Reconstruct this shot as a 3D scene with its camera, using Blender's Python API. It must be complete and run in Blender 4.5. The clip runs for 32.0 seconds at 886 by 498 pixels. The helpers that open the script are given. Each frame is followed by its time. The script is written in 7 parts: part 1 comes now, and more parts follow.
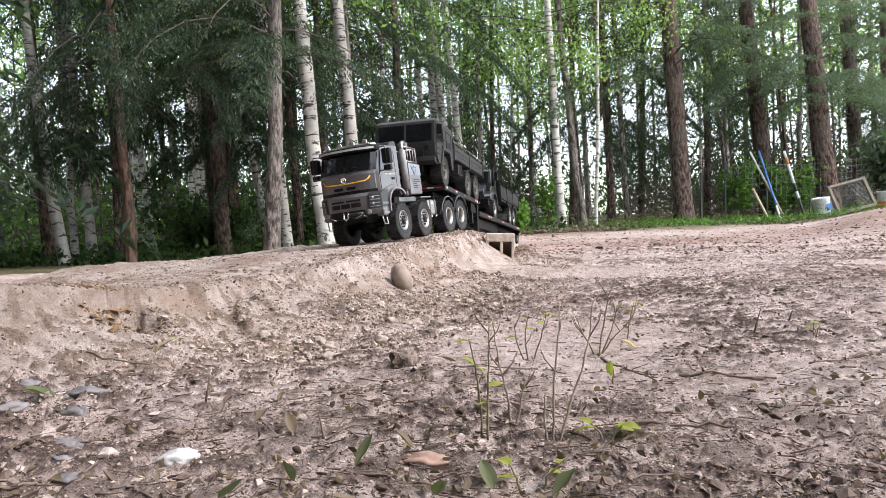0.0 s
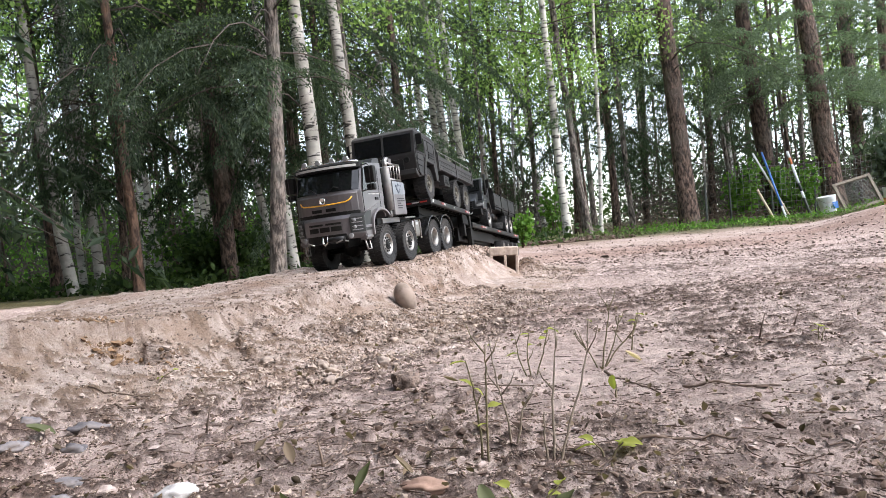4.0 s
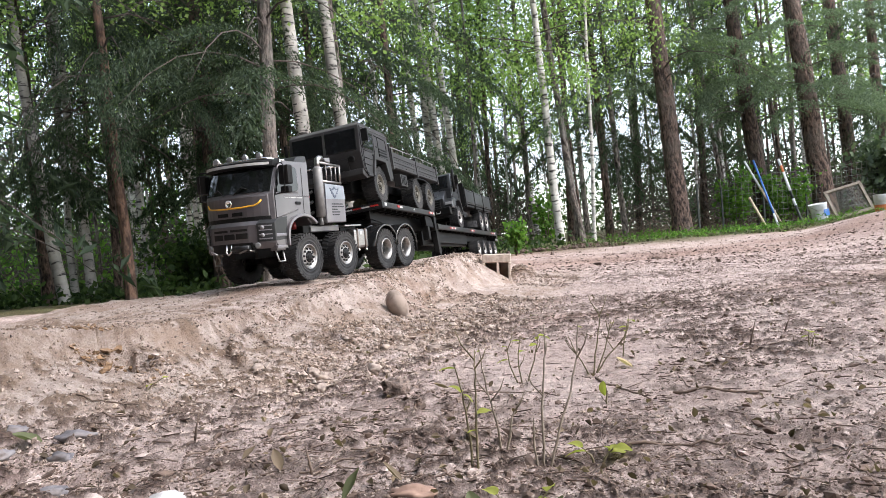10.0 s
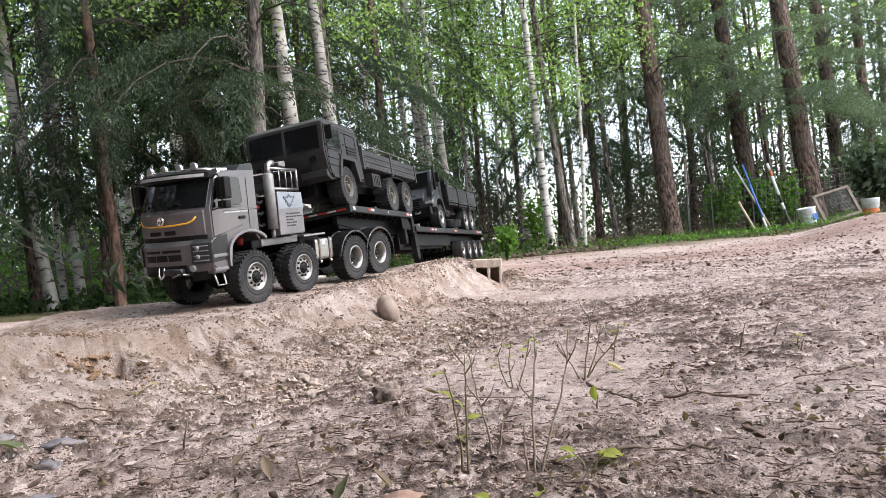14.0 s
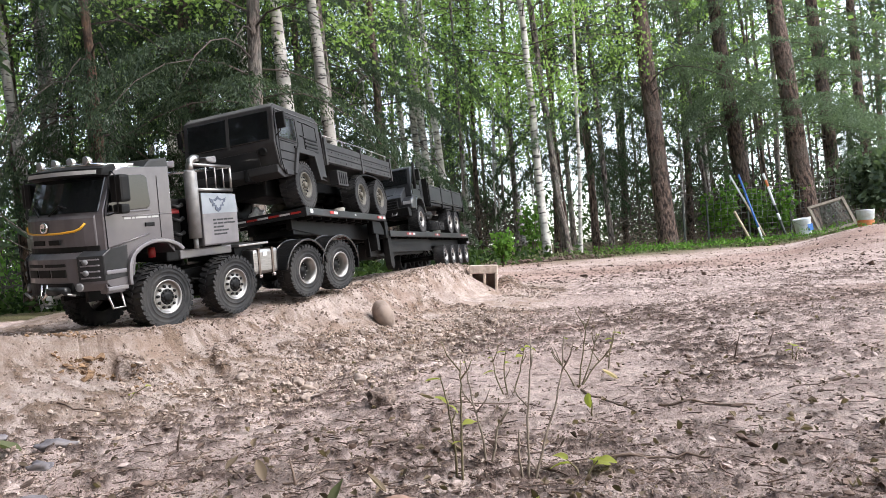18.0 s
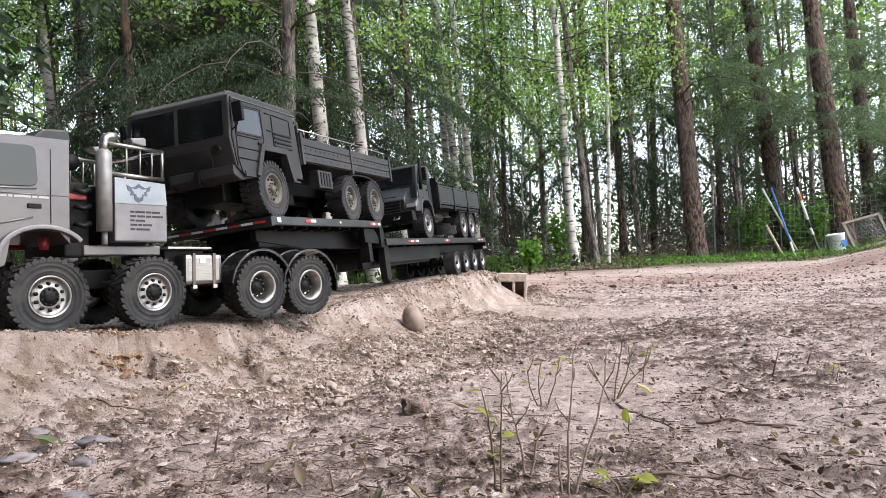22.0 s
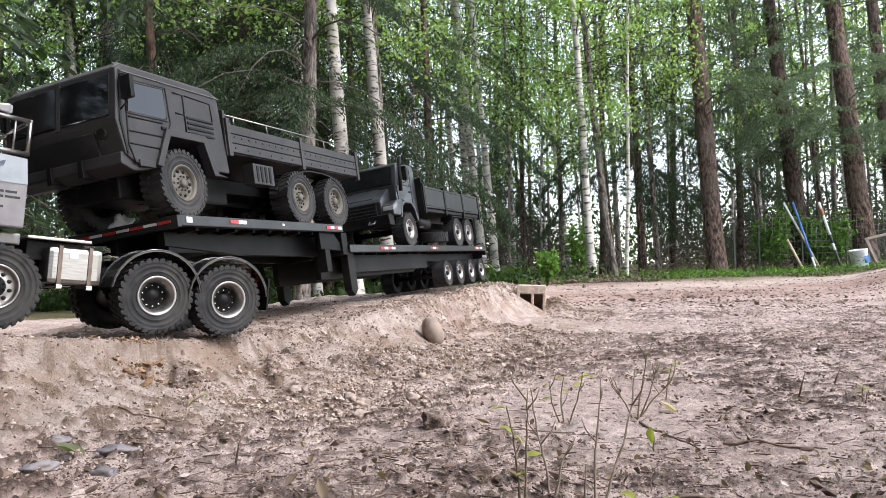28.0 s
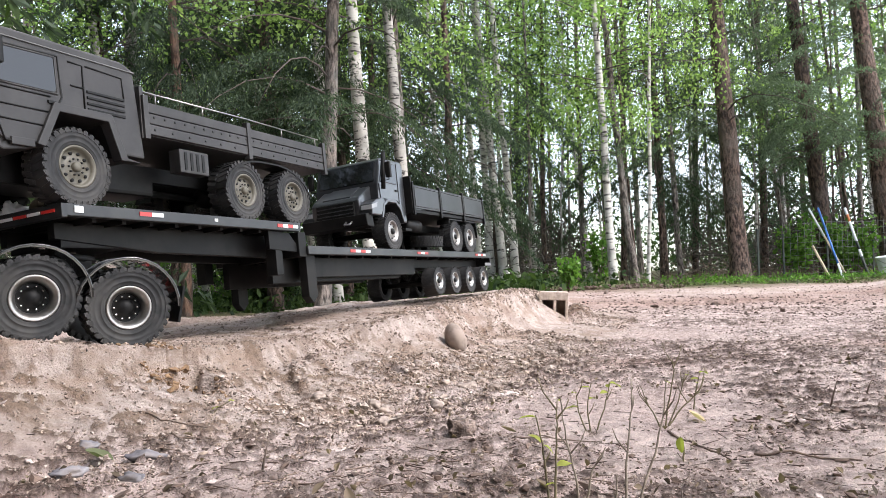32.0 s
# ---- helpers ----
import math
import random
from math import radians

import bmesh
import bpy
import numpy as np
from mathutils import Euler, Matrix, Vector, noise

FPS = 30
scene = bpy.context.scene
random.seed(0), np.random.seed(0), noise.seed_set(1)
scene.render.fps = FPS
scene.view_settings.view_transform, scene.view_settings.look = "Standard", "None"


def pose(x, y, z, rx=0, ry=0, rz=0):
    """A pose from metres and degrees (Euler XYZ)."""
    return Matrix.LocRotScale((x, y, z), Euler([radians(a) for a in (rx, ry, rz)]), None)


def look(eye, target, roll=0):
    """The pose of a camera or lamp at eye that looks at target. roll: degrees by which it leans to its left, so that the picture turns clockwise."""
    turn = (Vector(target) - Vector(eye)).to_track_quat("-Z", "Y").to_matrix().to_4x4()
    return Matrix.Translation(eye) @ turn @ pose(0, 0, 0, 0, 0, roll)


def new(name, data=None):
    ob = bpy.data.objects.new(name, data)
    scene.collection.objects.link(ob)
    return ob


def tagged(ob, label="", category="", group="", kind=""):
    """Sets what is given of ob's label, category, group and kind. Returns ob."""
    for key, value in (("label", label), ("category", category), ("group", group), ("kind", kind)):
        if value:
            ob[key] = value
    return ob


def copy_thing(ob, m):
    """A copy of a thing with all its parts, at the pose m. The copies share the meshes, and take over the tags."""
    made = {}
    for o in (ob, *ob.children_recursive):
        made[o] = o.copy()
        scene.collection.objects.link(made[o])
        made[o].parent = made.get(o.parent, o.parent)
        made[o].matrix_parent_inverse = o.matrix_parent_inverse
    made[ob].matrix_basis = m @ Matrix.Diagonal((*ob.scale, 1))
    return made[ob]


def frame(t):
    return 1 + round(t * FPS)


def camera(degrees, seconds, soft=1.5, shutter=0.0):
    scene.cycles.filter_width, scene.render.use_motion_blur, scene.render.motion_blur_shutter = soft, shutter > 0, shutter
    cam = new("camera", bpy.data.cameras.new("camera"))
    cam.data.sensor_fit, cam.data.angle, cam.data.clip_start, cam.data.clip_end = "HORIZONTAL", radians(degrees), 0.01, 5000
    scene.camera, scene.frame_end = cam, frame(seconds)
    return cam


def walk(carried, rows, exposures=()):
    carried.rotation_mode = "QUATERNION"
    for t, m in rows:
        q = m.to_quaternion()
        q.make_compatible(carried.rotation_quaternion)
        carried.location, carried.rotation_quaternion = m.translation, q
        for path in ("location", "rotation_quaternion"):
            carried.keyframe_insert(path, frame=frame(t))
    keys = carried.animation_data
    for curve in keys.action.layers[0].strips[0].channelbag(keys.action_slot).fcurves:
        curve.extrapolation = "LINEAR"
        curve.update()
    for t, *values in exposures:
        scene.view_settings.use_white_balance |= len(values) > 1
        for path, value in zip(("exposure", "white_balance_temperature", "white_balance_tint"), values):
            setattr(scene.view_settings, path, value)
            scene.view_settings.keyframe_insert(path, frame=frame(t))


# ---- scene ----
cam = camera(62.0, 32.0, soft=0.7)
PATH = [
    (0, (-0.015, 0.036, 0.144), (-0.002, 2.035, 0.086), -1.6),
    (0.5, (-0.013, 0.035, 0.145), (-0.005, 2.034, 0.088), -2.2),
    (1, (-0.012, 0.036, 0.147), (-0.008, 2.036, 0.095), -2.5),
    (1.5, (-0.011, 0.037, 0.145), (-0.01, 2.036, 0.098), -2.8),
    (2, (-0.011, 0.037, 0.147), (-0.011, 2.037, 0.102), -3.2),
    (2.5, (-0.01, 0.037, 0.146), (-0.012, 2.036, 0.103), -3.4),
    (3, (-0.007, 0.036, 0.147), (-0.012, 2.036, 0.113), -3.8),
    (3.5, (-0.004, 0.038, 0.149), (-0.009, 2.037, 0.126), -4.1),
    (5.5, (-0.004, 0.038, 0.146), (-0.003, 2.038, 0.132), -3.6),
    (6, (-0.005, 0.039, 0.147), (-0.003, 2.039, 0.134), -3.5),
    (6.5, (-0.004, 0.038, 0.144), (0.001, 2.038, 0.133), -3.2),
    (7, (-0.004, 0.037, 0.145), (0.001, 2.037, 0.134), -3.1),
    (7.5, (-0.004, 0.038, 0.147), (0.001, 2.038, 0.136), -3.3),
    (8, (-0.004, 0.039, 0.148), (0.002, 2.038, 0.139), -3.4),
    (8.5, (-0.002, 0.039, 0.146), (0.004, 2.039, 0.139), -3.7),
    (9, (-0.001, 0.037, 0.145), (0.009, 2.037, 0.139), -3.9),
    (9.5, (-0.001, 0.038, 0.146), (0.012, 2.038, 0.143), -4.2),
    (10, (-0.001, 0.039, 0.147), (0.014, 2.039, 0.149), -4.1),
    (10.5, (-0.002, 0.039, 0.147), (0.017, 2.039, 0.15), -3.7),
    (11, (-0.003, 0.038, 0.146), (0.02, 2.037, 0.15), -3.7),
    (11.5, (-0.002, 0.039, 0.148), (0.025, 2.039, 0.154), -4.0),
    (12, (-0.002, 0.04, 0.148), (0.027, 2.04, 0.156), -4.1),
    (12.5, (-0.001, 0.04, 0.148), (0.032, 2.04, 0.155), -4.1),
    (13, (-0.001, 0.039, 0.146), (0.036, 2.039, 0.155), -3.8),
    (13.5, (-0.001, 0.04, 0.147), (0.037, 2.04, 0.158), -4.0),
    (14, (0.0, 0.04, 0.147), (0.04, 2.039, 0.161), -4.3),
    (14.5, (0.001, 0.04, 0.147), (0.045, 2.039, 0.163), -4.5),
    (16.5, (-0.001, 0.039, 0.146), (0.048, 2.038, 0.169), -3.5),
    (17, (0.0, 0.039, 0.145), (0.051, 2.038, 0.168), -3.6),
    (17.5, (-0.001, 0.039, 0.146), (0.052, 2.038, 0.172), -3.7),
    (18, (-0.001, 0.039, 0.147), (0.051, 2.038, 0.175), -3.5),
    (18.5, (-0.006, 0.039, 0.148), (0.046, 2.038, 0.178), -3.1),
    (19, (-0.015, 0.036, 0.15), (0.024, 2.036, 0.183), -2.3),
    (19.5, (-0.021, 0.036, 0.152), (-0.005, 2.036, 0.187), -2.3),
    (20, (-0.018, 0.037, 0.151), (-0.013, 2.037, 0.189), -2.4),
    (20.5, (-0.014, 0.038, 0.15), (-0.015, 2.038, 0.188), -2.4),
    (21, (-0.014, 0.039, 0.149), (-0.02, 2.039, 0.19), -1.9),
    (21.5, (-0.013, 0.039, 0.15), (-0.025, 2.038, 0.194), -1.8),
    (22, (-0.014, 0.04, 0.151), (-0.031, 2.039, 0.197), -1.9),
    (22.5, (-0.013, 0.041, 0.15), (-0.035, 2.04, 0.197), -1.8),
    (23, (-0.013, 0.041, 0.149), (-0.038, 2.04, 0.197), -2.1),
    (23.5, (-0.012, 0.04, 0.149), (-0.041, 2.039, 0.196), -2.1),
    (24, (-0.007, 0.043, 0.149), (-0.04, 2.042, 0.196), -1.7),
    (24.5, (-0.011, 0.042, 0.152), (-0.046, 2.041, 0.203), -1.5),
    (25, (-0.011, 0.042, 0.151), (-0.047, 2.041, 0.203), -1.5),
    (25.5, (-0.014, 0.042, 0.153), (-0.051, 2.041, 0.209), -1.4),
    (27.5, (-0.021, 0.043, 0.155), (-0.077, 2.041, 0.226), -1.0),
    (28, (-0.021, 0.045, 0.155), (-0.083, 2.042, 0.228), -1.0),
    (28.5, (-0.022, 0.046, 0.156), (-0.09, 2.043, 0.231), -0.8),
    (29, (-0.022, 0.046, 0.154), (-0.096, 2.043, 0.231), -0.7),
    (29.5, (-0.023, 0.044, 0.155), (-0.104, 2.041, 0.235), -0.8),
    (30, (-0.025, 0.046, 0.156), (-0.114, 2.042, 0.237), -1.0),
    (30.5, (-0.029, 0.044, 0.156), (-0.126, 2.04, 0.24), -1.1),
    (31, (-0.029, 0.046, 0.155), (-0.133, 2.042, 0.241), -0.7),
    (31.5, (-0.028, 0.046, 0.155), (-0.138, 2.041, 0.243), -0.8),
    (32, (-0.027, 0.048, 0.156), (-0.143, 2.042, 0.246), -0.9),
]
walk(cam, [(t, look(eye, target, roll)) for t, eye, target, roll in PATH], exposures=((0, 0.70), (25, 0.66), (29, 0.68), (31, 0.76), (32, 0.82)))

SKY_STRENGTH = 0.38
SUN_STRENGTH = 1.5


# ---- light ----
world = bpy.data.worlds.new("sky")
scene.world = world
world.use_nodes = True
wn = world.node_tree
sky = wn.nodes.new("ShaderNodeTexSky")
sky.sky_type = "NISHITA"
sky.sun_disc = False
sky.sun_elevation, sky.sun_rotation = radians(50), radians(112)
sky.air_density, sky.dust_density, sky.ozone_density = 1.0, 1.6, 1.0
wn.nodes["Background"].inputs["Strength"].default_value = SKY_STRENGTH
cloud = wn.nodes.new("ShaderNodeHueSaturation")
cloud.inputs["Saturation"].default_value = 0.52
wn.links.new(sky.outputs[0], cloud.inputs["Color"])
wn.links.new(cloud.outputs[0], wn.nodes["Background"].inputs["Color"])
sun = new("sun", bpy.data.lights.new("sun", "SUN"))
sun.data.energy, sun.data.angle, sun.data.color = SUN_STRENGTH, radians(14), (1.0, 0.96, 0.93)
sun.matrix_world = look((10, -4, 13), (0, 0, 0))


# ---- materials ----
def ramp_between(nt, fac, a, b, lo=0.35, hi=0.65):
    r = nt.nodes.new("ShaderNodeValToRGB")
    r.color_ramp.elements[0].position, r.color_ramp.elements[1].position = lo, hi
    r.color_ramp.elements[0].color, r.color_ramp.elements[1].color = (*a, 1), (*b, 1)
    nt.links.new(fac, r.inputs[0])
    return r.outputs[0]


def noise_node(nt, scale, detail=6.0, rough=0.6, stretch=(1, 1, 1), coords="Object"):
    tc = nt.nodes.new("ShaderNodeTexCoord")
    mp = nt.nodes.new("ShaderNodeMapping")
    mp.inputs["Scale"].default_value = stretch
    n = nt.nodes.new("ShaderNodeTexNoise")
    n.inputs["Scale"].default_value, n.inputs["Detail"].default_value, n.inputs["Roughness"].default_value = scale, detail, rough
    nt.links.new(tc.outputs[coords], mp.inputs[0])
    nt.links.new(mp.outputs[0], n.inputs["Vector"])
    return n.outputs["Fac"]


def mixed(nt, fac, a, b, blend="MIX"):
    m = nt.nodes.new("ShaderNodeMix")
    m.data_type, m.blend_type = "RGBA", blend
    for sock, val in ((0, fac), (6, a), (7, b)):
        if isinstance(val, (int, float)):
            m.inputs[sock].default_value = val
        elif isinstance(val, tuple):
            m.inputs[sock].default_value = (*val, 1)
        else:
            nt.links.new(val, m.inputs[sock])
    return m.outputs[2]


def bumped(nt, bsdf, height, strength=0.3, distance=0.01):
    b = nt.nodes.new("ShaderNodeBump")
    b.inputs["Strength"].default_value, b.inputs["Distance"].default_value = strength, distance
    nt.links.new(height, b.inputs["Height"])
    nt.links.new(b.outputs[0], bsdf.inputs["Normal"])


def material(name, a, b=None, scale=20.0, rough=0.8, metal=0.0, bump=0.0, distance=0.002, stretch=(1, 1, 1), grime=None, grime_scale=6.0, vary=0.0, coat=0.0, lo=0.35, hi=0.65, spec=0.5):
    """Two tones in a fine grain, a third in larger patches, and fine relief."""
    m = bpy.data.materials.new(name)
    m.use_nodes = True
    nt = m.node_tree
    bsdf = nt.nodes["Principled BSDF"]
    n = noise_node(nt, scale, stretch=stretch)
    col = ramp_between(nt, n, a, b or tuple(c * 1.25 for c in a), lo, hi)
    if grime:
        g = noise_node(nt, grime_scale, 4.0)
        gr = ramp_between(nt, g, (0, 0, 0), (1, 1, 1), 0.48, 0.66)
        col = mixed(nt, gr, col, grime)
    if vary:
        oi = nt.nodes.new("ShaderNodeObjectInfo")
        v = ramp_between(nt, oi.outputs["Random"], (1 - vary,) * 3, (1 + vary,) * 3, 0, 1)
        col = mixed(nt, 1.0, col, v, "MULTIPLY")
    nt.links.new(col, bsdf.inputs["Base Color"])
    bsdf.inputs["Roughness"].default_value, bsdf.inputs["Metallic"].default_value = rough, metal
    bsdf.inputs["Coat Weight"].default_value = coat
    bsdf.inputs["Specular IOR Level"].default_value = spec
    if bump:
        bumped(nt, bsdf, n, bump, distance)
    return m


def leaf_material(name, a, b, through_light=0.45):
    """Leaves that let light through; every leaf has a tone of its own."""
    m = bpy.data.materials.new(name)
    m.use_nodes = True
    nt = m.node_tree
    bsdf = nt.nodes["Principled BSDF"]
    geo = nt.nodes.new("ShaderNodeNewGeometry")
    col = ramp_between(nt, geo.outputs["Random Per Island"], a, b, 0.05, 0.95)
    nt.links.new(col, bsdf.inputs["Base Color"])
    bsdf.inputs["Roughness"].default_value = 0.65
    bsdf.inputs["Specular IOR Level"].default_value = 0.12
    tr = nt.nodes.new("ShaderNodeBsdfTranslucent")
    warm = mixed(nt, 1.0, col, (1.3, 1.5, 0.8), "MULTIPLY")
    nt.links.new(warm, tr.inputs["Color"])
    mx = nt.nodes.new("ShaderNodeMixShader")
    mx.inputs[0].default_value = through_light
    nt.links.new(bsdf.outputs[0], mx.inputs[1])
    nt.links.new(tr.outputs[0], mx.inputs[2])
    nt.links.new(mx.outputs[0], nt.nodes["Material Output"].inputs["Surface"])
    return m


def ground_material():
    """Pale trodden dust, dark humus where crumbs lie, smooth sand on the bank, moss and damp by the cover map."""
    m = bpy.data.materials.new("trodden_earth")
    m.use_nodes = True
    nt = m.node_tree
    bsdf = nt.nodes["Principled BSDF"]
    at = nt.nodes.new("ShaderNodeAttribute")
    at.attribute_name = "cover"
    sep = nt.nodes.new("ShaderNodeSeparateColor")
    nt.links.new(at.outputs["Color"], sep.inputs[0])
    crumbs = at.outputs["Alpha"]
    fine = noise_node(nt, 260.0, 6.0, 0.7)
    mid = noise_node(nt, 34.0, 9.0, 0.75)
    big = noise_node(nt, 3.4, 7.0, 0.65)
    grit = noise_node(nt, 95.0, 8.0, 0.8)
    dust = ramp_between(nt, mid, (0.37, 0.278, 0.248), (0.86, 0.710, 0.650), 0.37, 0.61)
    trodden = ramp_between(nt, grit, (0.225, 0.160, 0.138), (0.64, 0.500, 0.450), 0.38, 0.60)
    soil = mixed(nt, ramp_between(nt, big, (0.15,) * 3, (0.85,) * 3, 0.43, 0.60), trodden, dust)
    humus = ramp_between(nt, fine, (0.032, 0.020, 0.016), (0.21, 0.142, 0.116), 0.38, 0.66)
    soil = mixed(nt, crumbs, soil, humus)
    sand = ramp_between(nt, mid, (0.335, 0.262, 0.222), (0.60, 0.495, 0.440), 0.36, 0.62)
    sand = mixed(nt, ramp_between(nt, noise_node(nt, 9.0, 6.0, 0.65, (1, 1, 2.4)), (0,) * 3, (0.75,) * 3, 0.46, 0.62), sand, (0.30, 0.20, 0.135))
    sand = mixed(nt, ramp_between(nt, grit, (0,) * 3, (0.55,) * 3, 0.54, 0.62), sand, (0.26, 0.185, 0.14))
    crust = ramp_between(nt, grit, (0.095, 0.058, 0.038), (0.35, 0.240, 0.168), 0.36, 0.64)
    sand = mixed(nt, crumbs, sand, crust)
    col = mixed(nt, sep.outputs[0], soil, sand)
    moss = ramp_between(nt, mid, (0.05, 0.07, 0.025), (0.20, 0.17, 0.09), 0.4, 0.6)
    col = mixed(nt, sep.outputs[1], col, moss)
    damp = mixed(nt, 1.0, col, (0.64, 0.53, 0.475), "MULTIPLY")
    col = mixed(nt, sep.outputs[2], col, damp)
    nt.links.new(col, bsdf.inputs["Base Color"])
    bsdf.inputs["Roughness"].default_value = 0.92
    bsdf.inputs["Specular IOR Level"].default_value = 0.25
    both = nt.nodes.new("ShaderNodeMath")
    both.operation = "ADD"
    nt.links.new(fine, both.inputs[0])
    nt.links.new(grit, both.inputs[1])
    bumped(nt, bsdf, both.outputs[0], 1.0, 0.008)
    return m


def birch_material():
    m = bpy.data.materials.new("birch_bark")
    m.use_nodes = True
    nt = m.node_tree
    bsdf = nt.nodes["Principled BSDF"]
    base = ramp_between(nt, noise_node(nt, 3.0, 5.0), (0.33, 0.32, 0.30), (0.64, 0.62, 0.58), 0.38, 0.62)
    marks = ramp_between(nt, noise_node(nt, 6.0, 5.0, 0.7, (1, 1, 4.0)), (0, 0, 0), (1, 1, 1), 0.55, 0.60)
    col = mixed(nt, marks, base, (0.045, 0.04, 0.038))
    big = ramp_between(nt, noise_node(nt, 1.6, 3.0, 0.5, (1, 1, 1.2)), (0, 0, 0), (1, 1, 1), 0.60, 0.68)
    col = mixed(nt, big, col, (0.10, 0.085, 0.075))
    oi = nt.nodes.new("ShaderNodeObjectInfo")
    col = mixed(nt, 1.0, col, ramp_between(nt, oi.outputs["Random"], (0.62, 0.6, 0.58), (1.1, 1.08, 1.05), 0, 1), "MULTIPLY")
    nt.links.new(col, bsdf.inputs["Base Color"])
    bsdf.inputs["Roughness"].default_value = 0.75
    bumped(nt, bsdf, noise_node(nt, 30.0, 5.0, 0.6, (1, 1, 3)), 0.4, 0.01)
    return m


def glass_material(name, tint, rough=0.04):
    m = bpy.data.materials.new(name)
    m.use_nodes = True
    nt = m.node_tree
    bsdf = nt.nodes["Principled BSDF"]
    bsdf.inputs["Base Color"].default_value = (*tint, 1)
    bsdf.inputs["Roughness"].default_value = rough
    bsdf.inputs["Specular IOR Level"].default_value = 0.55
    smear = noise_node(nt, 14.0, 4.0)
    nt.links.new(ramp_between(nt, smear, (rough,) * 3, (rough + 0.05,) * 3, 0.4, 0.7), bsdf.inputs["Roughness"])
    return m


EARTH = ground_material()
BIRCH = birch_material()
SPRUCE_BARK = material("spruce_bark", (0.026, 0.016, 0.013), (0.17, 0.112, 0.088), 26.0, 0.95, bump=1.0, distance=0.05, stretch=(1, 1, 0.4), lo=0.42, hi=0.60, grime=(0.125, 0.10, 0.082), grime_scale=1.6, vary=0.25)
RED_BARK = material("reddish_bark", (0.05, 0.028, 0.02), (0.19, 0.11, 0.075), 24.0, 0.95, bump=1.0, distance=0.03, stretch=(1, 1, 0.3), lo=0.42, hi=0.6, grime=(0.10, 0.085, 0.075), grime_scale=1.5)
GREY_BARK = material("grey_scaly_bark", (0.045, 0.036, 0.032), (0.25, 0.205, 0.18), 26.0, 0.95, bump=1.0, distance=0.05, stretch=(1, 1, 0.35), lo=0.42, hi=0.6, grime=(0.2, 0.19, 0.17), grime_scale=2.0)
TWIG = material("dead_twig", (0.07, 0.048, 0.036), (0.20, 0.142, 0.108), 60.0, 0.9)
NEEDLES = leaf_material("spruce_needles", (0.026, 0.040, 0.029), (0.092, 0.122, 0.085), 0.45)
PALE_NEEDLES = leaf_material("young_spruce_needles", (0.065, 0.092, 0.068), (0.17, 0.215, 0.15), 0.4)
BIRCH_LEAF = leaf_material("birch_leaves", (0.12, 0.19, 0.065), (0.36, 0.48, 0.19), 0.60)
# darker than the herbs: the forest's shade is put into this leaf colour
SHADE_LEAF = leaf_material("shade_toned_leaves", (0.018, 0.034, 0.014), (0.065, 0.10, 0.033), 0.4)
HERB = leaf_material("herb_leaves", (0.05, 0.115, 0.025), (0.16, 0.28, 0.06), 0.45)
SEEDLING_LEAF = leaf_material("seedling_leaves", (0.20, 0.23, 0.05), (0.38, 0.38, 0.10), 0.45)
DRY_LEAF = leaf_material("dry_leaves", (0.06, 0.045, 0.032), (0.24, 0.18, 0.125), 0.2)
TAN_LEAF = leaf_material("tan_leaf", (0.42, 0.33, 0.20), (0.52, 0.42, 0.27), 0.2)
WILT_LEAF = leaf_material("wilted_leaves", (0.05, 0.06, 0.03), (0.17, 0.18, 0.10), 0.25)
CHIP = material("soil_crumb", (0.075, 0.052, 0.041), (0.30, 0.22, 0.175), 90.0, 0.95, bump=0.5)
SANDCLOD = material("sandy_clod", (0.20, 0.15, 0.125), (0.46, 0.38, 0.325), 70.0, 0.95, bump=0.6, grime=(0.38, 0.29, 0.225), grime_scale=30.0)
BARK_CHIP = material("dark_bark_chip", (0.042, 0.026, 0.020), (0.17, 0.113, 0.085), 60.0, 0.85, bump=0.5)
PEBBLE = material("grey_pebble", (0.105, 0.095, 0.105), (0.25, 0.23, 0.235), 60.0, 0.9, bump=0.6, grime=(0.18, 0.15, 0.14), grime_scale=40.0, vary=0.3)
STONE = material("river_stone", (0.15, 0.112, 0.09), (0.30, 0.23, 0.19), 55.0, 0.8, bump=0.35, grime=(0.28, 0.215, 0.175), grime_scale=18.0)
PALE_STONE = material("pale_quartz", (0.34, 0.32, 0.32), (0.66, 0.63, 0.62), 70.0, 0.85, bump=0.8)
CRUST = material("dry_earth_crust", (0.22, 0.165, 0.145), (0.50, 0.405, 0.365), 160.0, 0.95, bump=0.6, distance=0.004)
DEAD_BRUSH = material("dark_dead_brushwood", (0.035, 0.028, 0.024), (0.12, 0.095, 0.08), 40.0, 0.95)
ORANGE_SOIL = material("orange_brown_subsoil", (0.10, 0.058, 0.032), (0.27, 0.165, 0.09), 80.0, 0.95, bump=0.8, distance=0.004)
CONCRETE = material("weathered_concrete", (0.33, 0.26, 0.215), (0.56, 0.46, 0.385), 60.0, 0.93, bump=0.5, grime=(0.42, 0.32, 0.245), grime_scale=12.0)
PAINT = material("warm_grey_paint", (0.084, 0.0755, 0.0795), (0.102, 0.092, 0.097), 40.0, 0.34, 0.35, bump=0.05, coat=0.4, grime=(0.107, 0.097, 0.098), grime_scale=14.0)
LIGHT_PAINT = material("silver_grey_paint", (0.148, 0.138, 0.145), (0.184, 0.172, 0.18), 40.0, 0.38, 0.45, bump=0.05, grime=(0.20, 0.19, 0.175), grime_scale=18.0)
CHROME = material("bright_chrome", (0.72, 0.71, 0.69), (0.82, 0.80, 0.78), 30.0, 0.16, 1.0)
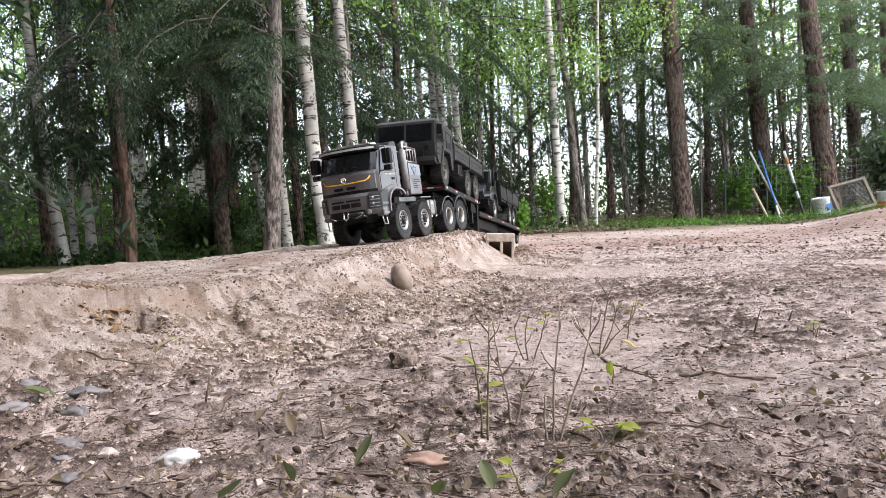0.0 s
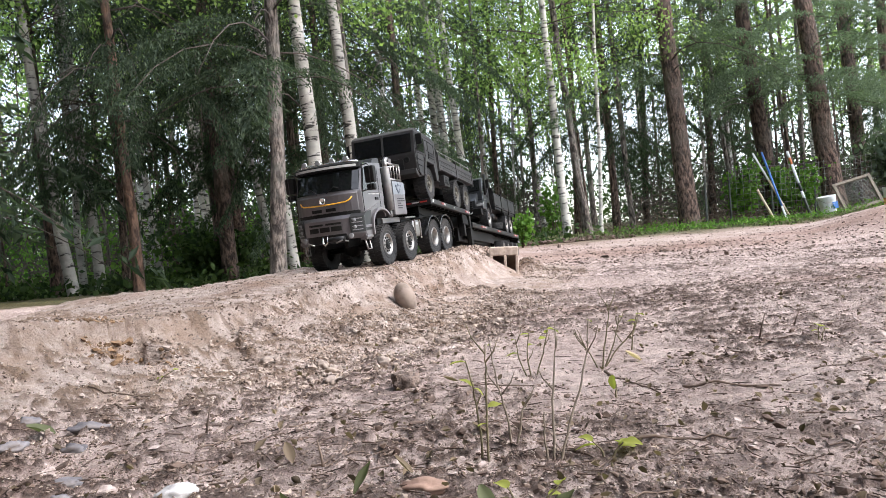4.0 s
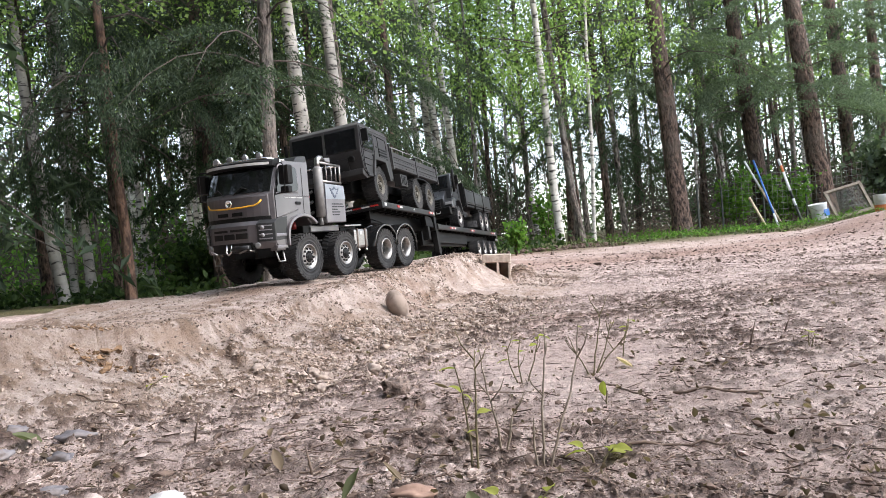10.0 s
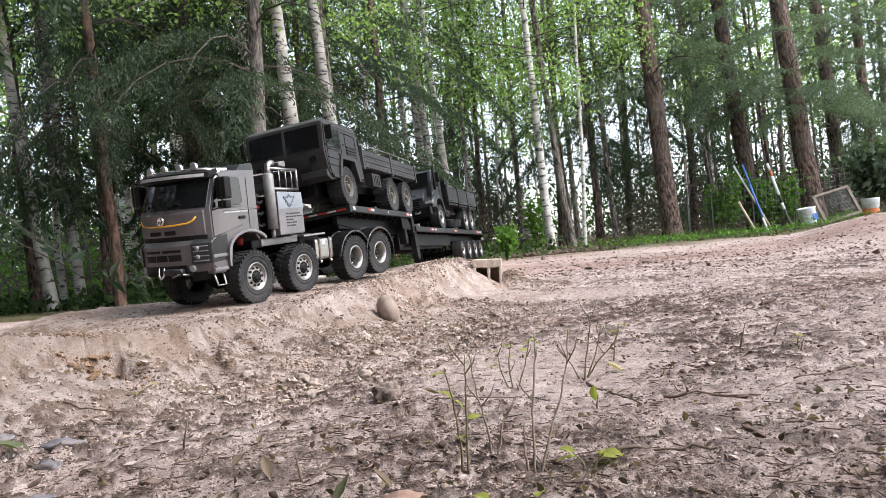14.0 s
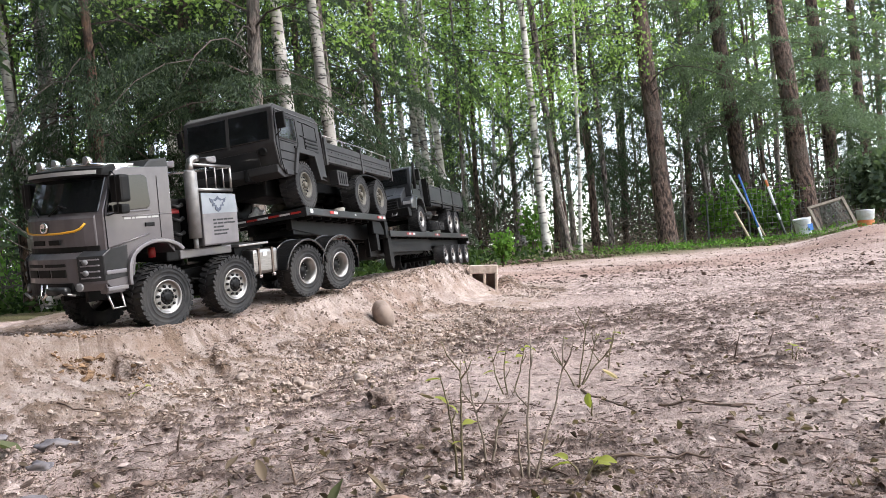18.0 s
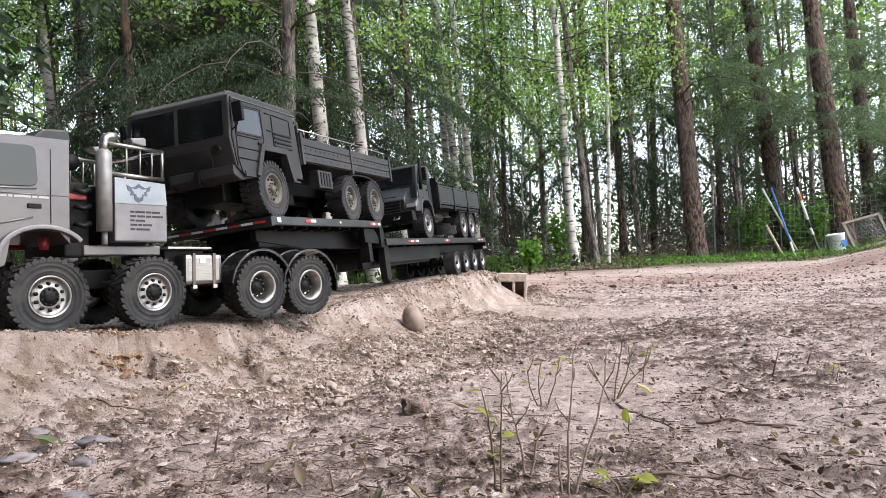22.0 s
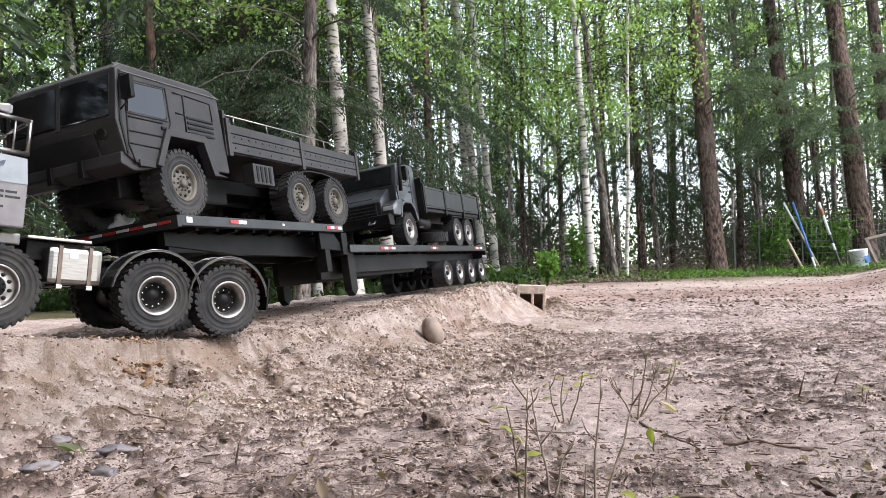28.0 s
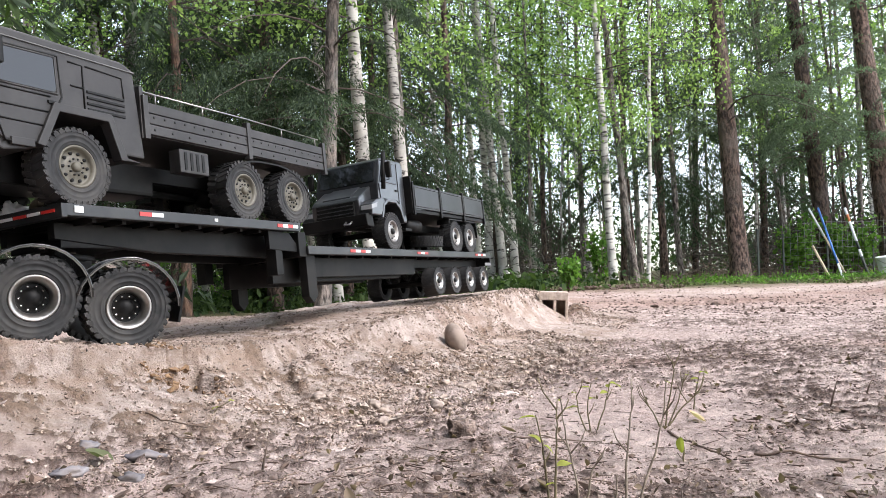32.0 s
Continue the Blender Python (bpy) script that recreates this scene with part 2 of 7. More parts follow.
STEEL = material("brushed_steel", (0.27, 0.26, 0.25), (0.37, 0.355, 0.34), 60.0, 0.34, 1.0, stretch=(1, 1, 8), grime=(0.28, 0.262, 0.245), grime_scale=25.0)
RIM = material("satin_silver_rim", (0.26, 0.25, 0.24), (0.36, 0.345, 0.33), 60.0, 0.42, 1.0, grime=(0.24, 0.22, 0.20), grime_scale=40.0)
PIPE = material("dull_steel_pipe", (0.20, 0.195, 0.19), (0.27, 0.262, 0.255), 60.0, 0.5, 0.35, grime=(0.19, 0.18, 0.17), grime_scale=25.0)
LID = material("bluish_silver_plate", (0.20, 0.215, 0.235), (0.25, 0.265, 0.285), 40.0, 0.4, 0.5)
BLACK = material("satin_black", (0.0025, 0.0025, 0.0026), (0.006, 0.0058, 0.0055), 60.0, 0.55, bump=0.05, grime=(0.011, 0.010, 0.009), grime_scale=16.0, spec=0.2)
GLOSS_BLACK = material("gloss_black", (0.010, 0.010, 0.011), (0.016, 0.016, 0.016), 40.0, 0.2, coat=0.5)
BONNET_PAINT = material("glossy_charcoal_paint", (0.020, 0.021, 0.023), (0.033, 0.034, 0.036), 30.0, 0.30, 0.2, coat=0.5, spec=0.5)
RUBBER = material("dusty_rubber", (0.014, 0.014, 0.0147), (0.033, 0.0325, 0.033), 45.0, 0.65, bump=0.2, grime=(0.040, 0.0375, 0.0355), grime_scale=22.0, spec=0.2)
OLIVE = material("dark_olive_grey_paint", (0.0195, 0.018, 0.0178), (0.029, 0.027, 0.0266), 30.0, 0.5, bump=0.08, grime=(0.038, 0.0353, 0.034), grime_scale=14.0, spec=0.3)
# paler copy of the olive paint, with sky light from above in its colour
OLIVE_SKYLIT = material("skylit_grey_paint", (0.06, 0.058, 0.053), (0.08, 0.077, 0.071), 30.0, 0.6, bump=0.08)
TAN_RIM = material("tan_rim_paint", (0.062, 0.055, 0.040), (0.095, 0.085, 0.062), 50.0, 0.55, grime=(0.06, 0.052, 0.038), grime_scale=60.0)
CHARCOAL = material("charcoal_paint", (0.011, 0.0113, 0.0116), (0.019, 0.019, 0.0196), 30.0, 0.4, 0.1, coat=0.15, grime=(0.026, 0.025, 0.024), grime_scale=16.0, spec=0.3)
YELLOW = material("yellow_orange_trim", (0.62, 0.31, 0.015), (0.70, 0.37, 0.03), 30.0, 0.4)
RED = material("red_reflector", (0.30, 0.015, 0.012), (0.40, 0.022, 0.016), 40.0, 0.35)
WHITE_TAPE = material("white_reflector", (0.48, 0.48, 0.48), (0.58, 0.58, 0.575), 40.0, 0.35)
RED_PAINT = material("red_frame_paint", (0.20, 0.012, 0.012), (0.28, 0.02, 0.018), 40.0, 0.4)
LENS = glass_material("clear_lens", (0.20, 0.20, 0.20), 0.08)
GLASS = glass_material("dark_window", (0.006, 0.0065, 0.007), 0.03)
STRAP = material("brown_metal_strap", (0.10, 0.075, 0.062), (0.16, 0.125, 0.105), 60.0, 0.4, 0.8)
INK = material("dark_lettering", (0.008, 0.008, 0.010), (0.014, 0.014, 0.016), 40.0, 0.6)
PALE_INK = material("pale_lettering", (0.30, 0.295, 0.285), (0.38, 0.37, 0.355), 40.0, 0.6)
BLUE_INK = material("slate_blue_emblem", (0.035, 0.045, 0.07), (0.08, 0.095, 0.13), 300.0, 0.5)
DECK = material("dark_deck_board", (0.010, 0.009, 0.0085), (0.028, 0.024, 0.021), 30.0, 0.8, bump=0.3, stretch=(1, 8, 1), spec=0.2)


# ---- mesh tools ----
def thing(name, label, category, group="", kind=""):
    return tagged(new(name), label, category, group, kind)


def part(name, bm, mat, parent=None, label="", smooth=False):
    me = bpy.data.meshes.new(name)
    if smooth:
        for f in bm.faces:
            f.smooth = True
    bm.normal_update()
    bm.to_mesh(me)
    bm.free()
    me.materials.append(mat)
    ob = new(name, me)
    ob.parent = parent
    return tagged(ob, label)


def soften(bm, edges, r, seg=2):
    bmesh.ops.bevel(bm, geom=list(edges), offset=r, segments=seg, profile=0.6, affect="EDGES", clamp_overlap=True)


def box(bm, x0, x1, y0, y1, z0, z1, r=0.0, m=None):
    made = bmesh.ops.create_cube(bm, size=1.0, matrix=(m or Matrix()) @ Matrix.Translation(((x0 + x1) / 2, (y0 + y1) / 2, (z0 + z1) / 2)) @ Matrix.Diagonal((x1 - x0, y1 - y0, z1 - z0, 1)))
    if r:
        soften(bm, {e for v in made["verts"] for e in v.link_edges}, r)
    return bm


def prism(bm, pts, y0, y1, r=0.0, axis="y"):
    """A side outline (x, z) carried across from y0 to y1; axis z: an outline (x, y) carried up."""
    at = (lambda p, d: (p[0], d, p[1])) if axis == "y" else (lambda p, d: (p[0], p[1], d))
    a = [bm.verts.new(at(p, y0)) for p in pts]
    b = [bm.verts.new(at(p, y1)) for p in pts]
    n = len(pts)
    fs = [bm.faces.new(a), bm.faces.new(b[::-1])]
    fs += [bm.faces.new((a[i], b[i], b[(i + 1) % n], a[(i + 1) % n])) for i in range(n)]
    bmesh.ops.recalc_face_normals(bm, faces=fs)
    if r:
        soften(bm, {e for f in fs for e in f.edges}, r)
    return bm


def tube(bm, pts, r, seg=8, r2=None):
    """A rod along points, closed at both ends; r2: its radius at the far end."""
    pts = [Vector(p) for p in pts]
    rings, n = [], len(pts)
    side = None
    for i, p in enumerate(pts):
        d = (pts[min(i + 1, n - 1)] - pts[max(i - 1, 0)]).normalized()
        if side is None:
            side = d.orthogonal().normalized()
        side = (side - d * side.dot(d)).normalized()
        up = d.cross(side)
        rr = r + ((r2 if r2 is not None else r) - r) * i / max(n - 1, 1)
        rings.append([bm.verts.new(p + (side * math.cos(2 * math.pi * k / seg) + up * math.sin(2 * math.pi * k / seg)) * rr) for k in range(seg)])
    for a, b in zip(rings, rings[1:]):
        for k in range(seg):
            f = bm.faces.new((a[k], a[(k + 1) % seg], b[(k + 1) % seg], b[k]))
            f.smooth = True
    bm.faces.new(rings[0][::-1])
    bm.faces.new(rings[-1])
    return bm


def lathe(bm, profile, seg=32, m=None):
    """Turns a profile of (radius, y) about the Y axis."""
    m = m or Matrix()
    rings = []
    for r, y in profile:
        if r <= 1e-6:
            rings.append([bm.verts.new(m @ Vector((0, y, 0)))] * seg)
        else:
            rings.append([bm.verts.new(m @ Vector((r * math.cos(2 * math.pi * k / seg), y, r * math.sin(2 * math.pi * k / seg)))) for k in range(seg)])
    for a, b in zip(rings, rings[1:]):
        for k in range(seg):
            q = []
            for vtx in (a[k], a[(k + 1) % seg], b[(k + 1) % seg], b[k]):
                if vtx not in q:
                    q.append(vtx)
            if len(q) > 2:
                f = bm.faces.new(q)
                f.smooth = True
    bmesh.ops.recalc_face_normals(bm, faces=bm.faces[:])
    return bm


def B():
    return bmesh.new()


def bowed(bm, pts, y0, y1, sweep=0.030, start=0.035, half=0.086, steps=12):
    """A side outline (x, z) carried across, its front swept back towards both corners."""
    rings = []
    for k in range(steps + 1):
        y = y0 + (y1 - y0) * k / steps
        rings.append([bm.verts.new((x - sweep * min(abs(y) / half, 1.05) ** 2.6 * min(max((x - start) / 0.06, 0), 1), y, z)) for x, z in pts])
    n = len(pts)
    fs = [bm.faces.new(rings[0]), bm.faces.new(rings[-1][::-1])]
    for a, b in zip(rings, rings[1:]):
        fs += [bm.faces.new((a[i], b[i], b[(i + 1) % n], a[(i + 1) % n])) for i in range(n)]
    bmesh.ops.recalc_face_normals(bm, faces=fs)
    soften(bm, {e for f in fs[:2] for e in f.edges}, 0.0008, 1)
    return bm


def bow(y, sweep=0.030, half=0.086):
    return -sweep * min(abs(y) / half, 1.05) ** 2.6


# ---- wheels ----
def tyre_mesh(R, W, rim, lugs, deep=1.0):
    bm = B()
    h = W / 2
    prof = [(rim * 0.98, -h * 0.7), (rim * 1.06, -h * 0.95), (R * 0.80, -h), (R * 0.93, -h * 0.95), (R * 0.968, -h * 0.78), (R * 0.968, h * 0.78), (R * 0.93, h * 0.95), (R * 0.885, h * 0.985), (R * 0.875, h * 0.955), (R * 0.80, h), (R * 0.765, h * 1.0), (R * 0.755, h * 0.965), (R * 0.66, h * 0.975), (R * 0.65, h * 1.0), (R * 0.635, h * 1.0), (R * 0.625, h * 0.965), (rim * 1.12, h * 0.97), (rim * 1.06, h * 0.95), (rim * 0.98, h * 0.7)]
    lathe(bm, prof, 48)
    for s in (-1, 1):
        for k in range(lugs):
            a = 2 * math.pi * (k + (0.5 if s > 0 else 0)) / lugs
            w = R * math.pi / lugs * 1.05
            m = Matrix.Rotation(-a, 4, "Y") @ Matrix.Translation((R * 0.962, s * h * 0.55, 0)) @ Matrix.Rotation(s * 0.3, 4, "X")
            box(bm, -R * 0.06, R * 0.038 * deep, -h * 0.44, h * 0.44, -w / 2, w / 2, 0, m)
            box(bm, -R * 0.085, R * 0.015, -h * 0.04, h * 0.04, -w / 2, w / 2, 0, Matrix.Rotation(-a, 4, "Y") @ Matrix.Translation((R * 0.955, s * h * 0.97, 0)))
    return bm


def dots(wheel, name, count, ring, r, y0, y1, mat=None):
    """Dark holes or nuts in a ring on a wheel's face."""
    for k in range(count):
        a = 2 * math.pi * k / count
        part(name, lathe(B(), [(r, y0), (r, y1), (0, y1)], 8, Matrix.Translation((ring * math.cos(a), 0, ring * math.sin(a)))), mat or BLACK, wheel)


def make_wheel(R, W, rim_r, kind, parent, x, y, z, side):
    """A wheel that turns about its Y axis; side 1 shows its outer face to +Y."""
    face = {"steer": RIM, "drive": RIM, "tan": TAN_RIM, "silver": RIM, "small": STEEL}[kind]
    h = W / 2
    bm = B()
    if kind == "steer":
        lathe(bm, [(rim_r, h * 0.72), (rim_r * 1.05, h * 0.98), (rim_r * 0.98, h * 1.0), (rim_r * 0.92, h * 0.86), (rim_r * 0.80, h * 0.66), (rim_r * 0.55, h * 0.86), (rim_r * 0.50, h * 0.86), (0, h * 0.86)], 40)
    elif kind == "drive":
        lathe(bm, [(rim_r, h * 0.72), (rim_r * 1.05, h * 0.98), (rim_r * 1.0, h * 1.03), (rim_r * 0.90, h * 0.96), (rim_r * 0.74, h * 0.62), (rim_r * 0.71, h * 0.1), (rim_r * 0.70, -h * 0.1), (0, -h * 0.1)], 40)
    else:
        lathe(bm, [(rim_r, h * 0.72), (rim_r * 1.05, h * 0.95), (rim_r * 0.96, h * 0.98), (rim_r * 0.88, h * 0.72), (rim_r * 0.80, h * 0.55), (rim_r * 0.56, h * 0.66), (rim_r * 0.40, h * 0.74), (0, h * 0.74)], 32)
    wheel = part("wheel", bm, face, parent)
    part("tyre", tyre_mesh(R, W, rim_r, 32 if R > 0.04 else 22, 1.0 if kind != "small" else 0.25), RUBBER, wheel, "dusty black lugged rubber tyre")
    bm = B()
    if kind == "steer":
        lathe(bm, [(rim_r * 0.48, h * 0.865), (rim_r * 0.45, h * 0.90), (rim_r * 0.30, h * 0.92), (rim_r * 0.27, h * 1.00), (rim_r * 0.14, h * 1.03), (0, h * 1.03)], 24)
        dots(wheel, "wheel_nut", 10, rim_r * 0.40, rim_r * 0.055, h * 0.88, h * 1.0)
        dots(wheel, "vent_hole", 10, rim_r * 0.65, rim_r * 0.095, h * 0.74, h * 0.895)
        part("hub", bm, BLACK, wheel, "black hub with ten vent holes")
    elif kind == "drive":
        lathe(bm, [(rim_r * 0.695, h * 0.05), (rim_r * 0.5, h * 0.02), (rim_r * 0.40, h * 0.22), (rim_r * 0.22, h * 0.45), (0, h * 0.48)], 24)
        dots(wheel, "wheel_nut", 10, rim_r * 0.54, rim_r * 0.045, 0, h * 0.2, CHROME)
        part("hub", bm, BLACK, wheel, "black dished hub with wheel nuts")
    elif kind == "tan":
        lathe(bm, [(rim_r * 0.26, h * 0.74), (rim_r * 0.24, h * 0.95), (rim_r * 0.12, h * 1.02), (0, h * 1.02)], 16)
        part("hub", bm, TAN_RIM, wheel)
        dots(wheel, "vent_hole", 10, rim_r * 0.68, rim_r * 0.085, h * 0.5, h * 0.71)
        dots(wheel, "wheel_nut", 10, rim_r * 0.40, rim_r * 0.05, h * 0.7, h * 0.82)
    else:
        lathe(bm, [(rim_r * 0.3, h * 0.74), (rim_r * 0.26, h * 0.98), (0, h * 1.0)], 14)
        dots(wheel, "vent_hole", 8, rim_r * 0.66, rim_r * 0.09, h * 0.5, h * 0.69)
        part("hub", bm, BLACK, wheel, "dark hub with vent holes")
    wheel.matrix_basis = pose(x, y, z, 0, 0, 0 if side > 0 else 180)
    return wheel


def wheel_copy(src, parent, x, y, z, side):
    w = copy_thing(src, pose(x, y, z, 0, 0, 0 if side > 0 else 180))
    w.parent = parent
    return w


def bars(parent, name, x0, y, z0, widths, height, gap, mat, sign=1, label=""):
    """Rows of lettering too small to read, as plain bars on a side panel."""
    for row, words in enumerate(widths):
        x = x0
        bm = B()
        for w in words:
            box(bm, min(x, x - sign * w), max(x, x - sign * w), y - 0.0003, y + 0.0003, z0 - row * gap - height, z0 - row * gap)
            x -= sign * (w + height * 0.6)
        part(name, bm, mat, parent, label)


# ---- the tractor ----
HUB_Y = 0.078
TYRE_R = 0.050
AXLES = (0.0, -0.142, -0.331, -0.434)


def build_tractor():
    t = thing("model_tractor_truck", "grey four-axle model tractor truck with a chrome roof light bar", "model truck")
    # chassis
    for s in (-1, 1):
        part("frame_rail", prism(B(), [(0.09, 0.005), (0.09, 0.030), (-0.20, 0.034), (-0.47, 0.034), (-0.47, 0.010), (-0.20, 0.008)], s * 0.030 - 0.004, s * 0.030 + 0.004, 0.001), BLACK, t)
    for x in (-0.19, -0.28, -0.38, -0.465):
        part("crossmember", box(B(), x - 0.006, x + 0.006, -0.028, 0.028, 0.012, 0.030, 0.001), BLACK, t)
    for x in AXLES:
        bm = B()
        tube(bm, [(x, -0.066, 0), (x, 0.066, 0)], 0.009, 10)
        lathe(bm, [(0, -0.022), (0.018, -0.016), (0.022, 0), (0.018, 0.016), (0, 0.022)], 16, Matrix.Translation((x, 0.0, 0)))
        part("axle", bm, BLACK, t)
        for s in (-1, 1):
            bm = B()
            for k in range(3):
                tube(bm, [(x - 0.05 + k * 0.012, s * 0.044, 0.016 - k * 0.004), (x, s * 0.044, 0.008 - k * 0.004), (x + 0.05 - k * 0.012, s * 0.044, 0.016 - k * 0.004)], 0.0025, 6)
            part("leaf_spring", bm, BLACK, t)
            part("damper", tube(B(), [(x + 0.012, s * 0.052, 0.0), (x + 0.004, s * 0.05, 0.045)], 0.005, 8), BLACK, t)
    # wheels
    wheels = []
    first = {}
    for i, x in enumerate(AXLES):
        for s in (1, -1):
            kind = "steer" if i < 2 else "drive"
            if kind not in first:
                first[kind] = make_wheel(TYRE_R, 0.036, 0.0255, kind, t, x, s * HUB_Y, 0, s)
                w = first[kind]
            else:
                w = wheel_copy(first[kind], t, x, s * HUB_Y, 0, s)
            wheels.append((w, x, s * HUB_Y, 0.0, s, TYRE_R))
    # cab
    side = [(0.112, 0.050), (0.121, 0.080), (0.122, 0.132), (0.1205, 0.138), (0.103, 0.186), (0.094, 0.194), (0.060, 0.199), (-0.030, 0.200), (-0.030, 0.066), (-0.014, 0.084), (0.030, 0.084), (0.048, 0.070), (0.060, 0.040), (0.080, 0.036)]
    cab = part("cab", bowed(B(), side, -0.086, 0.086), PAINT, t, "warm grey painted cab shell")
    part("windscreen", bowed(B(), [(0.1220, 0.1365), (0.1047, 0.1855), (0.1010, 0.1845), (0.1180, 0.1355)], -0.0815, 0.0815), GLASS, cab, "dark reflecting windscreen")
    part("sun_visor", bowed(B(), [(0.104, 0.186), (0.116, 0.188), (0.114, 0.198), (0.092, 0.204), (0.088, 0.198)], -0.0855, 0.0855), BLACK, cab, "dark sun visor above the windscreen")
    part("visor_strip", bowed(B(), [(0.1150, 0.1900), (0.1168, 0.1900), (0.1162, 0.1955), (0.1145, 0.1955)], -0.080, 0.080), PALE_INK, cab, "pale lettered strip")
    for s in (-1, 1):
        part("side_window", prism(B(), [(0.085, 0.134), (0.073, 0.181), (0.070, 0.185), (0.065, 0.187), (0.022, 0.188), (0.016, 0.1865), (0.0125, 0.183), (0.010, 0.146), (0.012, 0.140), (0.018, 0.137), (0.05, 0.136)], s * 0.0862 - 0.0014, s * 0.0862 + 0.0014, 0.0008), GLASS, cab, "dark side window")
        part("door_seam", tube(B(), [(0.074, s * 0.0866, 0.190), (0.089, s * 0.0866, 0.134), (0.088, s * 0.0866, 0.06)], 0.0006, 6), BLACK, cab)
        part("door_seam", tube(B(), [(-0.006, s * 0.0864, 0.186), (-0.006, s * 0.0864, 0.092)], 0.0005, 6), BLACK, cab)
        part("door_crease", tube(B(), [(0.086, s * 0.0866, 0.083), (0.03, s * 0.0868, 0.096), (0.016, s * 0.0866, 0.099)], 0.0012, 6), PAINT, cab)
        part("door_handle", box(B(), 0.006, 0.022, s * 0.087 - 0.0016, s * 0.087 + 0.0016, 0.110, 0.116, 0.0008), BLACK, cab, "black door handle")
        part("window_trim", tube(B(), [(0.086, s * 0.0875, 0.132), (0.05, s * 0.0875, 0.134), (0.012, s * 0.0875, 0.135)], 0.0014, 6), LIGHT_PAINT, cab)
        bars(cab, "lettering", 0.058, s * 0.0866, 0.1255, [(0.012, 0.005, 0.020, 0.006, 0.012)], 0.0026, 0.006, PALE_INK, 1, "pale unreadable lettering")
        part("door_stripe", tube(B(), [(0.060, s * 0.0866, 0.1275), (-0.028, s * 0.0866, 0.1275)], 0.0006, 6), LIGHT_PAINT, cab, "thin pale stripe")
        part("roof_deflector", prism(B(), [(0.018, 0.196), (0.002, 0.211), (-0.030, 0.214), (-0.034, 0.196)], s * 0.058 - 0.026, s * 0.058 + 0.026, 0.003), CHARCOAL, cab, "dark grey roof air deflector")
        # wheel arch
        turns = [radians(-4 + 150 * k / 16) for k in range(17)]
        arch = [(0.004 + 0.058 * math.cos(a), 0.036 + 0.054 * math.copysign(abs(math.sin(a)) ** 0.7, math.sin(a))) for a in turns] + [(0.004 + 0.0525 * math.cos(a), 0.034 + 0.0505 * math.copysign(abs(math.sin(a)) ** 0.7, math.sin(a))) for a in turns[::-1]]
        part("wheel_arch", prism(B(), arch, s * 0.082 - 0.011, s * 0.082 + 0.011, 0.0015), LIGHT_PAINT, cab, "pale grey wheel arch trim")
        # entry steps
        part("step_panel", prism(B(), [(0.096, 0.018), (0.098, 0.052), (0.060, 0.052), (0.066, 0.018)], s * 0.078 - 0.008, s * 0.078 + 0.008, 0.002), PAINT, cab)
        for z in (0.046, 0.022):
            part("step_tread", box(B(), 0.062, 0.096, s * 0.083 - 0.006, s * 0.083 + 0.006, z, z + 0.006, 0.0012), LIGHT_PAINT, cab, "worn metal entry step")
        part("step_gap", box(B(), 0.065, 0.094, s * 0.086 - 0.0012, s * 0.086 + 0.0012, 0.029, 0.0455, 0.0005), BLACK, cab)
        bm = B()
        tube(bm, [(0.092, s * 0.080, 0.018), (0.086, s * 0.082, -0.004), (0.066, s * 0.082, -0.004), (0.070, s * 0.080, 0.018)], 0.0018, 6)
        part("lower_step", bm, STEEL, cab)
        bars(cab, "lettering", 0.090, s * 0.0868, 0.060, [(0.008, 0.010, 0.012)], 0.0035, 0.005, INK, 1, "small dark lettering")
        # mirrors
        bm = B()
        tube(bm, [(0.070, s * 0.084, 0.192), (0.084, s * 0.104, 0.192), (0.082, s * 0.108, 0.186), (0.082, s * 0.108, 0.134), (0.084, s * 0.086, 0.130)], 0.0014, 8)
        part("mirror_arm", bm, CHARCOAL, t, "dark mirror arm")
        part("mirror", box(B(), 0.066, 0.083, s * 0.106 - 0.012, s * 0.106 + 0.012, 0.148, 0.187, 0.004), BLACK, t, "black door mirror")
        part("mirror", box(B(), 0.068, 0.082, s * 0.106 - 0.010, s * 0.106 + 0.010, 0.131, 0.145, 0.003), BLACK, t, "small black wide-angle mirror")
    # front face
    part("front_panel", bowed(B(), [(0.112, 0.0885), (0.1232, 0.0885), (0.1242, 0.128), (0.1215, 0.133), (0.112, 0.133)], -0.078, 0.078), PAINT, cab, "grey front panel under the windscreen")
    part("trim_line", tube(B(), [(0.1246 + bow(y), y, z) for y, z in ((-0.067, 0.1195), (-0.063, 0.113), (-0.056, 0.1105), (-0.03, 0.1085), (0, 0.108), (0.03, 0.1085), (0.054, 0.1105), (0.062, 0.114), (0.068, 0.121))], 0.0017, 8), YELLOW, cab, "curved orange-yellow grille line")
    part("badge", lathe(B(), [(0.0078, -0.001), (0.0078, 0.0015), (0.0052, 0.0015), (0.0052, 0.0), (0, 0.0)], 20, pose(0.126, 0, 0.1175, 0, 0, -90)), CHROME, cab, "plain round chrome badge")
    for y in (-0.018, 0.018):
        part("upper_grille", box(B(), 0.1222, 0.1248, y - 0.013, y + 0.013, 0.092, 0.0995, 0.001), BLACK, cab, "black grille slot")
    part("grille_gap", bowed(B(), [(0.110, 0.0805), (0.1225, 0.0805), (0.1225, 0.0885), (0.110, 0.0885)], -0.080, 0.080), BLACK, cab)
    for s in (-1, 1):
        bm = B()
        tube(bm, [(0.1245, s * 0.012, 0.134), (0.1200, s * 0.030, 0.148), (0.1165 + bow(0.050), s * 0.050, 0.139)], 0.0013, 6)
        part("wiper", bm, BLACK, cab)
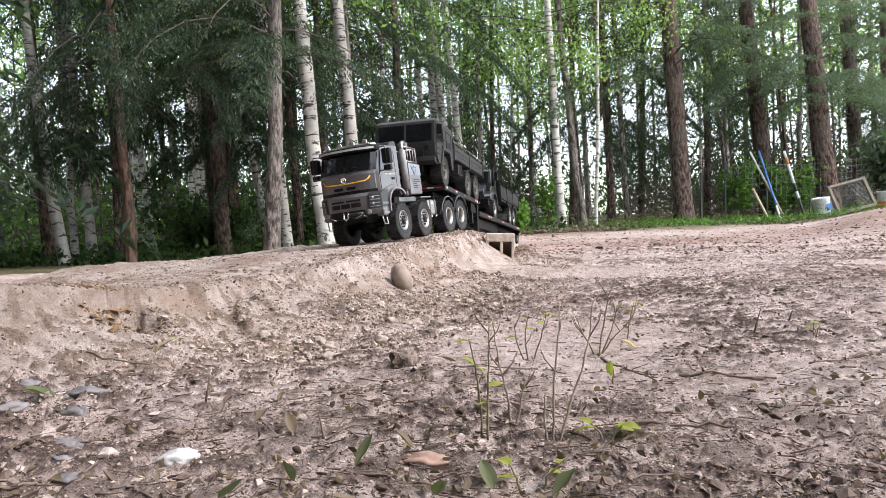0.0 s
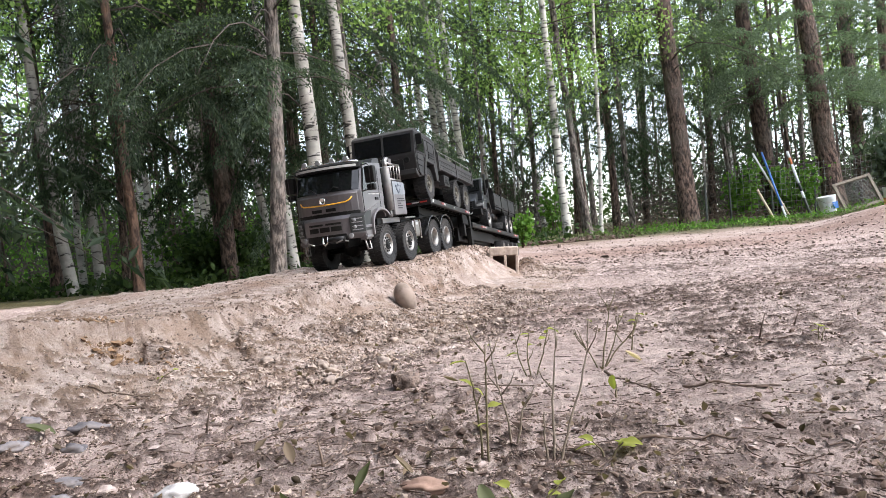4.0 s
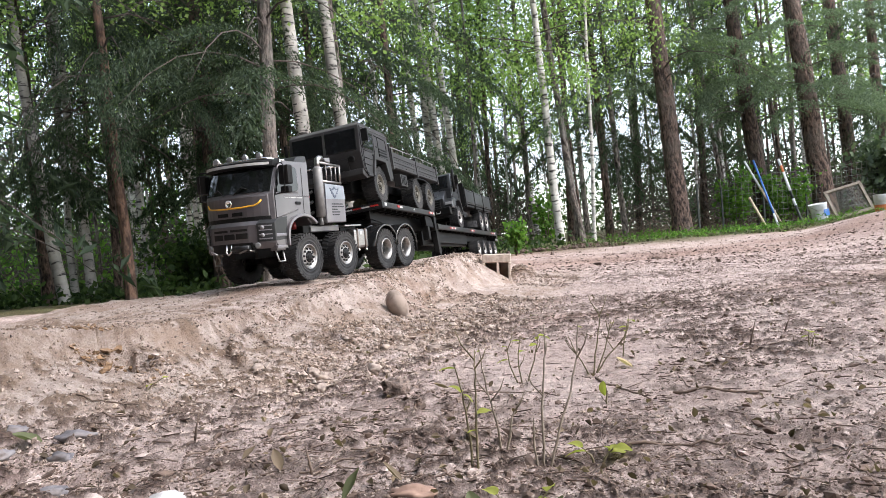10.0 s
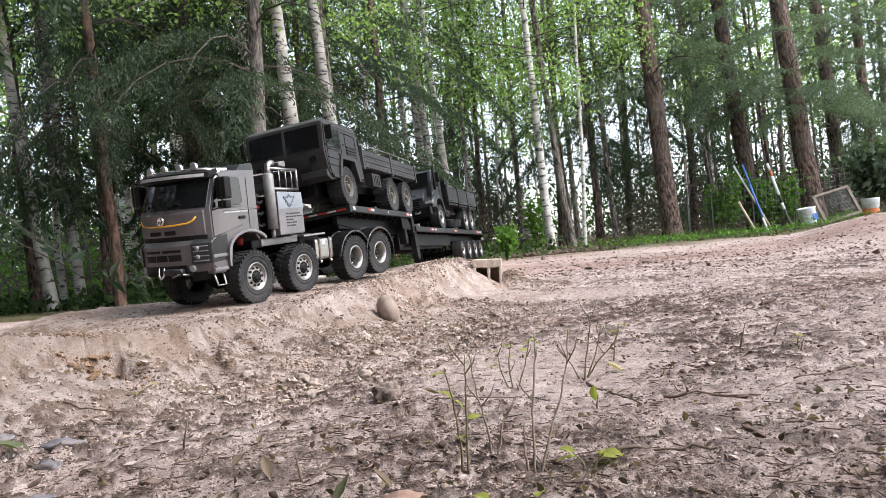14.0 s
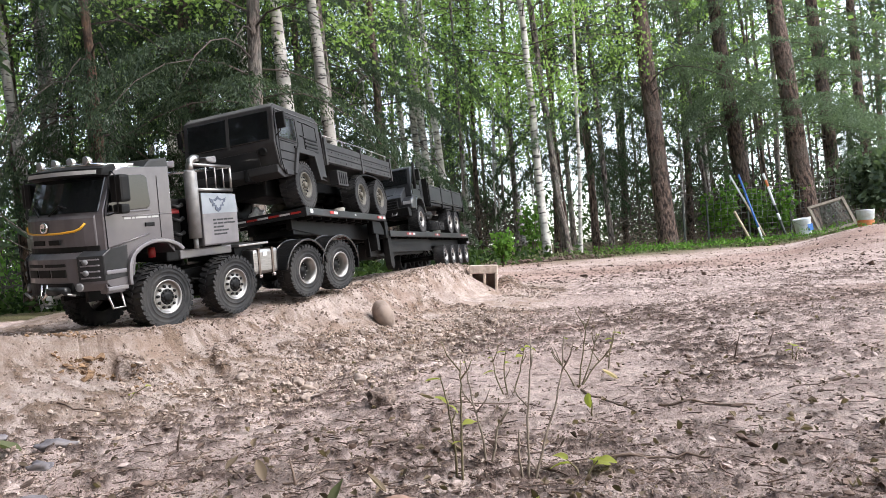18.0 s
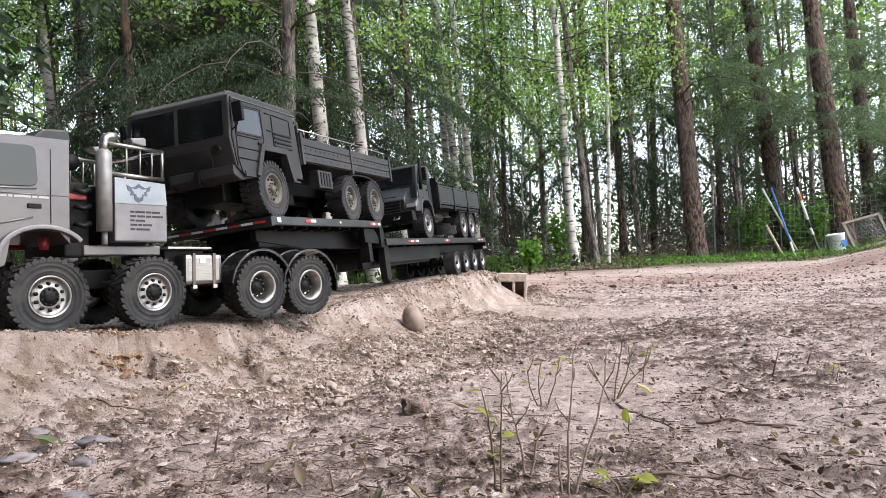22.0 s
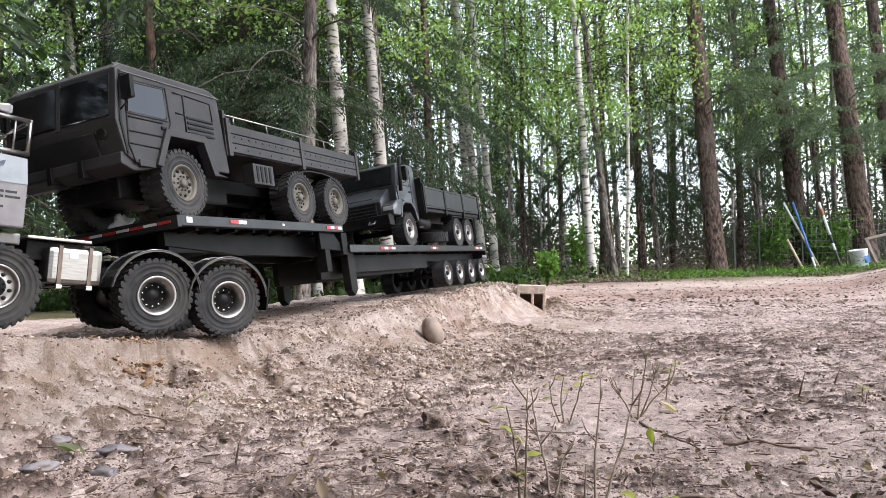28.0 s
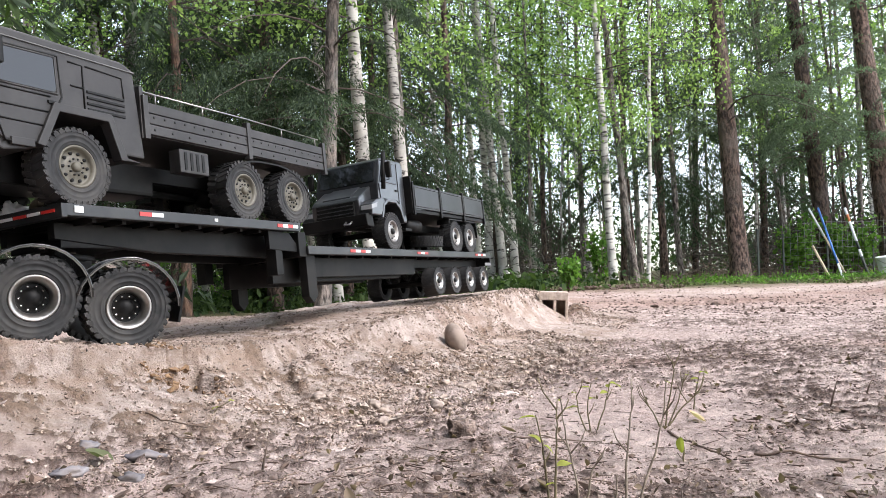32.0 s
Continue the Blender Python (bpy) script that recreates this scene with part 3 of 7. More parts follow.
    bump = part("bumper", bowed(B(), [(0.096, 0.026), (0.122, 0.024), (0.131, 0.034), (0.132, 0.072), (0.126, 0.080), (0.096, 0.080)], -0.0875, 0.0875, 0.034), PAINT, t, "grey front bumper")
    for y0, y1, z0, z1 in ((-0.042, -0.016, 0.046, 0.057), (-0.013, 0.013, 0.046, 0.057), (0.016, 0.042, 0.046, 0.057), (-0.042, -0.003, 0.061, 0.0655), (0.003, 0.042, 0.061, 0.0655)):
        part("lower_grille", bowed(B(), [(0.126, z0), (0.1328, z0), (0.1328, z1), (0.126, z1)], y0, y1, 0.034), BLACK, bump, "black grille opening")
    part("winch_bay", bowed(B(), [(0.118, 0.018), (0.1315, 0.020), (0.1330, 0.038), (0.118, 0.038)], -0.050, 0.050, 0.034), BLACK, bump)
    part("hook", tube(B(), [(0.133, -0.006, 0.036), (0.137, -0.006, 0.022), (0.138, 0, 0.016), (0.137, 0.006, 0.022), (0.133, 0.006, 0.036)], 0.0022, 8), CHROME, bump, "chrome tow hook")
    part("winch_drum", lathe(B(), [(0, -0.02), (0.006, -0.02), (0.006, 0.02), (0, 0.02)], 12, Matrix.Translation((0.132, 0.028, 0.027))), CHARCOAL, bump)
    for s in (-1, 1):
        lamp = part("headlight", bowed(B(), [(0.096, 0.040), (0.1345, 0.038), (0.1350, 0.074), (0.122, 0.083), (0.090, 0.086)], s * 0.074 - 0.014, s * 0.074 + 0.014, 0.034), CHARCOAL, t, "headlamp cluster in a dark housing")
        for k in range(4):
            part("lamp_slat", bowed(B(), [(0.1340, 0.0425 + k * 0.0085), (0.1362, 0.0425 + k * 0.0085), (0.1362, 0.0445 + k * 0.0085), (0.1340, 0.0445 + k * 0.0085)], s * 0.074 - 0.010, s * 0.074 + 0.010, 0.034), LIGHT_PAINT, lamp)
        for k in range(2):
            part("lens", lathe(B(), [(0.0042, -0.001), (0.0042, 0.001), (0, 0.002)], 14, pose(0.1360 + bow(0.070, 0.034), s * 0.070, 0.0505 + k * 0.0155, 0, 0, -90 + s * 22)), LENS, lamp, "round headlamp lens")
        part("fog_lamp", lathe(B(), [(0.006, -0.001), (0.006, 0.002), (0.004, 0.002), (0, 0.003)], 14, pose(0.1335 + bow(0.060, 0.034), s * 0.060, 0.031, 0, 0, -90 + s * 18)), LENS, bump, "round fog lamp")
        part("bumper_bar", tube(B(), [(0.122, s * 0.052, 0.020), (0.136, s * 0.044, 0.024), (0.138, s * 0.028, 0.018)], 0.002, 6), STEEL, bump)
    # roof bar with lamps
    bar = part("light_bar", tube(B(), [(0.050, -0.078, 0.196), (0.078, -0.076, 0.203), (0.086, -0.06, 0.204), (0.088, 0, 0.205), (0.086, 0.06, 0.204), (0.078, 0.076, 0.203), (0.050, 0.078, 0.197), (0.0, 0.080, 0.199)], 0.003, 8), CHROME, t, "chrome roof light bar")
    for y in (-0.056, -0.020, 0.018, 0.054):
        part("roof_lamp", lathe(B(), [(0, -0.010), (0.005, -0.008), (0.0068, -0.002), (0.0072, 0.003), (0.006, 0.003)], 18, pose(0.086, y, 0.2100, 0, 0, -90)), CHROME, bar, "round chrome spot lamp")
        part("roof_lamp_lens", lathe(B(), [(0.006, 0.002), (0, 0.004)], 16, pose(0.087, y, 0.2100, 0, 0, -90)), LENS, bar, "clear spot lamp lens")
    part("beacon_bar", box(B(), 0.012, 0.058, 0.044, 0.062, 0.200, 0.207, 0.002), CHROME, t, "chrome beacon bar on the roof")
    part("beacon_bar", box(B(), 0.012, 0.058, -0.062, -0.044, 0.200, 0.207, 0.002), CHROME, t)
    # equipment tower behind the cab
    part("tower_base", box(B(), -0.172, -0.060, -0.062, 0.062, 0.052, 0.066, 0.002), LIGHT_PAINT, t, "grey equipment base")
    part("engine_block", box(B(), -0.070, -0.036, -0.058, 0.058, 0.05, 0.15, 0.003), BLACK, t, "black machinery behind the cab")
    for z in (0.095, 0.118, 0.14):
        part("hose", tube(B(), [(-0.046, 0.064, z), (-0.056, 0.070, z - 0.004), (-0.066, 0.068, z)], 0.0035, 8), BLACK, t)
    part("red_frame", box(B(), -0.064, -0.036, 0.040, 0.064, 0.126, 0.134, 0.002), RED_PAINT, t, "small red bracket behind the cab")
    part("red_frame", lathe(B(), [(0, -0.008), (0.0055, -0.008), (0.0062, 0.0), (0.0055, 0.008), (0, 0.008)], 14, pose(-0.014, 0.050, 0.068, 90)), RED_PAINT, t, "red spring mount over the wheel")
    part("red_frame", box(B(), -0.030, 0.000, -0.054, -0.036, 0.062, 0.069, 0.002), RED_PAINT, t)
    part("air_tank", lathe(B(), [(0, -0.05), (0.010, -0.048), (0.011, 0.048), (0, 0.05)], 18, Matrix.Translation((-0.052, 0, 0.178))), BLACK, t, "black air tank")
    for s in (-1, 1):
        bm = B()
        lathe(bm, [(0, -0.062), (0.0105, -0.062), (0.0105, 0.044), (0.006, 0.049), (0, 0.049)], 18, pose(-0.080, s * 0.078, 0.146, 90))
        part("exhaust_pipe", bm, PIPE, t, "dull grey steel exhaust pipe")
        part("pipe_stub", tube(B(), [(-0.080, s * 0.078, 0.066), (-0.080, s * 0.078, 0.086)], 0.004, 10), PIPE, t)
        part("exhaust_tip", tube(B(), [(-0.080, s * 0.078, 0.188), (-0.080, s * 0.078, 0.202), (-0.082, s * 0.078, 0.210), (-0.089, s * 0.078, 0.214), (-0.097, s * 0.078, 0.214)], 0.0060, 12), STEEL, t, "curved steel exhaust tip")
        panel = part("side_tank", prism(B(), [(-0.090, 0.070), (-0.090, 0.157), (-0.164, 0.153), (-0.168, 0.120), (-0.168, 0.070)], s * 0.074 - 0.013, s * 0.074 + 0.013, 0.0025), LIGHT_PAINT, t, "silver-grey side tank with a winged emblem and small lettering")
        ye = s * 0.0886
        wing = [(-0.106, 0.148), (-0.114, 0.145), (-0.120, 0.1475), (-0.124, 0.151), (-0.128, 0.1475), (-0.134, 0.145), (-0.142, 0.148), (-0.140, 0.141), (-0.135, 0.139), (-0.137, 0.134), (-0.131, 0.134), (-0.130, 0.128), (-0.124, 0.1245), (-0.118, 0.128), (-0.117, 0.134), (-0.111, 0.134), (-0.113, 0.139), (-0.108, 0.141)]
        part("emblem", prism(B(), wing, ye - 0.0004, ye + 0.0004), BLUE_INK, panel, "plain winged emblem in slate blue")
        part("emblem_field", prism(B(), [(-0.124 + (px + 0.124) * 0.62, 0.139 + (pz - 0.139) * 0.55) for px, pz in wing], ye - 0.0008, ye + 0.0008), LID, panel, "pale middle of the emblem")
        bars(panel, "lettering", -0.112, s * 0.0871, 0.113, [(0.006, 0.014, 0.008, 0.012), (0.008, 0.012, 0.008, 0.016), (0.006, 0.014), (0.010, 0.005, 0.014), (0.007, 0.02)], 0.0027, 0.0060, INK, 1, "rows of unreadable dark lettering")
        rack = part("rack_rail", tube(B(), [(-0.088, s * 0.079, 0.163), (-0.168, s * 0.079, 0.160)], 0.003, 8), STEEL, t, "chrome rack rail")
        part("rack_rail", tube(B(), [(-0.080, s * 0.079, 0.204), (-0.166, s * 0.079, 0.200)], 0.0028, 8), STEEL, t, "steel rack rail")
        for x in (-0.112, -0.132, -0.150, -0.166):
            part("rack_post", tube(B(), [(x, s * 0.079, 0.161), (x, s * 0.079, 0.201)], 0.0014 if x > -0.16 else 0.0026, 6), STEEL, t)
        part("tank_lid", prism(B(), [(-0.0895, 0.1225), (-0.0895, 0.1572), (-0.1642, 0.1532), (-0.1674, 0.1225)], s * 0.0874 - 0.0008, s * 0.0874 + 0.0008), LID, panel, "bluish silver upper plate")
    part("rear_bulkhead", box(B(), -0.150, -0.090, -0.064, 0.064, 0.066, 0.15, 0.003), BLACK, t)
    part("rack_bar", tube(B(), [(-0.166, -0.079, 0.200), (-0.166, 0.079, 0.200)], 0.0026, 8), CHROME, t)
    for y in (0.058, -0.045):
        horn = part("work_lamp", prism(B(), [(-0.146, 0.207), (-0.146, 0.220), (-0.124, 0.2165), (-0.127, 0.2095)], y - 0.011, y + 0.011, 0.002), LIGHT_PAINT, t, "square chrome work lamp on the rack")
        part("work_lamp_lens", box(B(), -0.1482, -0.1458, y - 0.0095, y + 0.0095, 0.2085, 0.2185, 0.0006), LENS, horn)
        part("work_lamp_stem", tube(B(), [(-0.138, y, 0.198), (-0.138, y, 0.210)], 0.002, 6), BLACK, t)
    # deck plate, fuel tanks, rear fenders, coupling
    part("deck_plate", box(B(), -0.250, -0.176, -0.076, 0.076, 0.0605, 0.0645, 0.001), STEEL, t, "bright tread plate deck")
    part("deck_support", box(B(), -0.246, -0.180, -0.060, 0.060, 0.036, 0.060, 0.001), BLACK, t)
    for s in (-1, 1):
        tank = part("fuel_tank", box(B(), -0.262, -0.198, s * 0.066 - 0.020, s * 0.066 + 0.020, 0.008, 0.053, 0.006), STEEL, t, "brushed steel fuel tank with straps")
        for x in (-0.212, -0.247):
            part("strap", box(B(), x - 0.0022, x + 0.0028, s * 0.066 - 0.0212, s * 0.066 + 0.0212, 0.0045, 0.0545, 0.0005), STRAP, tank, "brown metal strap")
            part("strap_clip", box(B(), x - 0.0035, x + 0.0035, s * 0.0868 - 0.002, s * 0.0868 + 0.002, 0.002, 0.007, 0.0005), CHROME, tank)
        part("tank_label", box(B(), -0.232, -0.222, s * 0.0862 - 0.0008, s * 0.0862 + 0.0008, 0.040, 0.047), WHITE_TAPE, tank, "small pale label")
        for x in AXLES[2:]:
            bm = B()
            n = 14
            a0, a1 = radians(8), radians(172)
            ro, ri = 0.0605, 0.0585
            out = [(x + ro * math.cos(a0 + (a1 - a0) * k / n), ro * math.sin(a0 + (a1 - a0) * k / n)) for k in range(n + 1)]
            inn = [(x + ri * math.cos(a0 + (a1 - a0) * k / n), ri * math.sin(a0 + (a1 - a0) * k / n)) for k in range(n + 1)]
            prism(bm, out + inn[::-1], s * 0.077 - 0.021, s * 0.077 + 0.021)
            for yy in (s * 0.077 - 0.0205, s * 0.077 + 0.0205):
                tube(bm, [(x + 0.061 * math.cos(a0 + (a1 - a0) * j / n), yy, 0.061 * math.sin(a0 + (a1 - a0) * j / n)) for j in range(n + 1)], 0.0012, 6)
            part("fender", bm, GLOSS_BLACK, t, "glossy black half-round fender")
    part("fifth_wheel", lathe(B(), [(0, -0.004), (0.032, -0.004), (0.034, 0), (0.032, 0.004), (0, 0.004)], 24, pose(-0.376, 0, 0.056, 90)), BLACK, t, "black coupling plate")
    part("coupling_base", box(B(), -0.40, -0.352, -0.028, 0.028, 0.030, 0.054, 0.002), BLACK, t)
    for s in (-1, 1):
        part("mudflap", box(B(), -0.498, -0.495, s * 0.077 - 0.019, s * 0.077 + 0.019, -0.012, 0.034, 0.0005), BLACK, t)
        part("tail_lamp", box(B(), -0.480, -0.472, s * 0.060 - 0.012, s * 0.060 + 0.012, 0.018, 0.028, 0.001), RED, t, "red tail lamp")
    return t, wheels


# ---- the trailer ----
TRAILER_AXLES = (-0.940, -1.039, -1.139, -1.238)
TRAILER_R = 0.035


def tape(parent, x, y, z, n, length=0.011):
    """A strip of red and white reflectors along a side edge."""
    for k in range(n):
        part("reflector", box(B(), x - length * (k + 1), x - length * k, y - 0.0006, y + 0.0006, z - 0.0027, z + 0.0027), RED if k % 2 == 0 else WHITE_TAPE, parent, "red reflector" if k % 2 == 0 else "white reflector")


def build_trailer():
    t = thing("model_lowboy_trailer", "black stepped model flatbed trailer with red and white reflectors", "model trailer")
    up = part("upper_deck", box(B(), -0.374, 0.078, -0.086, 0.086, 0.034, 0.041, 0.001), DECK, t, "dark upper deck")
    low = part("lower_deck", box(B(), -1.292, -0.396, -0.086, 0.086, -0.004, 0.003, 0.001), DECK, t, "dark lower deck")
    for k in range(27):
        x = 0.07 - k * 0.0163
        part("deck_board", box(B(), x - 0.0072, x + 0.0072, -0.085, 0.085, 0.0405, 0.0432, 0.0006), DECK, up)
    for k in range(54):
        x = -0.404 - k * 0.0165
        part("deck_board", box(B(), x - 0.0074, x + 0.0074, -0.085, 0.085, 0.0025, 0.0052, 0.0006), DECK, low)
    for s in (-1, 1):
        part("side_rail", box(B(), -0.376, 0.082, s * 0.090 - 0.005, s * 0.090 + 0.005, 0.030, 0.0445, 0.0012), CHARCOAL, t, "dark side rail of the upper deck")
        part("side_rail", box(B(), -1.294, -0.394, s * 0.090 - 0.005, s * 0.090 + 0.005, -0.0085, 0.0065, 0.0012), CHARCOAL, t, "dark side rail of the lower deck")
        tape(t, -0.026, s * 0.0953, 0.0385, 2, 0.020)
        tape(t, -0.312, s * 0.0953, 0.0375, 4, 0.014)
        tape(t, -0.532, s * 0.0953, -0.0005, 4, 0.019)
        tape(t, -0.822, s * 0.0953, -0.0005, 3, 0.019)
        tape(t, -1.180, s * 0.0953, -0.0005, 4, 0.019)
        part("marker_lamp", box(B(), 0.058, 0.070, s * 0.0953 - 0.0012, s * 0.0953 + 0.0012, 0.034, 0.042, 0.0005), WHITE_TAPE, t, "pale side marker lamp")
        part("marker_lamp", box(B(), -0.170, -0.164, s * 0.0953 - 0.001, s * 0.0953 + 0.001, 0.036, 0.040), WHITE_TAPE, t)
        part("main_beam", prism(B(), [(0.06, 0.030), (0.06, 0.010), (-0.10, -0.004), (-0.378, -0.010), (-0.378, 0.030)], s * 0.042 - 0.006, s * 0.042 + 0.006, 0.001), BLACK, t)
        part("main_beam", prism(B(), [(-0.345, -0.008), (-0.345, -0.054), (-0.80, -0.052), (-0.86, -0.030), (-1.29, -0.030), (-1.29, -0.008)], s * 0.046 - 0.006, s * 0.046 + 0.006, 0.001), BLACK, t)
        part("step_post", box(B(), -0.334, -0.316, s * 0.074 - 0.010, s * 0.074 + 0.010, -0.042, 0.030, 0.001), BLACK, t)
        part("landing_leg", prism(B(), [(-0.400, -0.006), (-0.400, -0.080), (-0.413, -0.092), (-0.427, -0.080), (-0.427, -0.006)], s * 0.076 - 0.008, s * 0.076 + 0.008, 0.001), BLACK, t, "black landing leg")
        part("gusset", prism(B(), [(-0.300, 0.030), (-0.300, 0.000), (-0.378, -0.004), (-0.378, 0.006), (-0.355, 0.028)], s * 0.082 - 0.003, s * 0.082 + 0.003, 0.0008), BLACK, t)
        part("side_skirt", box(B(), -0.86, -0.41, s * 0.064 - 0.002, s * 0.064 + 0.002, -0.046, -0.010, 0.001), BLACK, t)
    part("front_rail", box(B(), 0.0785, 0.0865, -0.095, 0.095, 0.028, 0.0445, 0.0012), CHARCOAL, t, "dark front rail with reflectors")
    for k in range(8):
        y = 0.084 - k * 0.0235
        part("reflector", box(B(), 0.0862, 0.0874, y - 0.0215, y - 0.0, 0.0352, 0.0388), RED if k % 2 == 0 else WHITE_TAPE, t, "red reflector" if k % 2 == 0 else "white reflector")
    part("step_beam", box(B(), -0.396, -0.374, -0.090, 0.090, -0.012, 0.030, 0.001), BLACK, t)
    part("bolster", box(B(), -0.05, 0.05, -0.045, 0.045, 0.000, 0.012, 0.002), BLACK, t)
    part("kingpin", tube(B(), [(0, 0, -0.008), (0, 0, 0.002)], 0.006, 10), STEEL, t)
    for k in range(9):
        x = 0.03 - k * 0.045
        part("crossmember", box(B(), x - 0.003, x + 0.003, -0.080, 0.080, 0.0265, 0.0335, 0.0005), BLACK, t)
    for k in range(15):
        x = -0.42 - k * 0.061
        part("crossmember", box(B(), x - 0.003, x + 0.003, -0.080, 0.080, -0.0115, -0.0045, 0.0005), BLACK, t)
    for x in TRAILER_AXLES:
        bm = B()
        tube(bm, [(x, -0.06, -0.065), (x, 0.06, -0.065)], 0.006, 8)
        for s in (-1, 1):
            tube(bm, [(x + 0.04, s * 0.046, -0.034), (x, s * 0.046, -0.056), (x - 0.04, s * 0.046, -0.034)], 0.003, 6)
        part("axle", bm, BLACK, t)
    wheels = []
    src = None
    for x in TRAILER_AXLES:
        for s in (1, -1):
            if src is None:
                src = make_wheel(TRAILER_R, 0.034, 0.0195, "small", t, x, s * 0.074, -0.065, s)
                w = src
            else:
                w = wheel_copy(src, t, x, s * 0.074, -0.065, s)
            wheels.append((w, x, s * 0.074, -0.065, s, TRAILER_R))
    part("tail_board", box(B(), -1.302, -1.294, -0.092, 0.092, -0.030, 0.006, 0.001), BLACK, t)
    for s in (-1, 1):
        part("tail_lamp", box(B(), -1.305, -1.301, s * 0.07 - 0.014, s * 0.07 + 0.014, -0.018, -0.006, 0.0008), RED, t, "red tail lamp")
        part("plate_bar", box(B(), -1.288, -1.245, s * 0.0955 - 0.0008, s * 0.0955 + 0.0008, -0.030, -0.022), LIGHT_PAINT, t)
    return t, wheels


# ---- cargo: the cab-over military truck ----
def build_cabover():
    t = thing("model_army_truck", "dark olive grey six-wheeled model army truck on the trailer's upper deck", "model truck")
    z0 = 0.0432
    hub = 0.0902
    for s in (-1, 1):
        part("frame_rail", box(B(), -0.450, 0.17, s * 0.026 - 0.004, s * 0.026 + 0.004, 0.098, 0.120, 0.001), BLACK, t)
    src = None
    for x in (0.055, -0.248, -0.374):
        bm = B()
        tube(bm, [(x, -0.06, hub), (x, 0.06, hub)], 0.007, 8)
        lathe(bm, [(0, -0.018), (0.016, -0.012), (0.018, 0), (0.016, 0.012), (0, 0.018)], 12, Matrix.Translation((x, 0.01, hub)))
        part("axle", bm, BLACK, t)
        for s in (1, -1):
            if src is None:
                src = make_wheel(0.0470, 0.036, 0.0245, "tan", t, x, s * 0.072, hub, s)
            else:
                wheel_copy(src, t, x, s * 0.072, hub, s)
    part("drive_shaft", tube(B(), [(0.05, 0.0, 0.09), (-0.25, 0.0, 0.088)], 0.005, 8), BLACK, t)
    # added black filler: closes the see-through gap and gives the deep shade under the cab
    part("engine_block", box(B(), -0.02, 0.12, -0.036, 0.036, 0.074, 0.112, 0.004), BLACK, t)
    part("gearbox", box(B(), -0.12, -0.03, -0.03, 0.03, 0.078, 0.105, 0.005), BLACK, t)
    # cab
    side = [(0.164, 0.108), (0.181, 0.118), (0.191, 0.160), (0.182, 0.226), (0.172, 0.233), (0.0, 0.233), (-0.016, 0.225), (-0.026, 0.112), (0.010, 0.112), (0.028, 0.150), (0.106, 0.150), (0.126, 0.110)]
    cab = part("cab", prism(B(), side, -0.092, 0.092, 0.0025), OLIVE, t, "angular dark olive grey cab")
    part("roof", prism(B(), [(0.181, 0.2275), (0.172, 0.2355), (0.0, 0.2355), (-0.016, 0.2275), (0.0, 0.2255), (0.172, 0.2265)], -0.0875, 0.0875, 0.0015), OLIVE_SKYLIT, cab, "grey cab roof, painted paler for sky light")
    for s in (-1, 1):
        edge = B()
        a = [edge.verts.new(p) for p in ((0.176, s * 0.0938, 0.2225), (0.174, s * 0.0815, 0.2368), (-0.010, s * 0.0815, 0.2368), (-0.018, s * 0.0938, 0.2225))]
        b = [edge.verts.new(p) for p in ((0.176, s * 0.0900, 0.2220), (0.174, s * 0.0800, 0.2335), (-0.010, s * 0.0800, 0.2335), (-0.018, s * 0.0900, 0.2220))]
        fs = [edge.faces.new(a), edge.faces.new(b[::-1])] + [edge.faces.new((a[i], b[i], b[(i + 1) % 4], a[(i + 1) % 4])) for i in range(4)]
        bmesh.ops.recalc_face_normals(edge, faces=fs)
        # the pale tone of this edge is painted sky light
        part("roof_edge", edge, OLIVE_SKYLIT, cab, "sloping roof edge, painted pale for sky light")
        part("corner_gap", prism(B(), [(0.1785, 0.118), (0.1855, 0.160), (0.1775, 0.224), (0.1745, 0.224), (0.1820, 0.160), (0.1755, 0.118)], s * 0.0922 - 0.0009, s * 0.0922 + 0.0009), BLACK, cab)
    for y in (-0.043, 0.043):
        part("windscreen", prism(B(), [(0.1919, 0.166), (0.1847, 0.220), (0.1807, 0.2195), (0.1879, 0.1655)], y - 0.040, y + 0.040, 0.0015), GLASS, cab, "dark windscreen pane")
    part("screen_frame", prism(B(), [(0.1927, 0.1620), (0.1837, 0.2245), (0.1817, 0.2240), (0.1907, 0.1615)], -0.003, 0.003), OLIVE, cab)
    for s in (-1, 1):
        ys = s * 0.0922
        part("side_window", prism(B(), [(0.170, 0.172), (0.164, 0.211), (0.102, 0.213), (0.100, 0.176), (0.104, 0.172)], ys - 0.0012, ys + 0.0012, 0.0006), GLASS, cab, "side window that mirrors the sky")
        bm = B()
        tube(bm, [(0.172, ys, 0.170), (0.169, ys, 0.2145), (0.096, ys, 0.2165), (0.093, ys, 0.168), (0.108, ys, 0.142), (0.120, ys, 0.112), (0.166, ys, 0.108), (0.174, ys, 0.130), (0.172, ys, 0.170)], 0.0013, 6)
        for za, zb in ((0.1665, 0.1665), (0.148, 0.148), (0.132, 0.131)):
            tube(bm, [(0.173, ys, za), (0.108, ys, zb)], 0.0011, 6)
        part("door_seam", bm, BLACK, cab, "dark door outline and ribs")
        part("door_frame", tube(B(), [(0.172, ys, 0.171), (0.1655, ys, 0.2125), (0.1005, ys, 0.2145), (0.0985, ys, 0.171), (0.172, ys, 0.171)], 0.0014, 6), OLIVE, cab)
        part("door_handle", box(B(), 0.102, 0.112, ys - 0.002, ys + 0.002, 0.158, 0.162, 0.0006), BLACK, cab)
        bm = B()
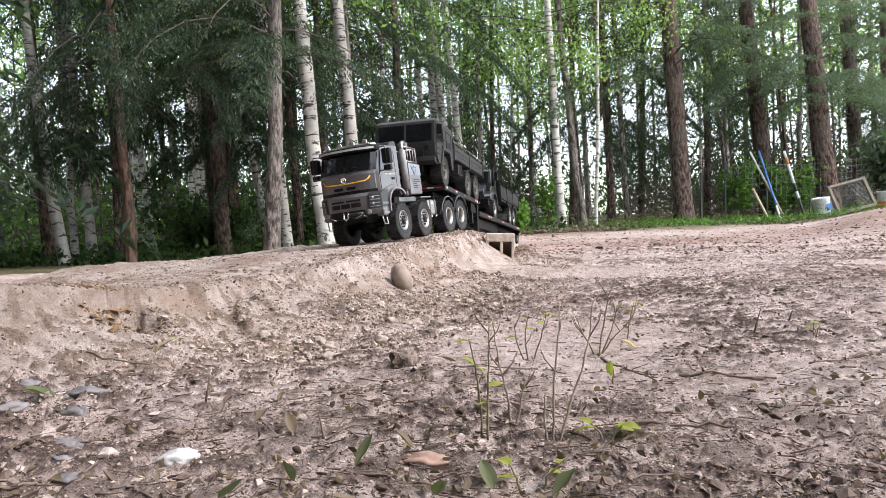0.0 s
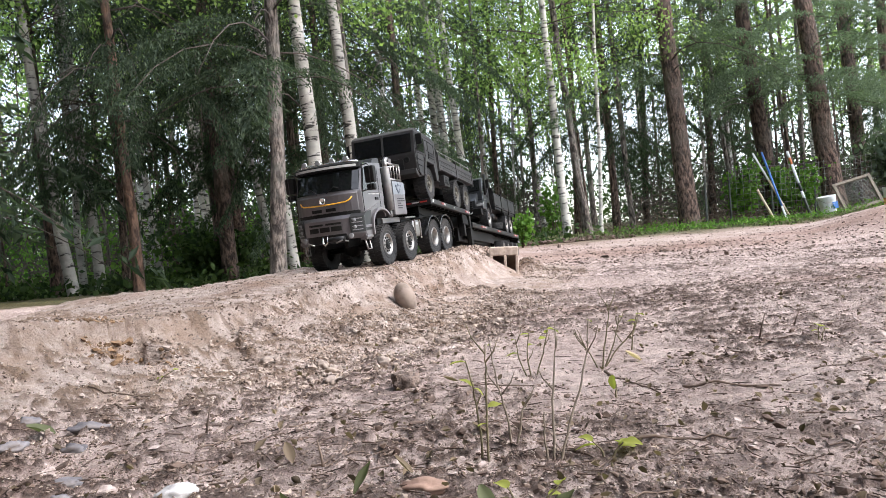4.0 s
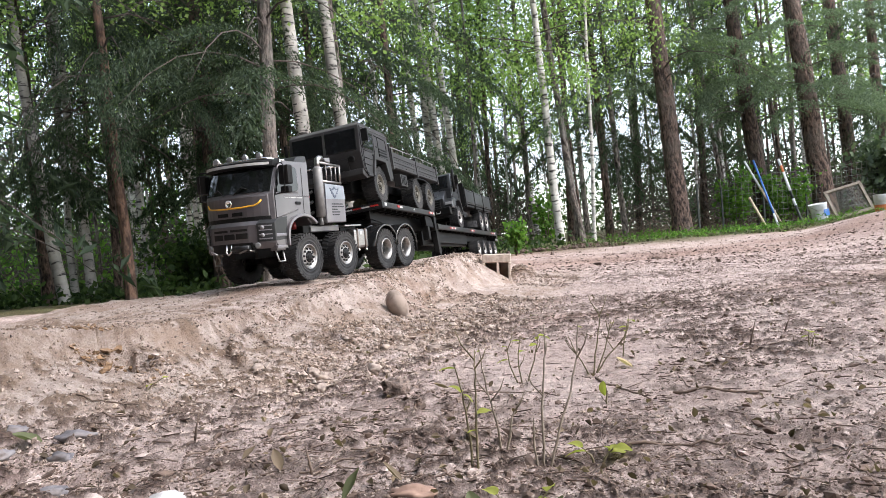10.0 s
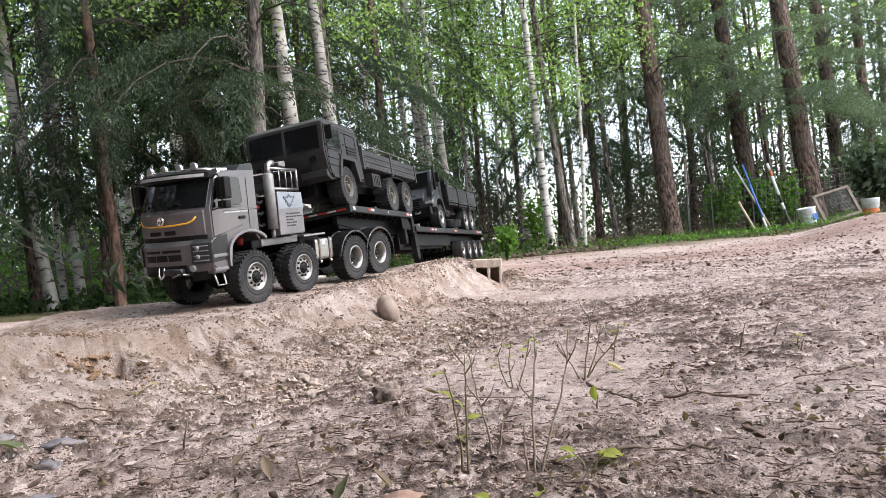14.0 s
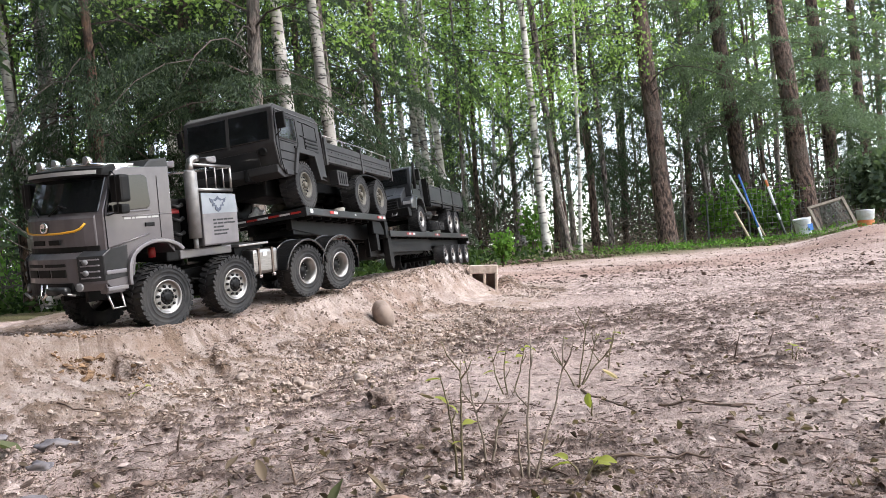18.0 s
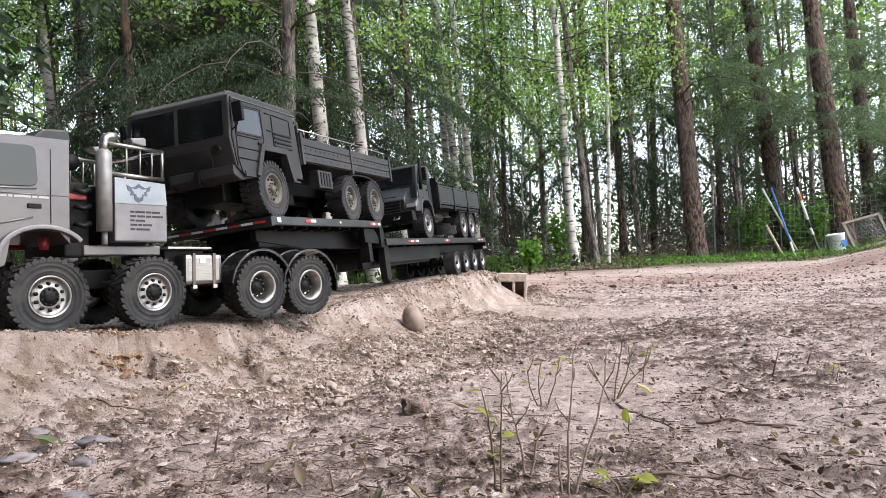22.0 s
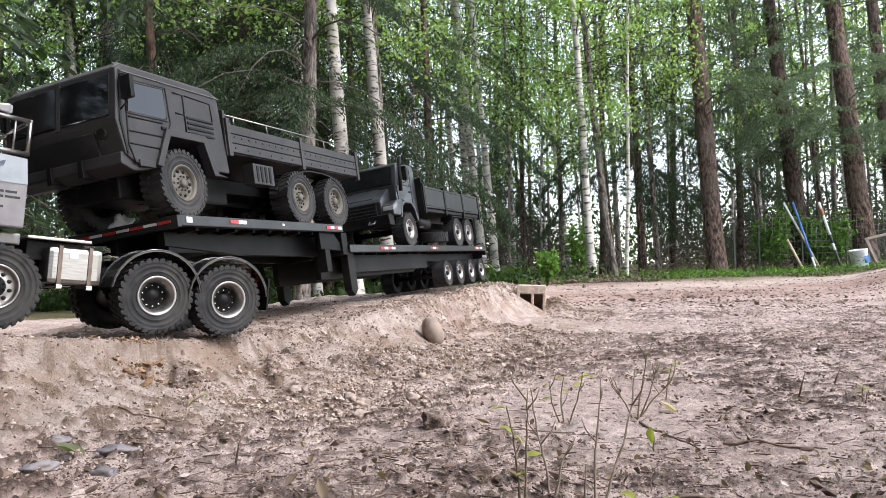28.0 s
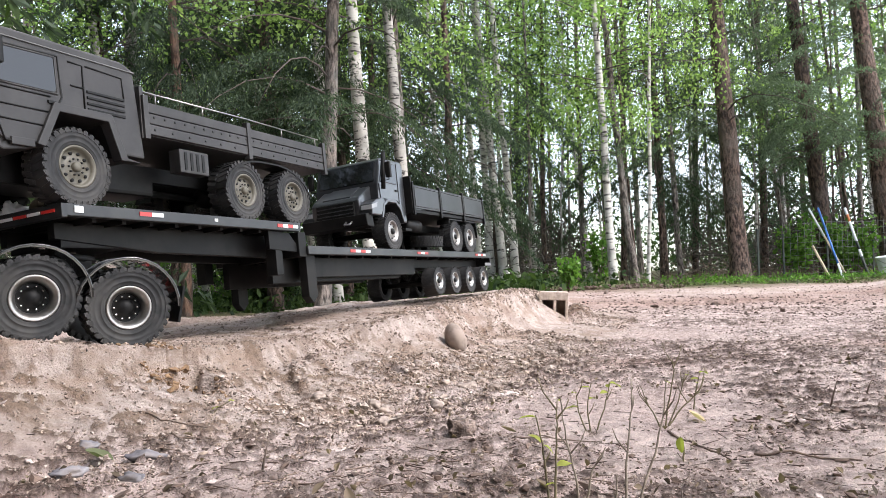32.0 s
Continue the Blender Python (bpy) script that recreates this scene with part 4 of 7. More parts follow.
        tube(bm, [(0.082, ys, 0.214), (0.062, ys, 0.2135), (0.062, ys, 0.160)], 0.0013, 6)
        tube(bm, [(0.080, ys, 0.186), (0.062, ys, 0.186)], 0.0012, 6)
        tube(bm, [(0.058, ys, 0.214), (0.004, ys, 0.212), (0.002, ys, 0.186)], 0.0012, 6)
        part("panel_seam", bm, BLACK, cab)
        for k in range(4):
            part("vent_slot", box(B(), 0.002, 0.058, ys - 0.0016, ys + 0.0016, 0.160 + k * 0.0072, 0.1632 + k * 0.0072, 0.0005), BLACK, cab, "black vent slot")
        rim = [(-0.016, 0.104), (0.006, 0.108), (0.026, 0.160), (0.106, 0.160), (0.131, 0.108), (0.121, 0.106), (0.100, 0.1500), (0.032, 0.1500), (0.016, 0.104)]
        part("wheel_arch", prism(B(), rim, s * 0.089 - 0.0075, s * 0.089 + 0.0075, 0.001), OLIVE, cab)
        part("step_box", box(B(), 0.132, 0.160, s * 0.086 - 0.008, s * 0.086 + 0.008, 0.104, 0.113, 0.001), OLIVE, cab)
        part("mirror", box(B(), 0.176, 0.183, s * 0.102 - 0.006, s * 0.107 + 0.006, 0.184, 0.214, 0.002), BLACK, t, "black door mirror")
        bm = B()
        tube(bm, [(0.176, s * 0.09, 0.218), (0.180, s * 0.102, 0.216), (0.180, s * 0.102, 0.180), (0.182, s * 0.092, 0.172)], 0.0012, 6)
        part("mirror_arm", bm, BLACK, t)
        part("headlight", lathe(B(), [(0.008, -0.001), (0.008, 0.0025), (0.005, 0.0025), (0, 0.0005)], 16, pose(0.1885, s * 0.066, 0.146, 0, 0, -90)), BLACK, cab, "dark round headlamp ring")
    part("front_recess", prism(B(), [(0.1835, 0.120), (0.1900, 0.150), (0.1880, 0.1505), (0.1815, 0.1205)], -0.055, 0.055, 0.0005), CHARCOAL, cab)
    part("bumper", prism(B(), [(0.130, 0.104), (0.166, 0.098), (0.187, 0.106), (0.186, 0.121), (0.130, 0.118)], -0.089, 0.089, 0.002), OLIVE, t, "dark angular bumper")
    # cargo bed
    bed = part("bed_floor", box(B(), -0.462, -0.030, -0.090, 0.090, 0.128, 0.136, 0.001), OLIVE, t)
    for s in (-1, 1):
        y = s * 0.0925
        for k in range(3):
            part("side_board", box(B(), -0.460, -0.034, y - 0.0025, y + 0.0025, 0.129 + k * 0.0145, 0.1425 + k * 0.0145, 0.0012), OLIVE, bed, "dark olive grey bed board")
        for row, zz in ((0, 0.1355), (1, 0.1525)):
            for k in range(13 if row == 0 else 22):
                x = -0.05 - k * (0.032 if row == 0 else 0.0188)
                part("bolt", lathe(B(), [(0.0018, -0.001), (0.0016, 0.0006), (0, 0.0008)], 6, Matrix.Translation((x, y + s * 0.0026, zz)) @ Matrix.Diagonal((1, s, 1, 1))), BLACK, bed)
        for x in (-0.036, -0.245, -0.458):
            part("stake_post", box(B(), x - 0.0045, x + 0.0045, y - 0.0045, y + 0.0045, 0.122, 0.180, 0.0008), OLIVE, bed)
        part("bow_rail", tube(B(), [(-0.036, s * 0.090, 0.186), (-0.25, s * 0.090, 0.188), (-0.45, s * 0.090, 0.186)], 0.0011, 6), STEEL, bed, "thin wire rail above the bed")
        for x in (-0.06, -0.15, -0.34, -0.44):
            part("rail_pin", tube(B(), [(x, s * 0.090, 0.172), (x, s * 0.090, 0.187)], 0.001, 6), STEEL, bed)
        crate = part("battery_box", box(B(), -0.168, -0.111, s * 0.080 - 0.010, s * 0.080 + 0.010, 0.103, 0.136, 0.0015), OLIVE, t, "grey ribbed battery box")
        for k in range(4):
            part("slot", box(B(), -0.159 + k * 0.0115, -0.154 + k * 0.0115, s * 0.0903 - 0.0006, s * 0.0903 + 0.0006, 0.107, 0.132), BLACK, crate)
        bm = B()
        arc = [(-0.311 + 0.112 * math.cos(a), 0.086 + 0.058 * math.sin(a)) for a in [radians(4 + k * 12.3) for k in range(15)]]
        arc2 = [(-0.311 + 0.109 * math.cos(a), 0.086 + 0.055 * math.sin(a)) for a in [radians(4 + k * 12.3) for k in range(15)]]
        part("mudguard", prism(B(), [(p[0], min(p[1], 0.141)) for p in arc] + [(p[0], min(p[1], 0.1385)) for p in arc2[::-1]], s * 0.074 - 0.017, s * 0.074 + 0.017), BLACK, t)
    part("headboard", box(B(), -0.036, -0.030, -0.093, 0.093, 0.122, 0.192, 0.001), OLIVE, bed)
    part("tailboard", box(B(), -0.465, -0.460, -0.092, 0.092, 0.129, 0.173, 0.001), OLIVE, bed)
    bed.matrix_basis = Matrix.Translation((-0.014, 0, 0.017))
    for ob in t.children:
        if ob.name.startswith(("cab", "mirror", "bumper")):
            ob.matrix_basis = Matrix.Translation((-0.020, 0, 0.0)) @ ob.matrix_basis
    return t


# ---- cargo: the bonneted truck ----
def build_bonneted():
    t = thing("model_bonneted_truck", "charcoal six-wheeled model bonneted truck on the trailer's lower deck", "model truck")
    hub = 0.0052 + 0.0415
    for s in (-1, 1):
        part("frame_rail", box(B(), -1.28, -0.66, s * 0.024 - 0.004, s * 0.024 + 0.004, 0.050, 0.068, 0.001), BLACK, t)
    src = None
    for x in (-0.736, -1.085, -1.180):
        part("axle", tube(B(), [(x, -0.06, hub), (x, 0.06, hub)], 0.007, 8), BLACK, t)
        for s in (1, -1):
            if src is None:
                src = make_wheel(0.0415, 0.032, 0.0225, "silver", t, x, s * 0.070, hub, s)
            else:
                wheel_copy(src, t, x, s * 0.070, hub, s)
    hood = part("bonnet", prism(B(), [(-0.652, 0.064), (-0.647, 0.100), (-0.654, 0.108), (-0.700, 0.134), (-0.730, 0.138), (-0.730, 0.100), (-0.704, 0.092), (-0.690, 0.066)], -0.058, 0.058, 0.003), BONNET_PAINT, t, "charcoal bonnet with a sloping nose")
    part("grille", box(B(), -0.6535, -0.6455, -0.046, 0.046, 0.068, 0.099, 0.002), BLACK, hood, "black grille")
    part("bonnet_crease", prism(B(), [(-0.655, 0.1085), (-0.700, 0.1345), (-0.700, 0.1365), (-0.656, 0.1115)], -0.034, 0.034, 0.0006), BONNET_PAINT, hood)
    for zz in (0.074, 0.082, 0.090):
        part("grille_bar", box(B(), -0.6465, -0.6445, -0.044, 0.044, zz, zz + 0.002, 0.0005), BONNET_PAINT, hood)
    cab = part("cab", prism(B(), [(-0.700, 0.100), (-0.700, 0.138), (-0.716, 0.190), (-0.726, 0.196), (-0.816, 0.197), (-0.826, 0.190), (-0.826, 0.058), (-0.796, 0.058), (-0.784, 0.096)], -0.077, 0.077, 0.004), BONNET_PAINT, t, "charcoal cab")
    part("windscreen", prism(B(), [(-0.6992, 0.143), (-0.7137, 0.188), (-0.7167, 0.187), (-0.7022, 0.142)], -0.068, 0.068, 0.001), GLASS, cab, "dark windscreen")
    part("air_intake", tube(B(), [(-0.708, 0.086, 0.125), (-0.720, 0.088, 0.205)], 0.005, 8), BLACK, t)
    for s in (-1, 1):
        ys = s * 0.0775
        part("side_window", prism(B(), [(-0.712, 0.142), (-0.726, 0.186), (-0.786, 0.187), (-0.786, 0.142)], ys - 0.0012, ys + 0.0012, 0.0008), GLASS, cab, "dark side window")
        bm = B()
        tube(bm, [(-0.706, ys, 0.138), (-0.708, ys, 0.106), (-0.780, ys, 0.106), (-0.794, ys, 0.100), (-0.794, ys, 0.190)], 0.0008, 6)
        part("door_seam", bm, BLACK, cab)
        part("door_handle", box(B(), -0.788, -0.778, ys - 0.002, ys + 0.002, 0.126, 0.130, 0.0006), BLACK, cab)
        arch = [(-0.690, 0.062), (-0.702, 0.092), (-0.722, 0.104), (-0.760, 0.104), (-0.784, 0.088), (-0.796, 0.056), (-0.790, 0.056), (-0.778, 0.084), (-0.758, 0.097), (-0.724, 0.097), (-0.708, 0.088), (-0.697, 0.062)]
        fend = part("fender", prism(B(), arch, s * 0.070 - 0.017, s * 0.070 + 0.017, 0.0015), BONNET_PAINT, t, "flared charcoal front fender")
        part("fender_nose", prism(B(), [(-0.650, 0.066), (-0.653, 0.090), (-0.672, 0.099), (-0.706, 0.106), (-0.714, 0.094), (-0.690, 0.066)], s * 0.070 - 0.016, s * 0.070 + 0.016, 0.003), BONNET_PAINT, fend)
        part("headlight", prism(B(), [(-0.6480, 0.077), (-0.6505, 0.087), (-0.676, 0.094), (-0.672, 0.083)], s * 0.0735 - 0.0135, s * 0.0735 + 0.0135, 0.0015), LENS, t, "clear headlamp")
        part("mirror", box(B(), -0.720, -0.712, s * 0.098 - 0.006, s * 0.098 + 0.006, 0.148, 0.182, 0.002), BLACK, t, "black door mirror")
        bm = B()
        tube(bm, [(-0.716, s * 0.080, 0.188), (-0.716, s * 0.098, 0.186), (-0.716, s * 0.098, 0.144), (-0.706, s * 0.080, 0.140)], 0.0012, 6)
        part("mirror_arm", bm, BLACK, t)
        part("step", box(B(), -0.826, -0.796, s * 0.078 - 0.008, s * 0.078 + 0.008, 0.038, 0.044, 0.001), BLACK, t)
        part("fuel_tank", lathe(B(), [(0, -0.034), (0.014, -0.032), (0.015, 0.032), (0, 0.034)], 16, pose(-0.880, s * 0.058, 0.056, 0, 0, 90)), BLACK, t)
    part("bumper", prism(B(), [(-0.640, 0.044), (-0.636, 0.068), (-0.664, 0.072), (-0.668, 0.042)], -0.078, 0.078, 0.002), BLACK, t, "black steel bumper")
    part("shackle", tube(B(), [(-0.636, 0.03, 0.056), (-0.628, 0.03, 0.050), (-0.628, 0.044, 0.050), (-0.636, 0.044, 0.056)], 0.002, 6), STEEL, t)
    spare = make_wheel(0.0405, 0.026, 0.0225, "silver", t, -0.985, 0.052, 0.040, 1)
    spare.matrix_basis = pose(-0.985, 0.046, 0.036, 84, 0, 0)
    bed = part("bed_floor", box(B(), -1.290, -0.838, -0.088, 0.088, 0.082, 0.090, 0.001), BLACK, t)
    for s in (-1, 1):
        y = s * 0.0895
        for k in range(3):
            x0 = -0.842 - k * 0.1495
            panel = part("side_panel", box(B(), x0 - 0.146, x0, y - 0.002, y + 0.002, 0.092, 0.146, 0.001), CHARCOAL, bed, "charcoal drop side panel")
            part("panel_rib", tube(B(), [(x0 - 0.006, y + s * 0.002, 0.097), (x0 - 0.006, y + s * 0.002, 0.141), (x0 - 0.140, y + s * 0.002, 0.141), (x0 - 0.140, y + s * 0.002, 0.097), (x0 - 0.006, y + s * 0.002, 0.097)], 0.0012, 6), CHARCOAL, panel)
        for x in (-0.840, -0.990, -1.139, -1.288):
            part("stake_post", box(B(), x - 0.004, x + 0.004, y - 0.0038, y + 0.0038, 0.076, 0.152, 0.0008), BLACK, bed)
        part("mudguard", prism(B(), [(-1.040, 0.066), (-1.045, 0.0795), (-1.226, 0.0795), (-1.230, 0.066), (-1.227, 0.066), (-1.223, 0.0765), (-1.048, 0.0765), (-1.043, 0.066)], s * 0.070 - 0.017, s * 0.070 + 0.017), BLACK, t)
        part("mudflap", box(B(), -1.2355, -1.233, s * 0.070 - 0.016, s * 0.070 + 0.016, 0.036, 0.078), BLACK, t)
    part("headboard", box(B(), -0.840, -0.834, -0.090, 0.090, 0.080, 0.166, 0.001), BLACK, bed)
    part("tailboard", box(B(), -1.295, -1.290, -0.090, 0.090, 0.091, 0.147, 0.001), CHARCOAL, bed)
    for ob in t.children:
        if not ob.name.startswith(("wheel", "axle")):
            ob.matrix_basis = Matrix.Translation((0, 0, 0.012)) @ ob.matrix_basis
    return t


# ---- the ground ----
def lattice(ix, iy, seed):
    h = (ix.astype(np.int64) * 374761393 + iy.astype(np.int64) * 668265263 + seed * 974634777) & 0x7FFFFFFF
    h = ((h ^ (h >> 13)) * 1274126177) & 0x7FFFFFFF
    return ((h ^ (h >> 16)) & 0xFFFF) / 65535.0


def value_noise(x, y, scale, seed, octaves=4, gain=0.5):
    """Smooth random relief between -1 and 1."""
    total, amp, norm = 0.0, 1.0, 0.0
    for o in range(octaves):
        u, v = x / scale, y / scale
        ix, iy = np.floor(u), np.floor(v)
        fu, fv = u - ix, v - iy
        fu, fv = fu * fu * (3 - 2 * fu), fv * fv * (3 - 2 * fv)
        a, b = lattice(ix, iy, seed + o), lattice(ix + 1, iy, seed + o)
        c, d = lattice(ix, iy + 1, seed + o), lattice(ix + 1, iy + 1, seed + o)
        total = total + amp * ((a + (b - a) * fu) * (1 - fv) + (c + (d - c) * fu) * fv)
        norm += amp
        amp *= gain
        scale *= 0.5
    return 2 * total / norm - 1


def ease(a, b, x):
    s = np.clip((x - a) / (b - a), 0, 1)
    return s * s * (3 - 2 * s)


# the near wheel track on the bank: y, x, height
TRACK = [(0.2, -1.20, 0.150), (0.65, -0.770, 0.141), (0.75, -0.673, 0.119), (0.85, -0.572, 0.098), (0.95, -0.492, 0.083), (1.05, -0.447, 0.0775), (1.15, -0.393, 0.0735), (1.25, -0.340, 0.0735), (1.35, -0.312, 0.077),
         (1.45, -0.280, 0.085), (1.55, -0.250, 0.097), (1.65, -0.216, 0.102), (1.75, -0.182, 0.103), (1.85, -0.140, 0.108), (1.95, -0.106, 0.112), (2.05, -0.070, 0.116), (2.15, -0.032, 0.122), (2.35, 0.032, 0.128),
         (2.55, 0.088, 0.129), (2.75, 0.133, 0.125), (2.95, 0.179, 0.107), (3.15, 0.230, 0.080), (3.35, 0.286, 0.054), (3.55, 0.344, 0.028), (3.75, 0.400, 0.005)]
TY, TX, TZ = (np.array(c) for c in zip(*TRACK))


def bank_offset(x, y):
    """How far a point lies outside the near wheel track, towards the camera's side."""
    xn = np.interp(y, TY, TX)
    slope = (np.interp(y + 0.1, TY, TX) - np.interp(y - 0.1, TY, TX)) / 0.2
    return (x - xn) / np.sqrt(1 + slope ** 2)


def litter(x, y):
    """How thickly humus crumbs lie on the trodden soil, 0 to 1."""
    d = bank_offset(x, y)
    near_rim = 0.50 * ease(0.95, 0.52, np.hypot(x, y)) * (0.25 + 0.75 * ease(0.22, -0.02, x))
    pale = 0.60 * np.exp(-(((x + 0.12) / 0.26) ** 2 + ((y - 1.02) / 0.22) ** 2)) + 0.55 * np.exp(-(((x - 0.22) / 0.14) ** 2 + ((y - 1.05) / 0.16) ** 2))
    k = 0.34 + 1.25 * value_noise(x, y, 0.36, 111, 5, 0.62) + 0.16 * ease(0.0, 0.35, x / np.maximum(y, 0.3)) + near_rim - pale
    return np.clip(k, 0.04, 1.0) * ease(0.16, 0.34, d)


def bank_crumb(x, y):
    """Crumbly dark patches of the bank: its crust along the crest and some zones of the face."""
    d = bank_offset(x, y)
    crest = np.exp(-((d - 0.040) / 0.036) ** 2) * (0.75 + 0.9 * value_noise(x, y, 0.10, 113, 4, 0.6))
    zone = ease(0.0, 0.22, value_noise(x * 0.8 - y * 0.6, (x * 0.6 + y * 0.8) * 0.6, 0.17, 115, 4, 0.6)) * ease(0.04, 0.10, d) * ease(0.46, 0.36, d)
    stone_side = 0.8 * np.exp(-(((x + 0.03) / 0.10) ** 2 + ((y - 1.52) / 0.10) ** 2))
    beside = np.exp(-(((x - 0.29) / 0.075) ** 2 + ((y - 2.56) / 0.14) ** 2))
    plateau = ease(0.06, -0.02, d) * ease(-0.62, -0.40, d) * np.clip(0.55 + 1.1 * value_noise(x, y, 0.16, 117, 4, 0.6), 0, 1) * ease(1.9, 1.4, y)
    niche = 0.95 * np.exp(-(((x + 0.412) / 0.058) ** 2 + ((y - 0.945) / 0.042) ** 2) ** 2)
    return np.clip(np.maximum.reduce([crest, zone * 0.9, stone_side, beside, plateau, niche]), 0, 1) * ease(3.4, 2.9, y)


def clods(x, y):
    """Small clods; evened out where the ground's mesh is too coarse to carry them."""
    carried = ease(radians(41.5), radians(39.5), np.abs(np.arctan2(x, y))) * ease(5.5, 3.8, np.hypot(x, y))
    return 0.3 + (ease(0.02, 0.30, value_noise(x, y, 0.019, 17, 3, 0.62)) - 0.3) * carried


def height(x, y, fine=True):
    x, y = np.asarray(x, float), np.asarray(y, float)
    far = ease(1.5, 10.0, y)
    a = x / np.maximum(y, 0.3)
    base = far * (-0.20 + 0.27 * ease(-0.30, 0.12, a)) + 0.17 * ease(0.46, 0.64, a) * ease(2.5, 7.0, y)
    base = base + ease(9, 40, y) * 0.5
    d = bank_offset(x, y)
    top = np.interp(y, TY, TZ)
    wide = 0.20 + 0.12 * ease(1.05, 1.35, y) + 0.05 * ease(2.2, 2.6, y)
    scoop = value_noise(x * 0.9 - y * 0.5, x * 0.5 + y * 0.9, 0.24, 31, 3, 0.45) * 0.060 + value_noise(x, y, 0.09, 37, 2) * 0.005
    run = np.clip((d + scoop - 0.030) / wide, 0, 1)
    soft = 1 - (0.55 * ease(0.0, 0.38, run) + 0.45 * run ** 0.8)
    cut = 1 - 0.26 * ease(0.0, 0.10, run) - 0.74 * (1 - (1 - np.clip((run - 0.04) / 0.96, 0, 1)) ** 1.45)
    cutting = ease(1.75, 1.25, y)
    steep = soft + (cut - soft) * cutting
    near_end = ease(3.75, 3.3, y)
    back = ease(-0.75, -0.46, d)
    top = top - 0.085 * np.clip(-d - 0.02, 0, 0.3) * ease(1.6, 2.0, y)
    bank = top * steep * back * near_end * ease(-0.4, 0.3, y)
    inside = ease(0.0, 0.04, bank)
    z = base * (1 - 0.85 * inside) + bank
    face = (ease(0.0, 0.12, run) * ease(1.0, 0.6, run)) * inside
    # slanting scarps left by slips of the sand
    slip = value_noise(x * 0.75 + y * 0.66, (y * 0.75 - x * 0.66) * 0.45, 0.15, 93, 4, 0.5)
    z = z + face * 0.012 * ease(1.7, 1.3, y) * (ease(0.00, 0.05, slip) * ease(0.45, 0.10, slip)) - face * 0.006
    z = z + face * value_noise(x, y, 0.045, 83, 3, 0.5) * 0.004
    # eroded niches in the steep face
    hole = np.hypot((x + 0.412) / 0.052, (y - 0.945) / 0.040) + 0.30 * value_noise(x, y, 0.03, 95, 3)
    z = z - 0.026 * ease(1.0, 0.72, hole) * (run > 0)
    z = z - 0.016 * np.exp(-(((x + 0.30) / 0.05) ** 2 + ((y - 1.02) / 0.05) ** 2)) * (run > 0)
    # earth heaped against the concrete block
    heap = np.minimum(0.100 - 0.62 * (x - 0.13), 0.108) - 0.45 * np.clip(2.44 - y, 0, 2) - 2.0 * np.clip(y - 2.47, 0, 2)
    z = np.where((x > 0.06) & (y > 2.1) & (y < 2.6), np.maximum(z, heap), z) + 0.050 * np.exp(-(((x - 0.285) / 0.055) ** 2 + ((y - 2.60) / 0.11) ** 2))
    near = 1 / (1 + (np.hypot(x, y) / 6) ** 2)
    lane = np.exp(-((d + 0.082) / 0.10) ** 2) * near_end * ease(0.2, 0.6, y)
    z = z + value_noise(x, y, 0.9, 3, 3) * (0.018 + 0.03 * far) * (1 - 0.85 * lane)
    if fine:
        calm = (1 - 0.7 * lane) * (1 - 0.75 * face)
        z = z + value_noise(x, y, 0.16, 7, 4) * 0.0085 * (1 - 0.75 * lane) * (1 - 0.5 * face)
        z = z + np.abs(value_noise(x, y, 0.050, 11, 4, 0.6)) * 0.0090 * near * calm
        z = z + clods(x, y) * near * (0.0055 * litter(x, y) + 0.0048 * bank_crumb(x, y) * (1 - 0.5 * lane))
        z = z + value_noise(x, y, 0.012, 19, 2, 0.6) * 0.0016 * near * calm
        z = z - 0.0050 * (1 - lane)
    return z


def cover(x, y):
    d = bank_offset(x, y)
    wide = 0.26 + 0.10 * ease(1.1, 1.4, y)
    bank = ease(wide + 0.05, wide - 0.10, d + value_noise(x, y, 0.12, 23, 4) * 0.10) * ease(-0.75, -0.5, d) * ease(3.6, 3.0, y) * ease(-0.2, 0.4, y)
    spill = ease(0.0, 0.5, value_noise(x, y, 0.30, 29, 5, 0.62) + 0.25 - 1.1 * ease(0.15, 0.55, d)) * ease(3.2, 2.4, y) * 0.55
    sand = np.clip(np.maximum(bank * (0.82 + 0.18 * value_noise(x, y, 0.07, 41, 4)), spill), 0, 1)
    track = ease(1.2, 0.2, np.abs(y - (5.8 + 0.45 * x))) * ease(0.8, 1.6, x) * 0.6
    sand = np.maximum(sand, track * (0.6 + 0.5 * value_noise(x, y, 0.4, 47, 4)))
    edge = 8.6 + 0.8 * value_noise(x, y, 2.0, 53, 3) - 3.5 * ease(0.0, -0.5, x / np.maximum(y, 1)) + 1.0 * ease(0.3, 0.5, x / np.maximum(y, 1))
    moss = ease(-0.9, 0.9, y - edge + 1.0 + 1.3 * value_noise(x, y, 1.3, 99, 4, 0.6)) * ease(0.75, 0.2, track)
    damp = ease(0.05, 0.45, value_noise(x, y, 0.5, 61, 4)) * (1 - bank) * 0.6 * ease(4, 1.5, y) + bank * ease(0.16, 0.45, value_noise(x, y, 0.13, 67, 5, 0.65)) * 0.5
    damp = np.maximum(damp, ease(2.8, 4.5, y) * (1 - track * 1.6) * (0.58 + 0.6 * value_noise(x, y, 0.8, 101, 4, 0.6)))
    lumpy = ease(0.05, 0.75, clods(x, y)) * np.clip(np.maximum(litter(x, y), bank_crumb(x, y)), 0, 1)
    return np.stack([np.clip(sand, 0, 1), moss, np.clip(damp, 0, 1), lumpy], -1)


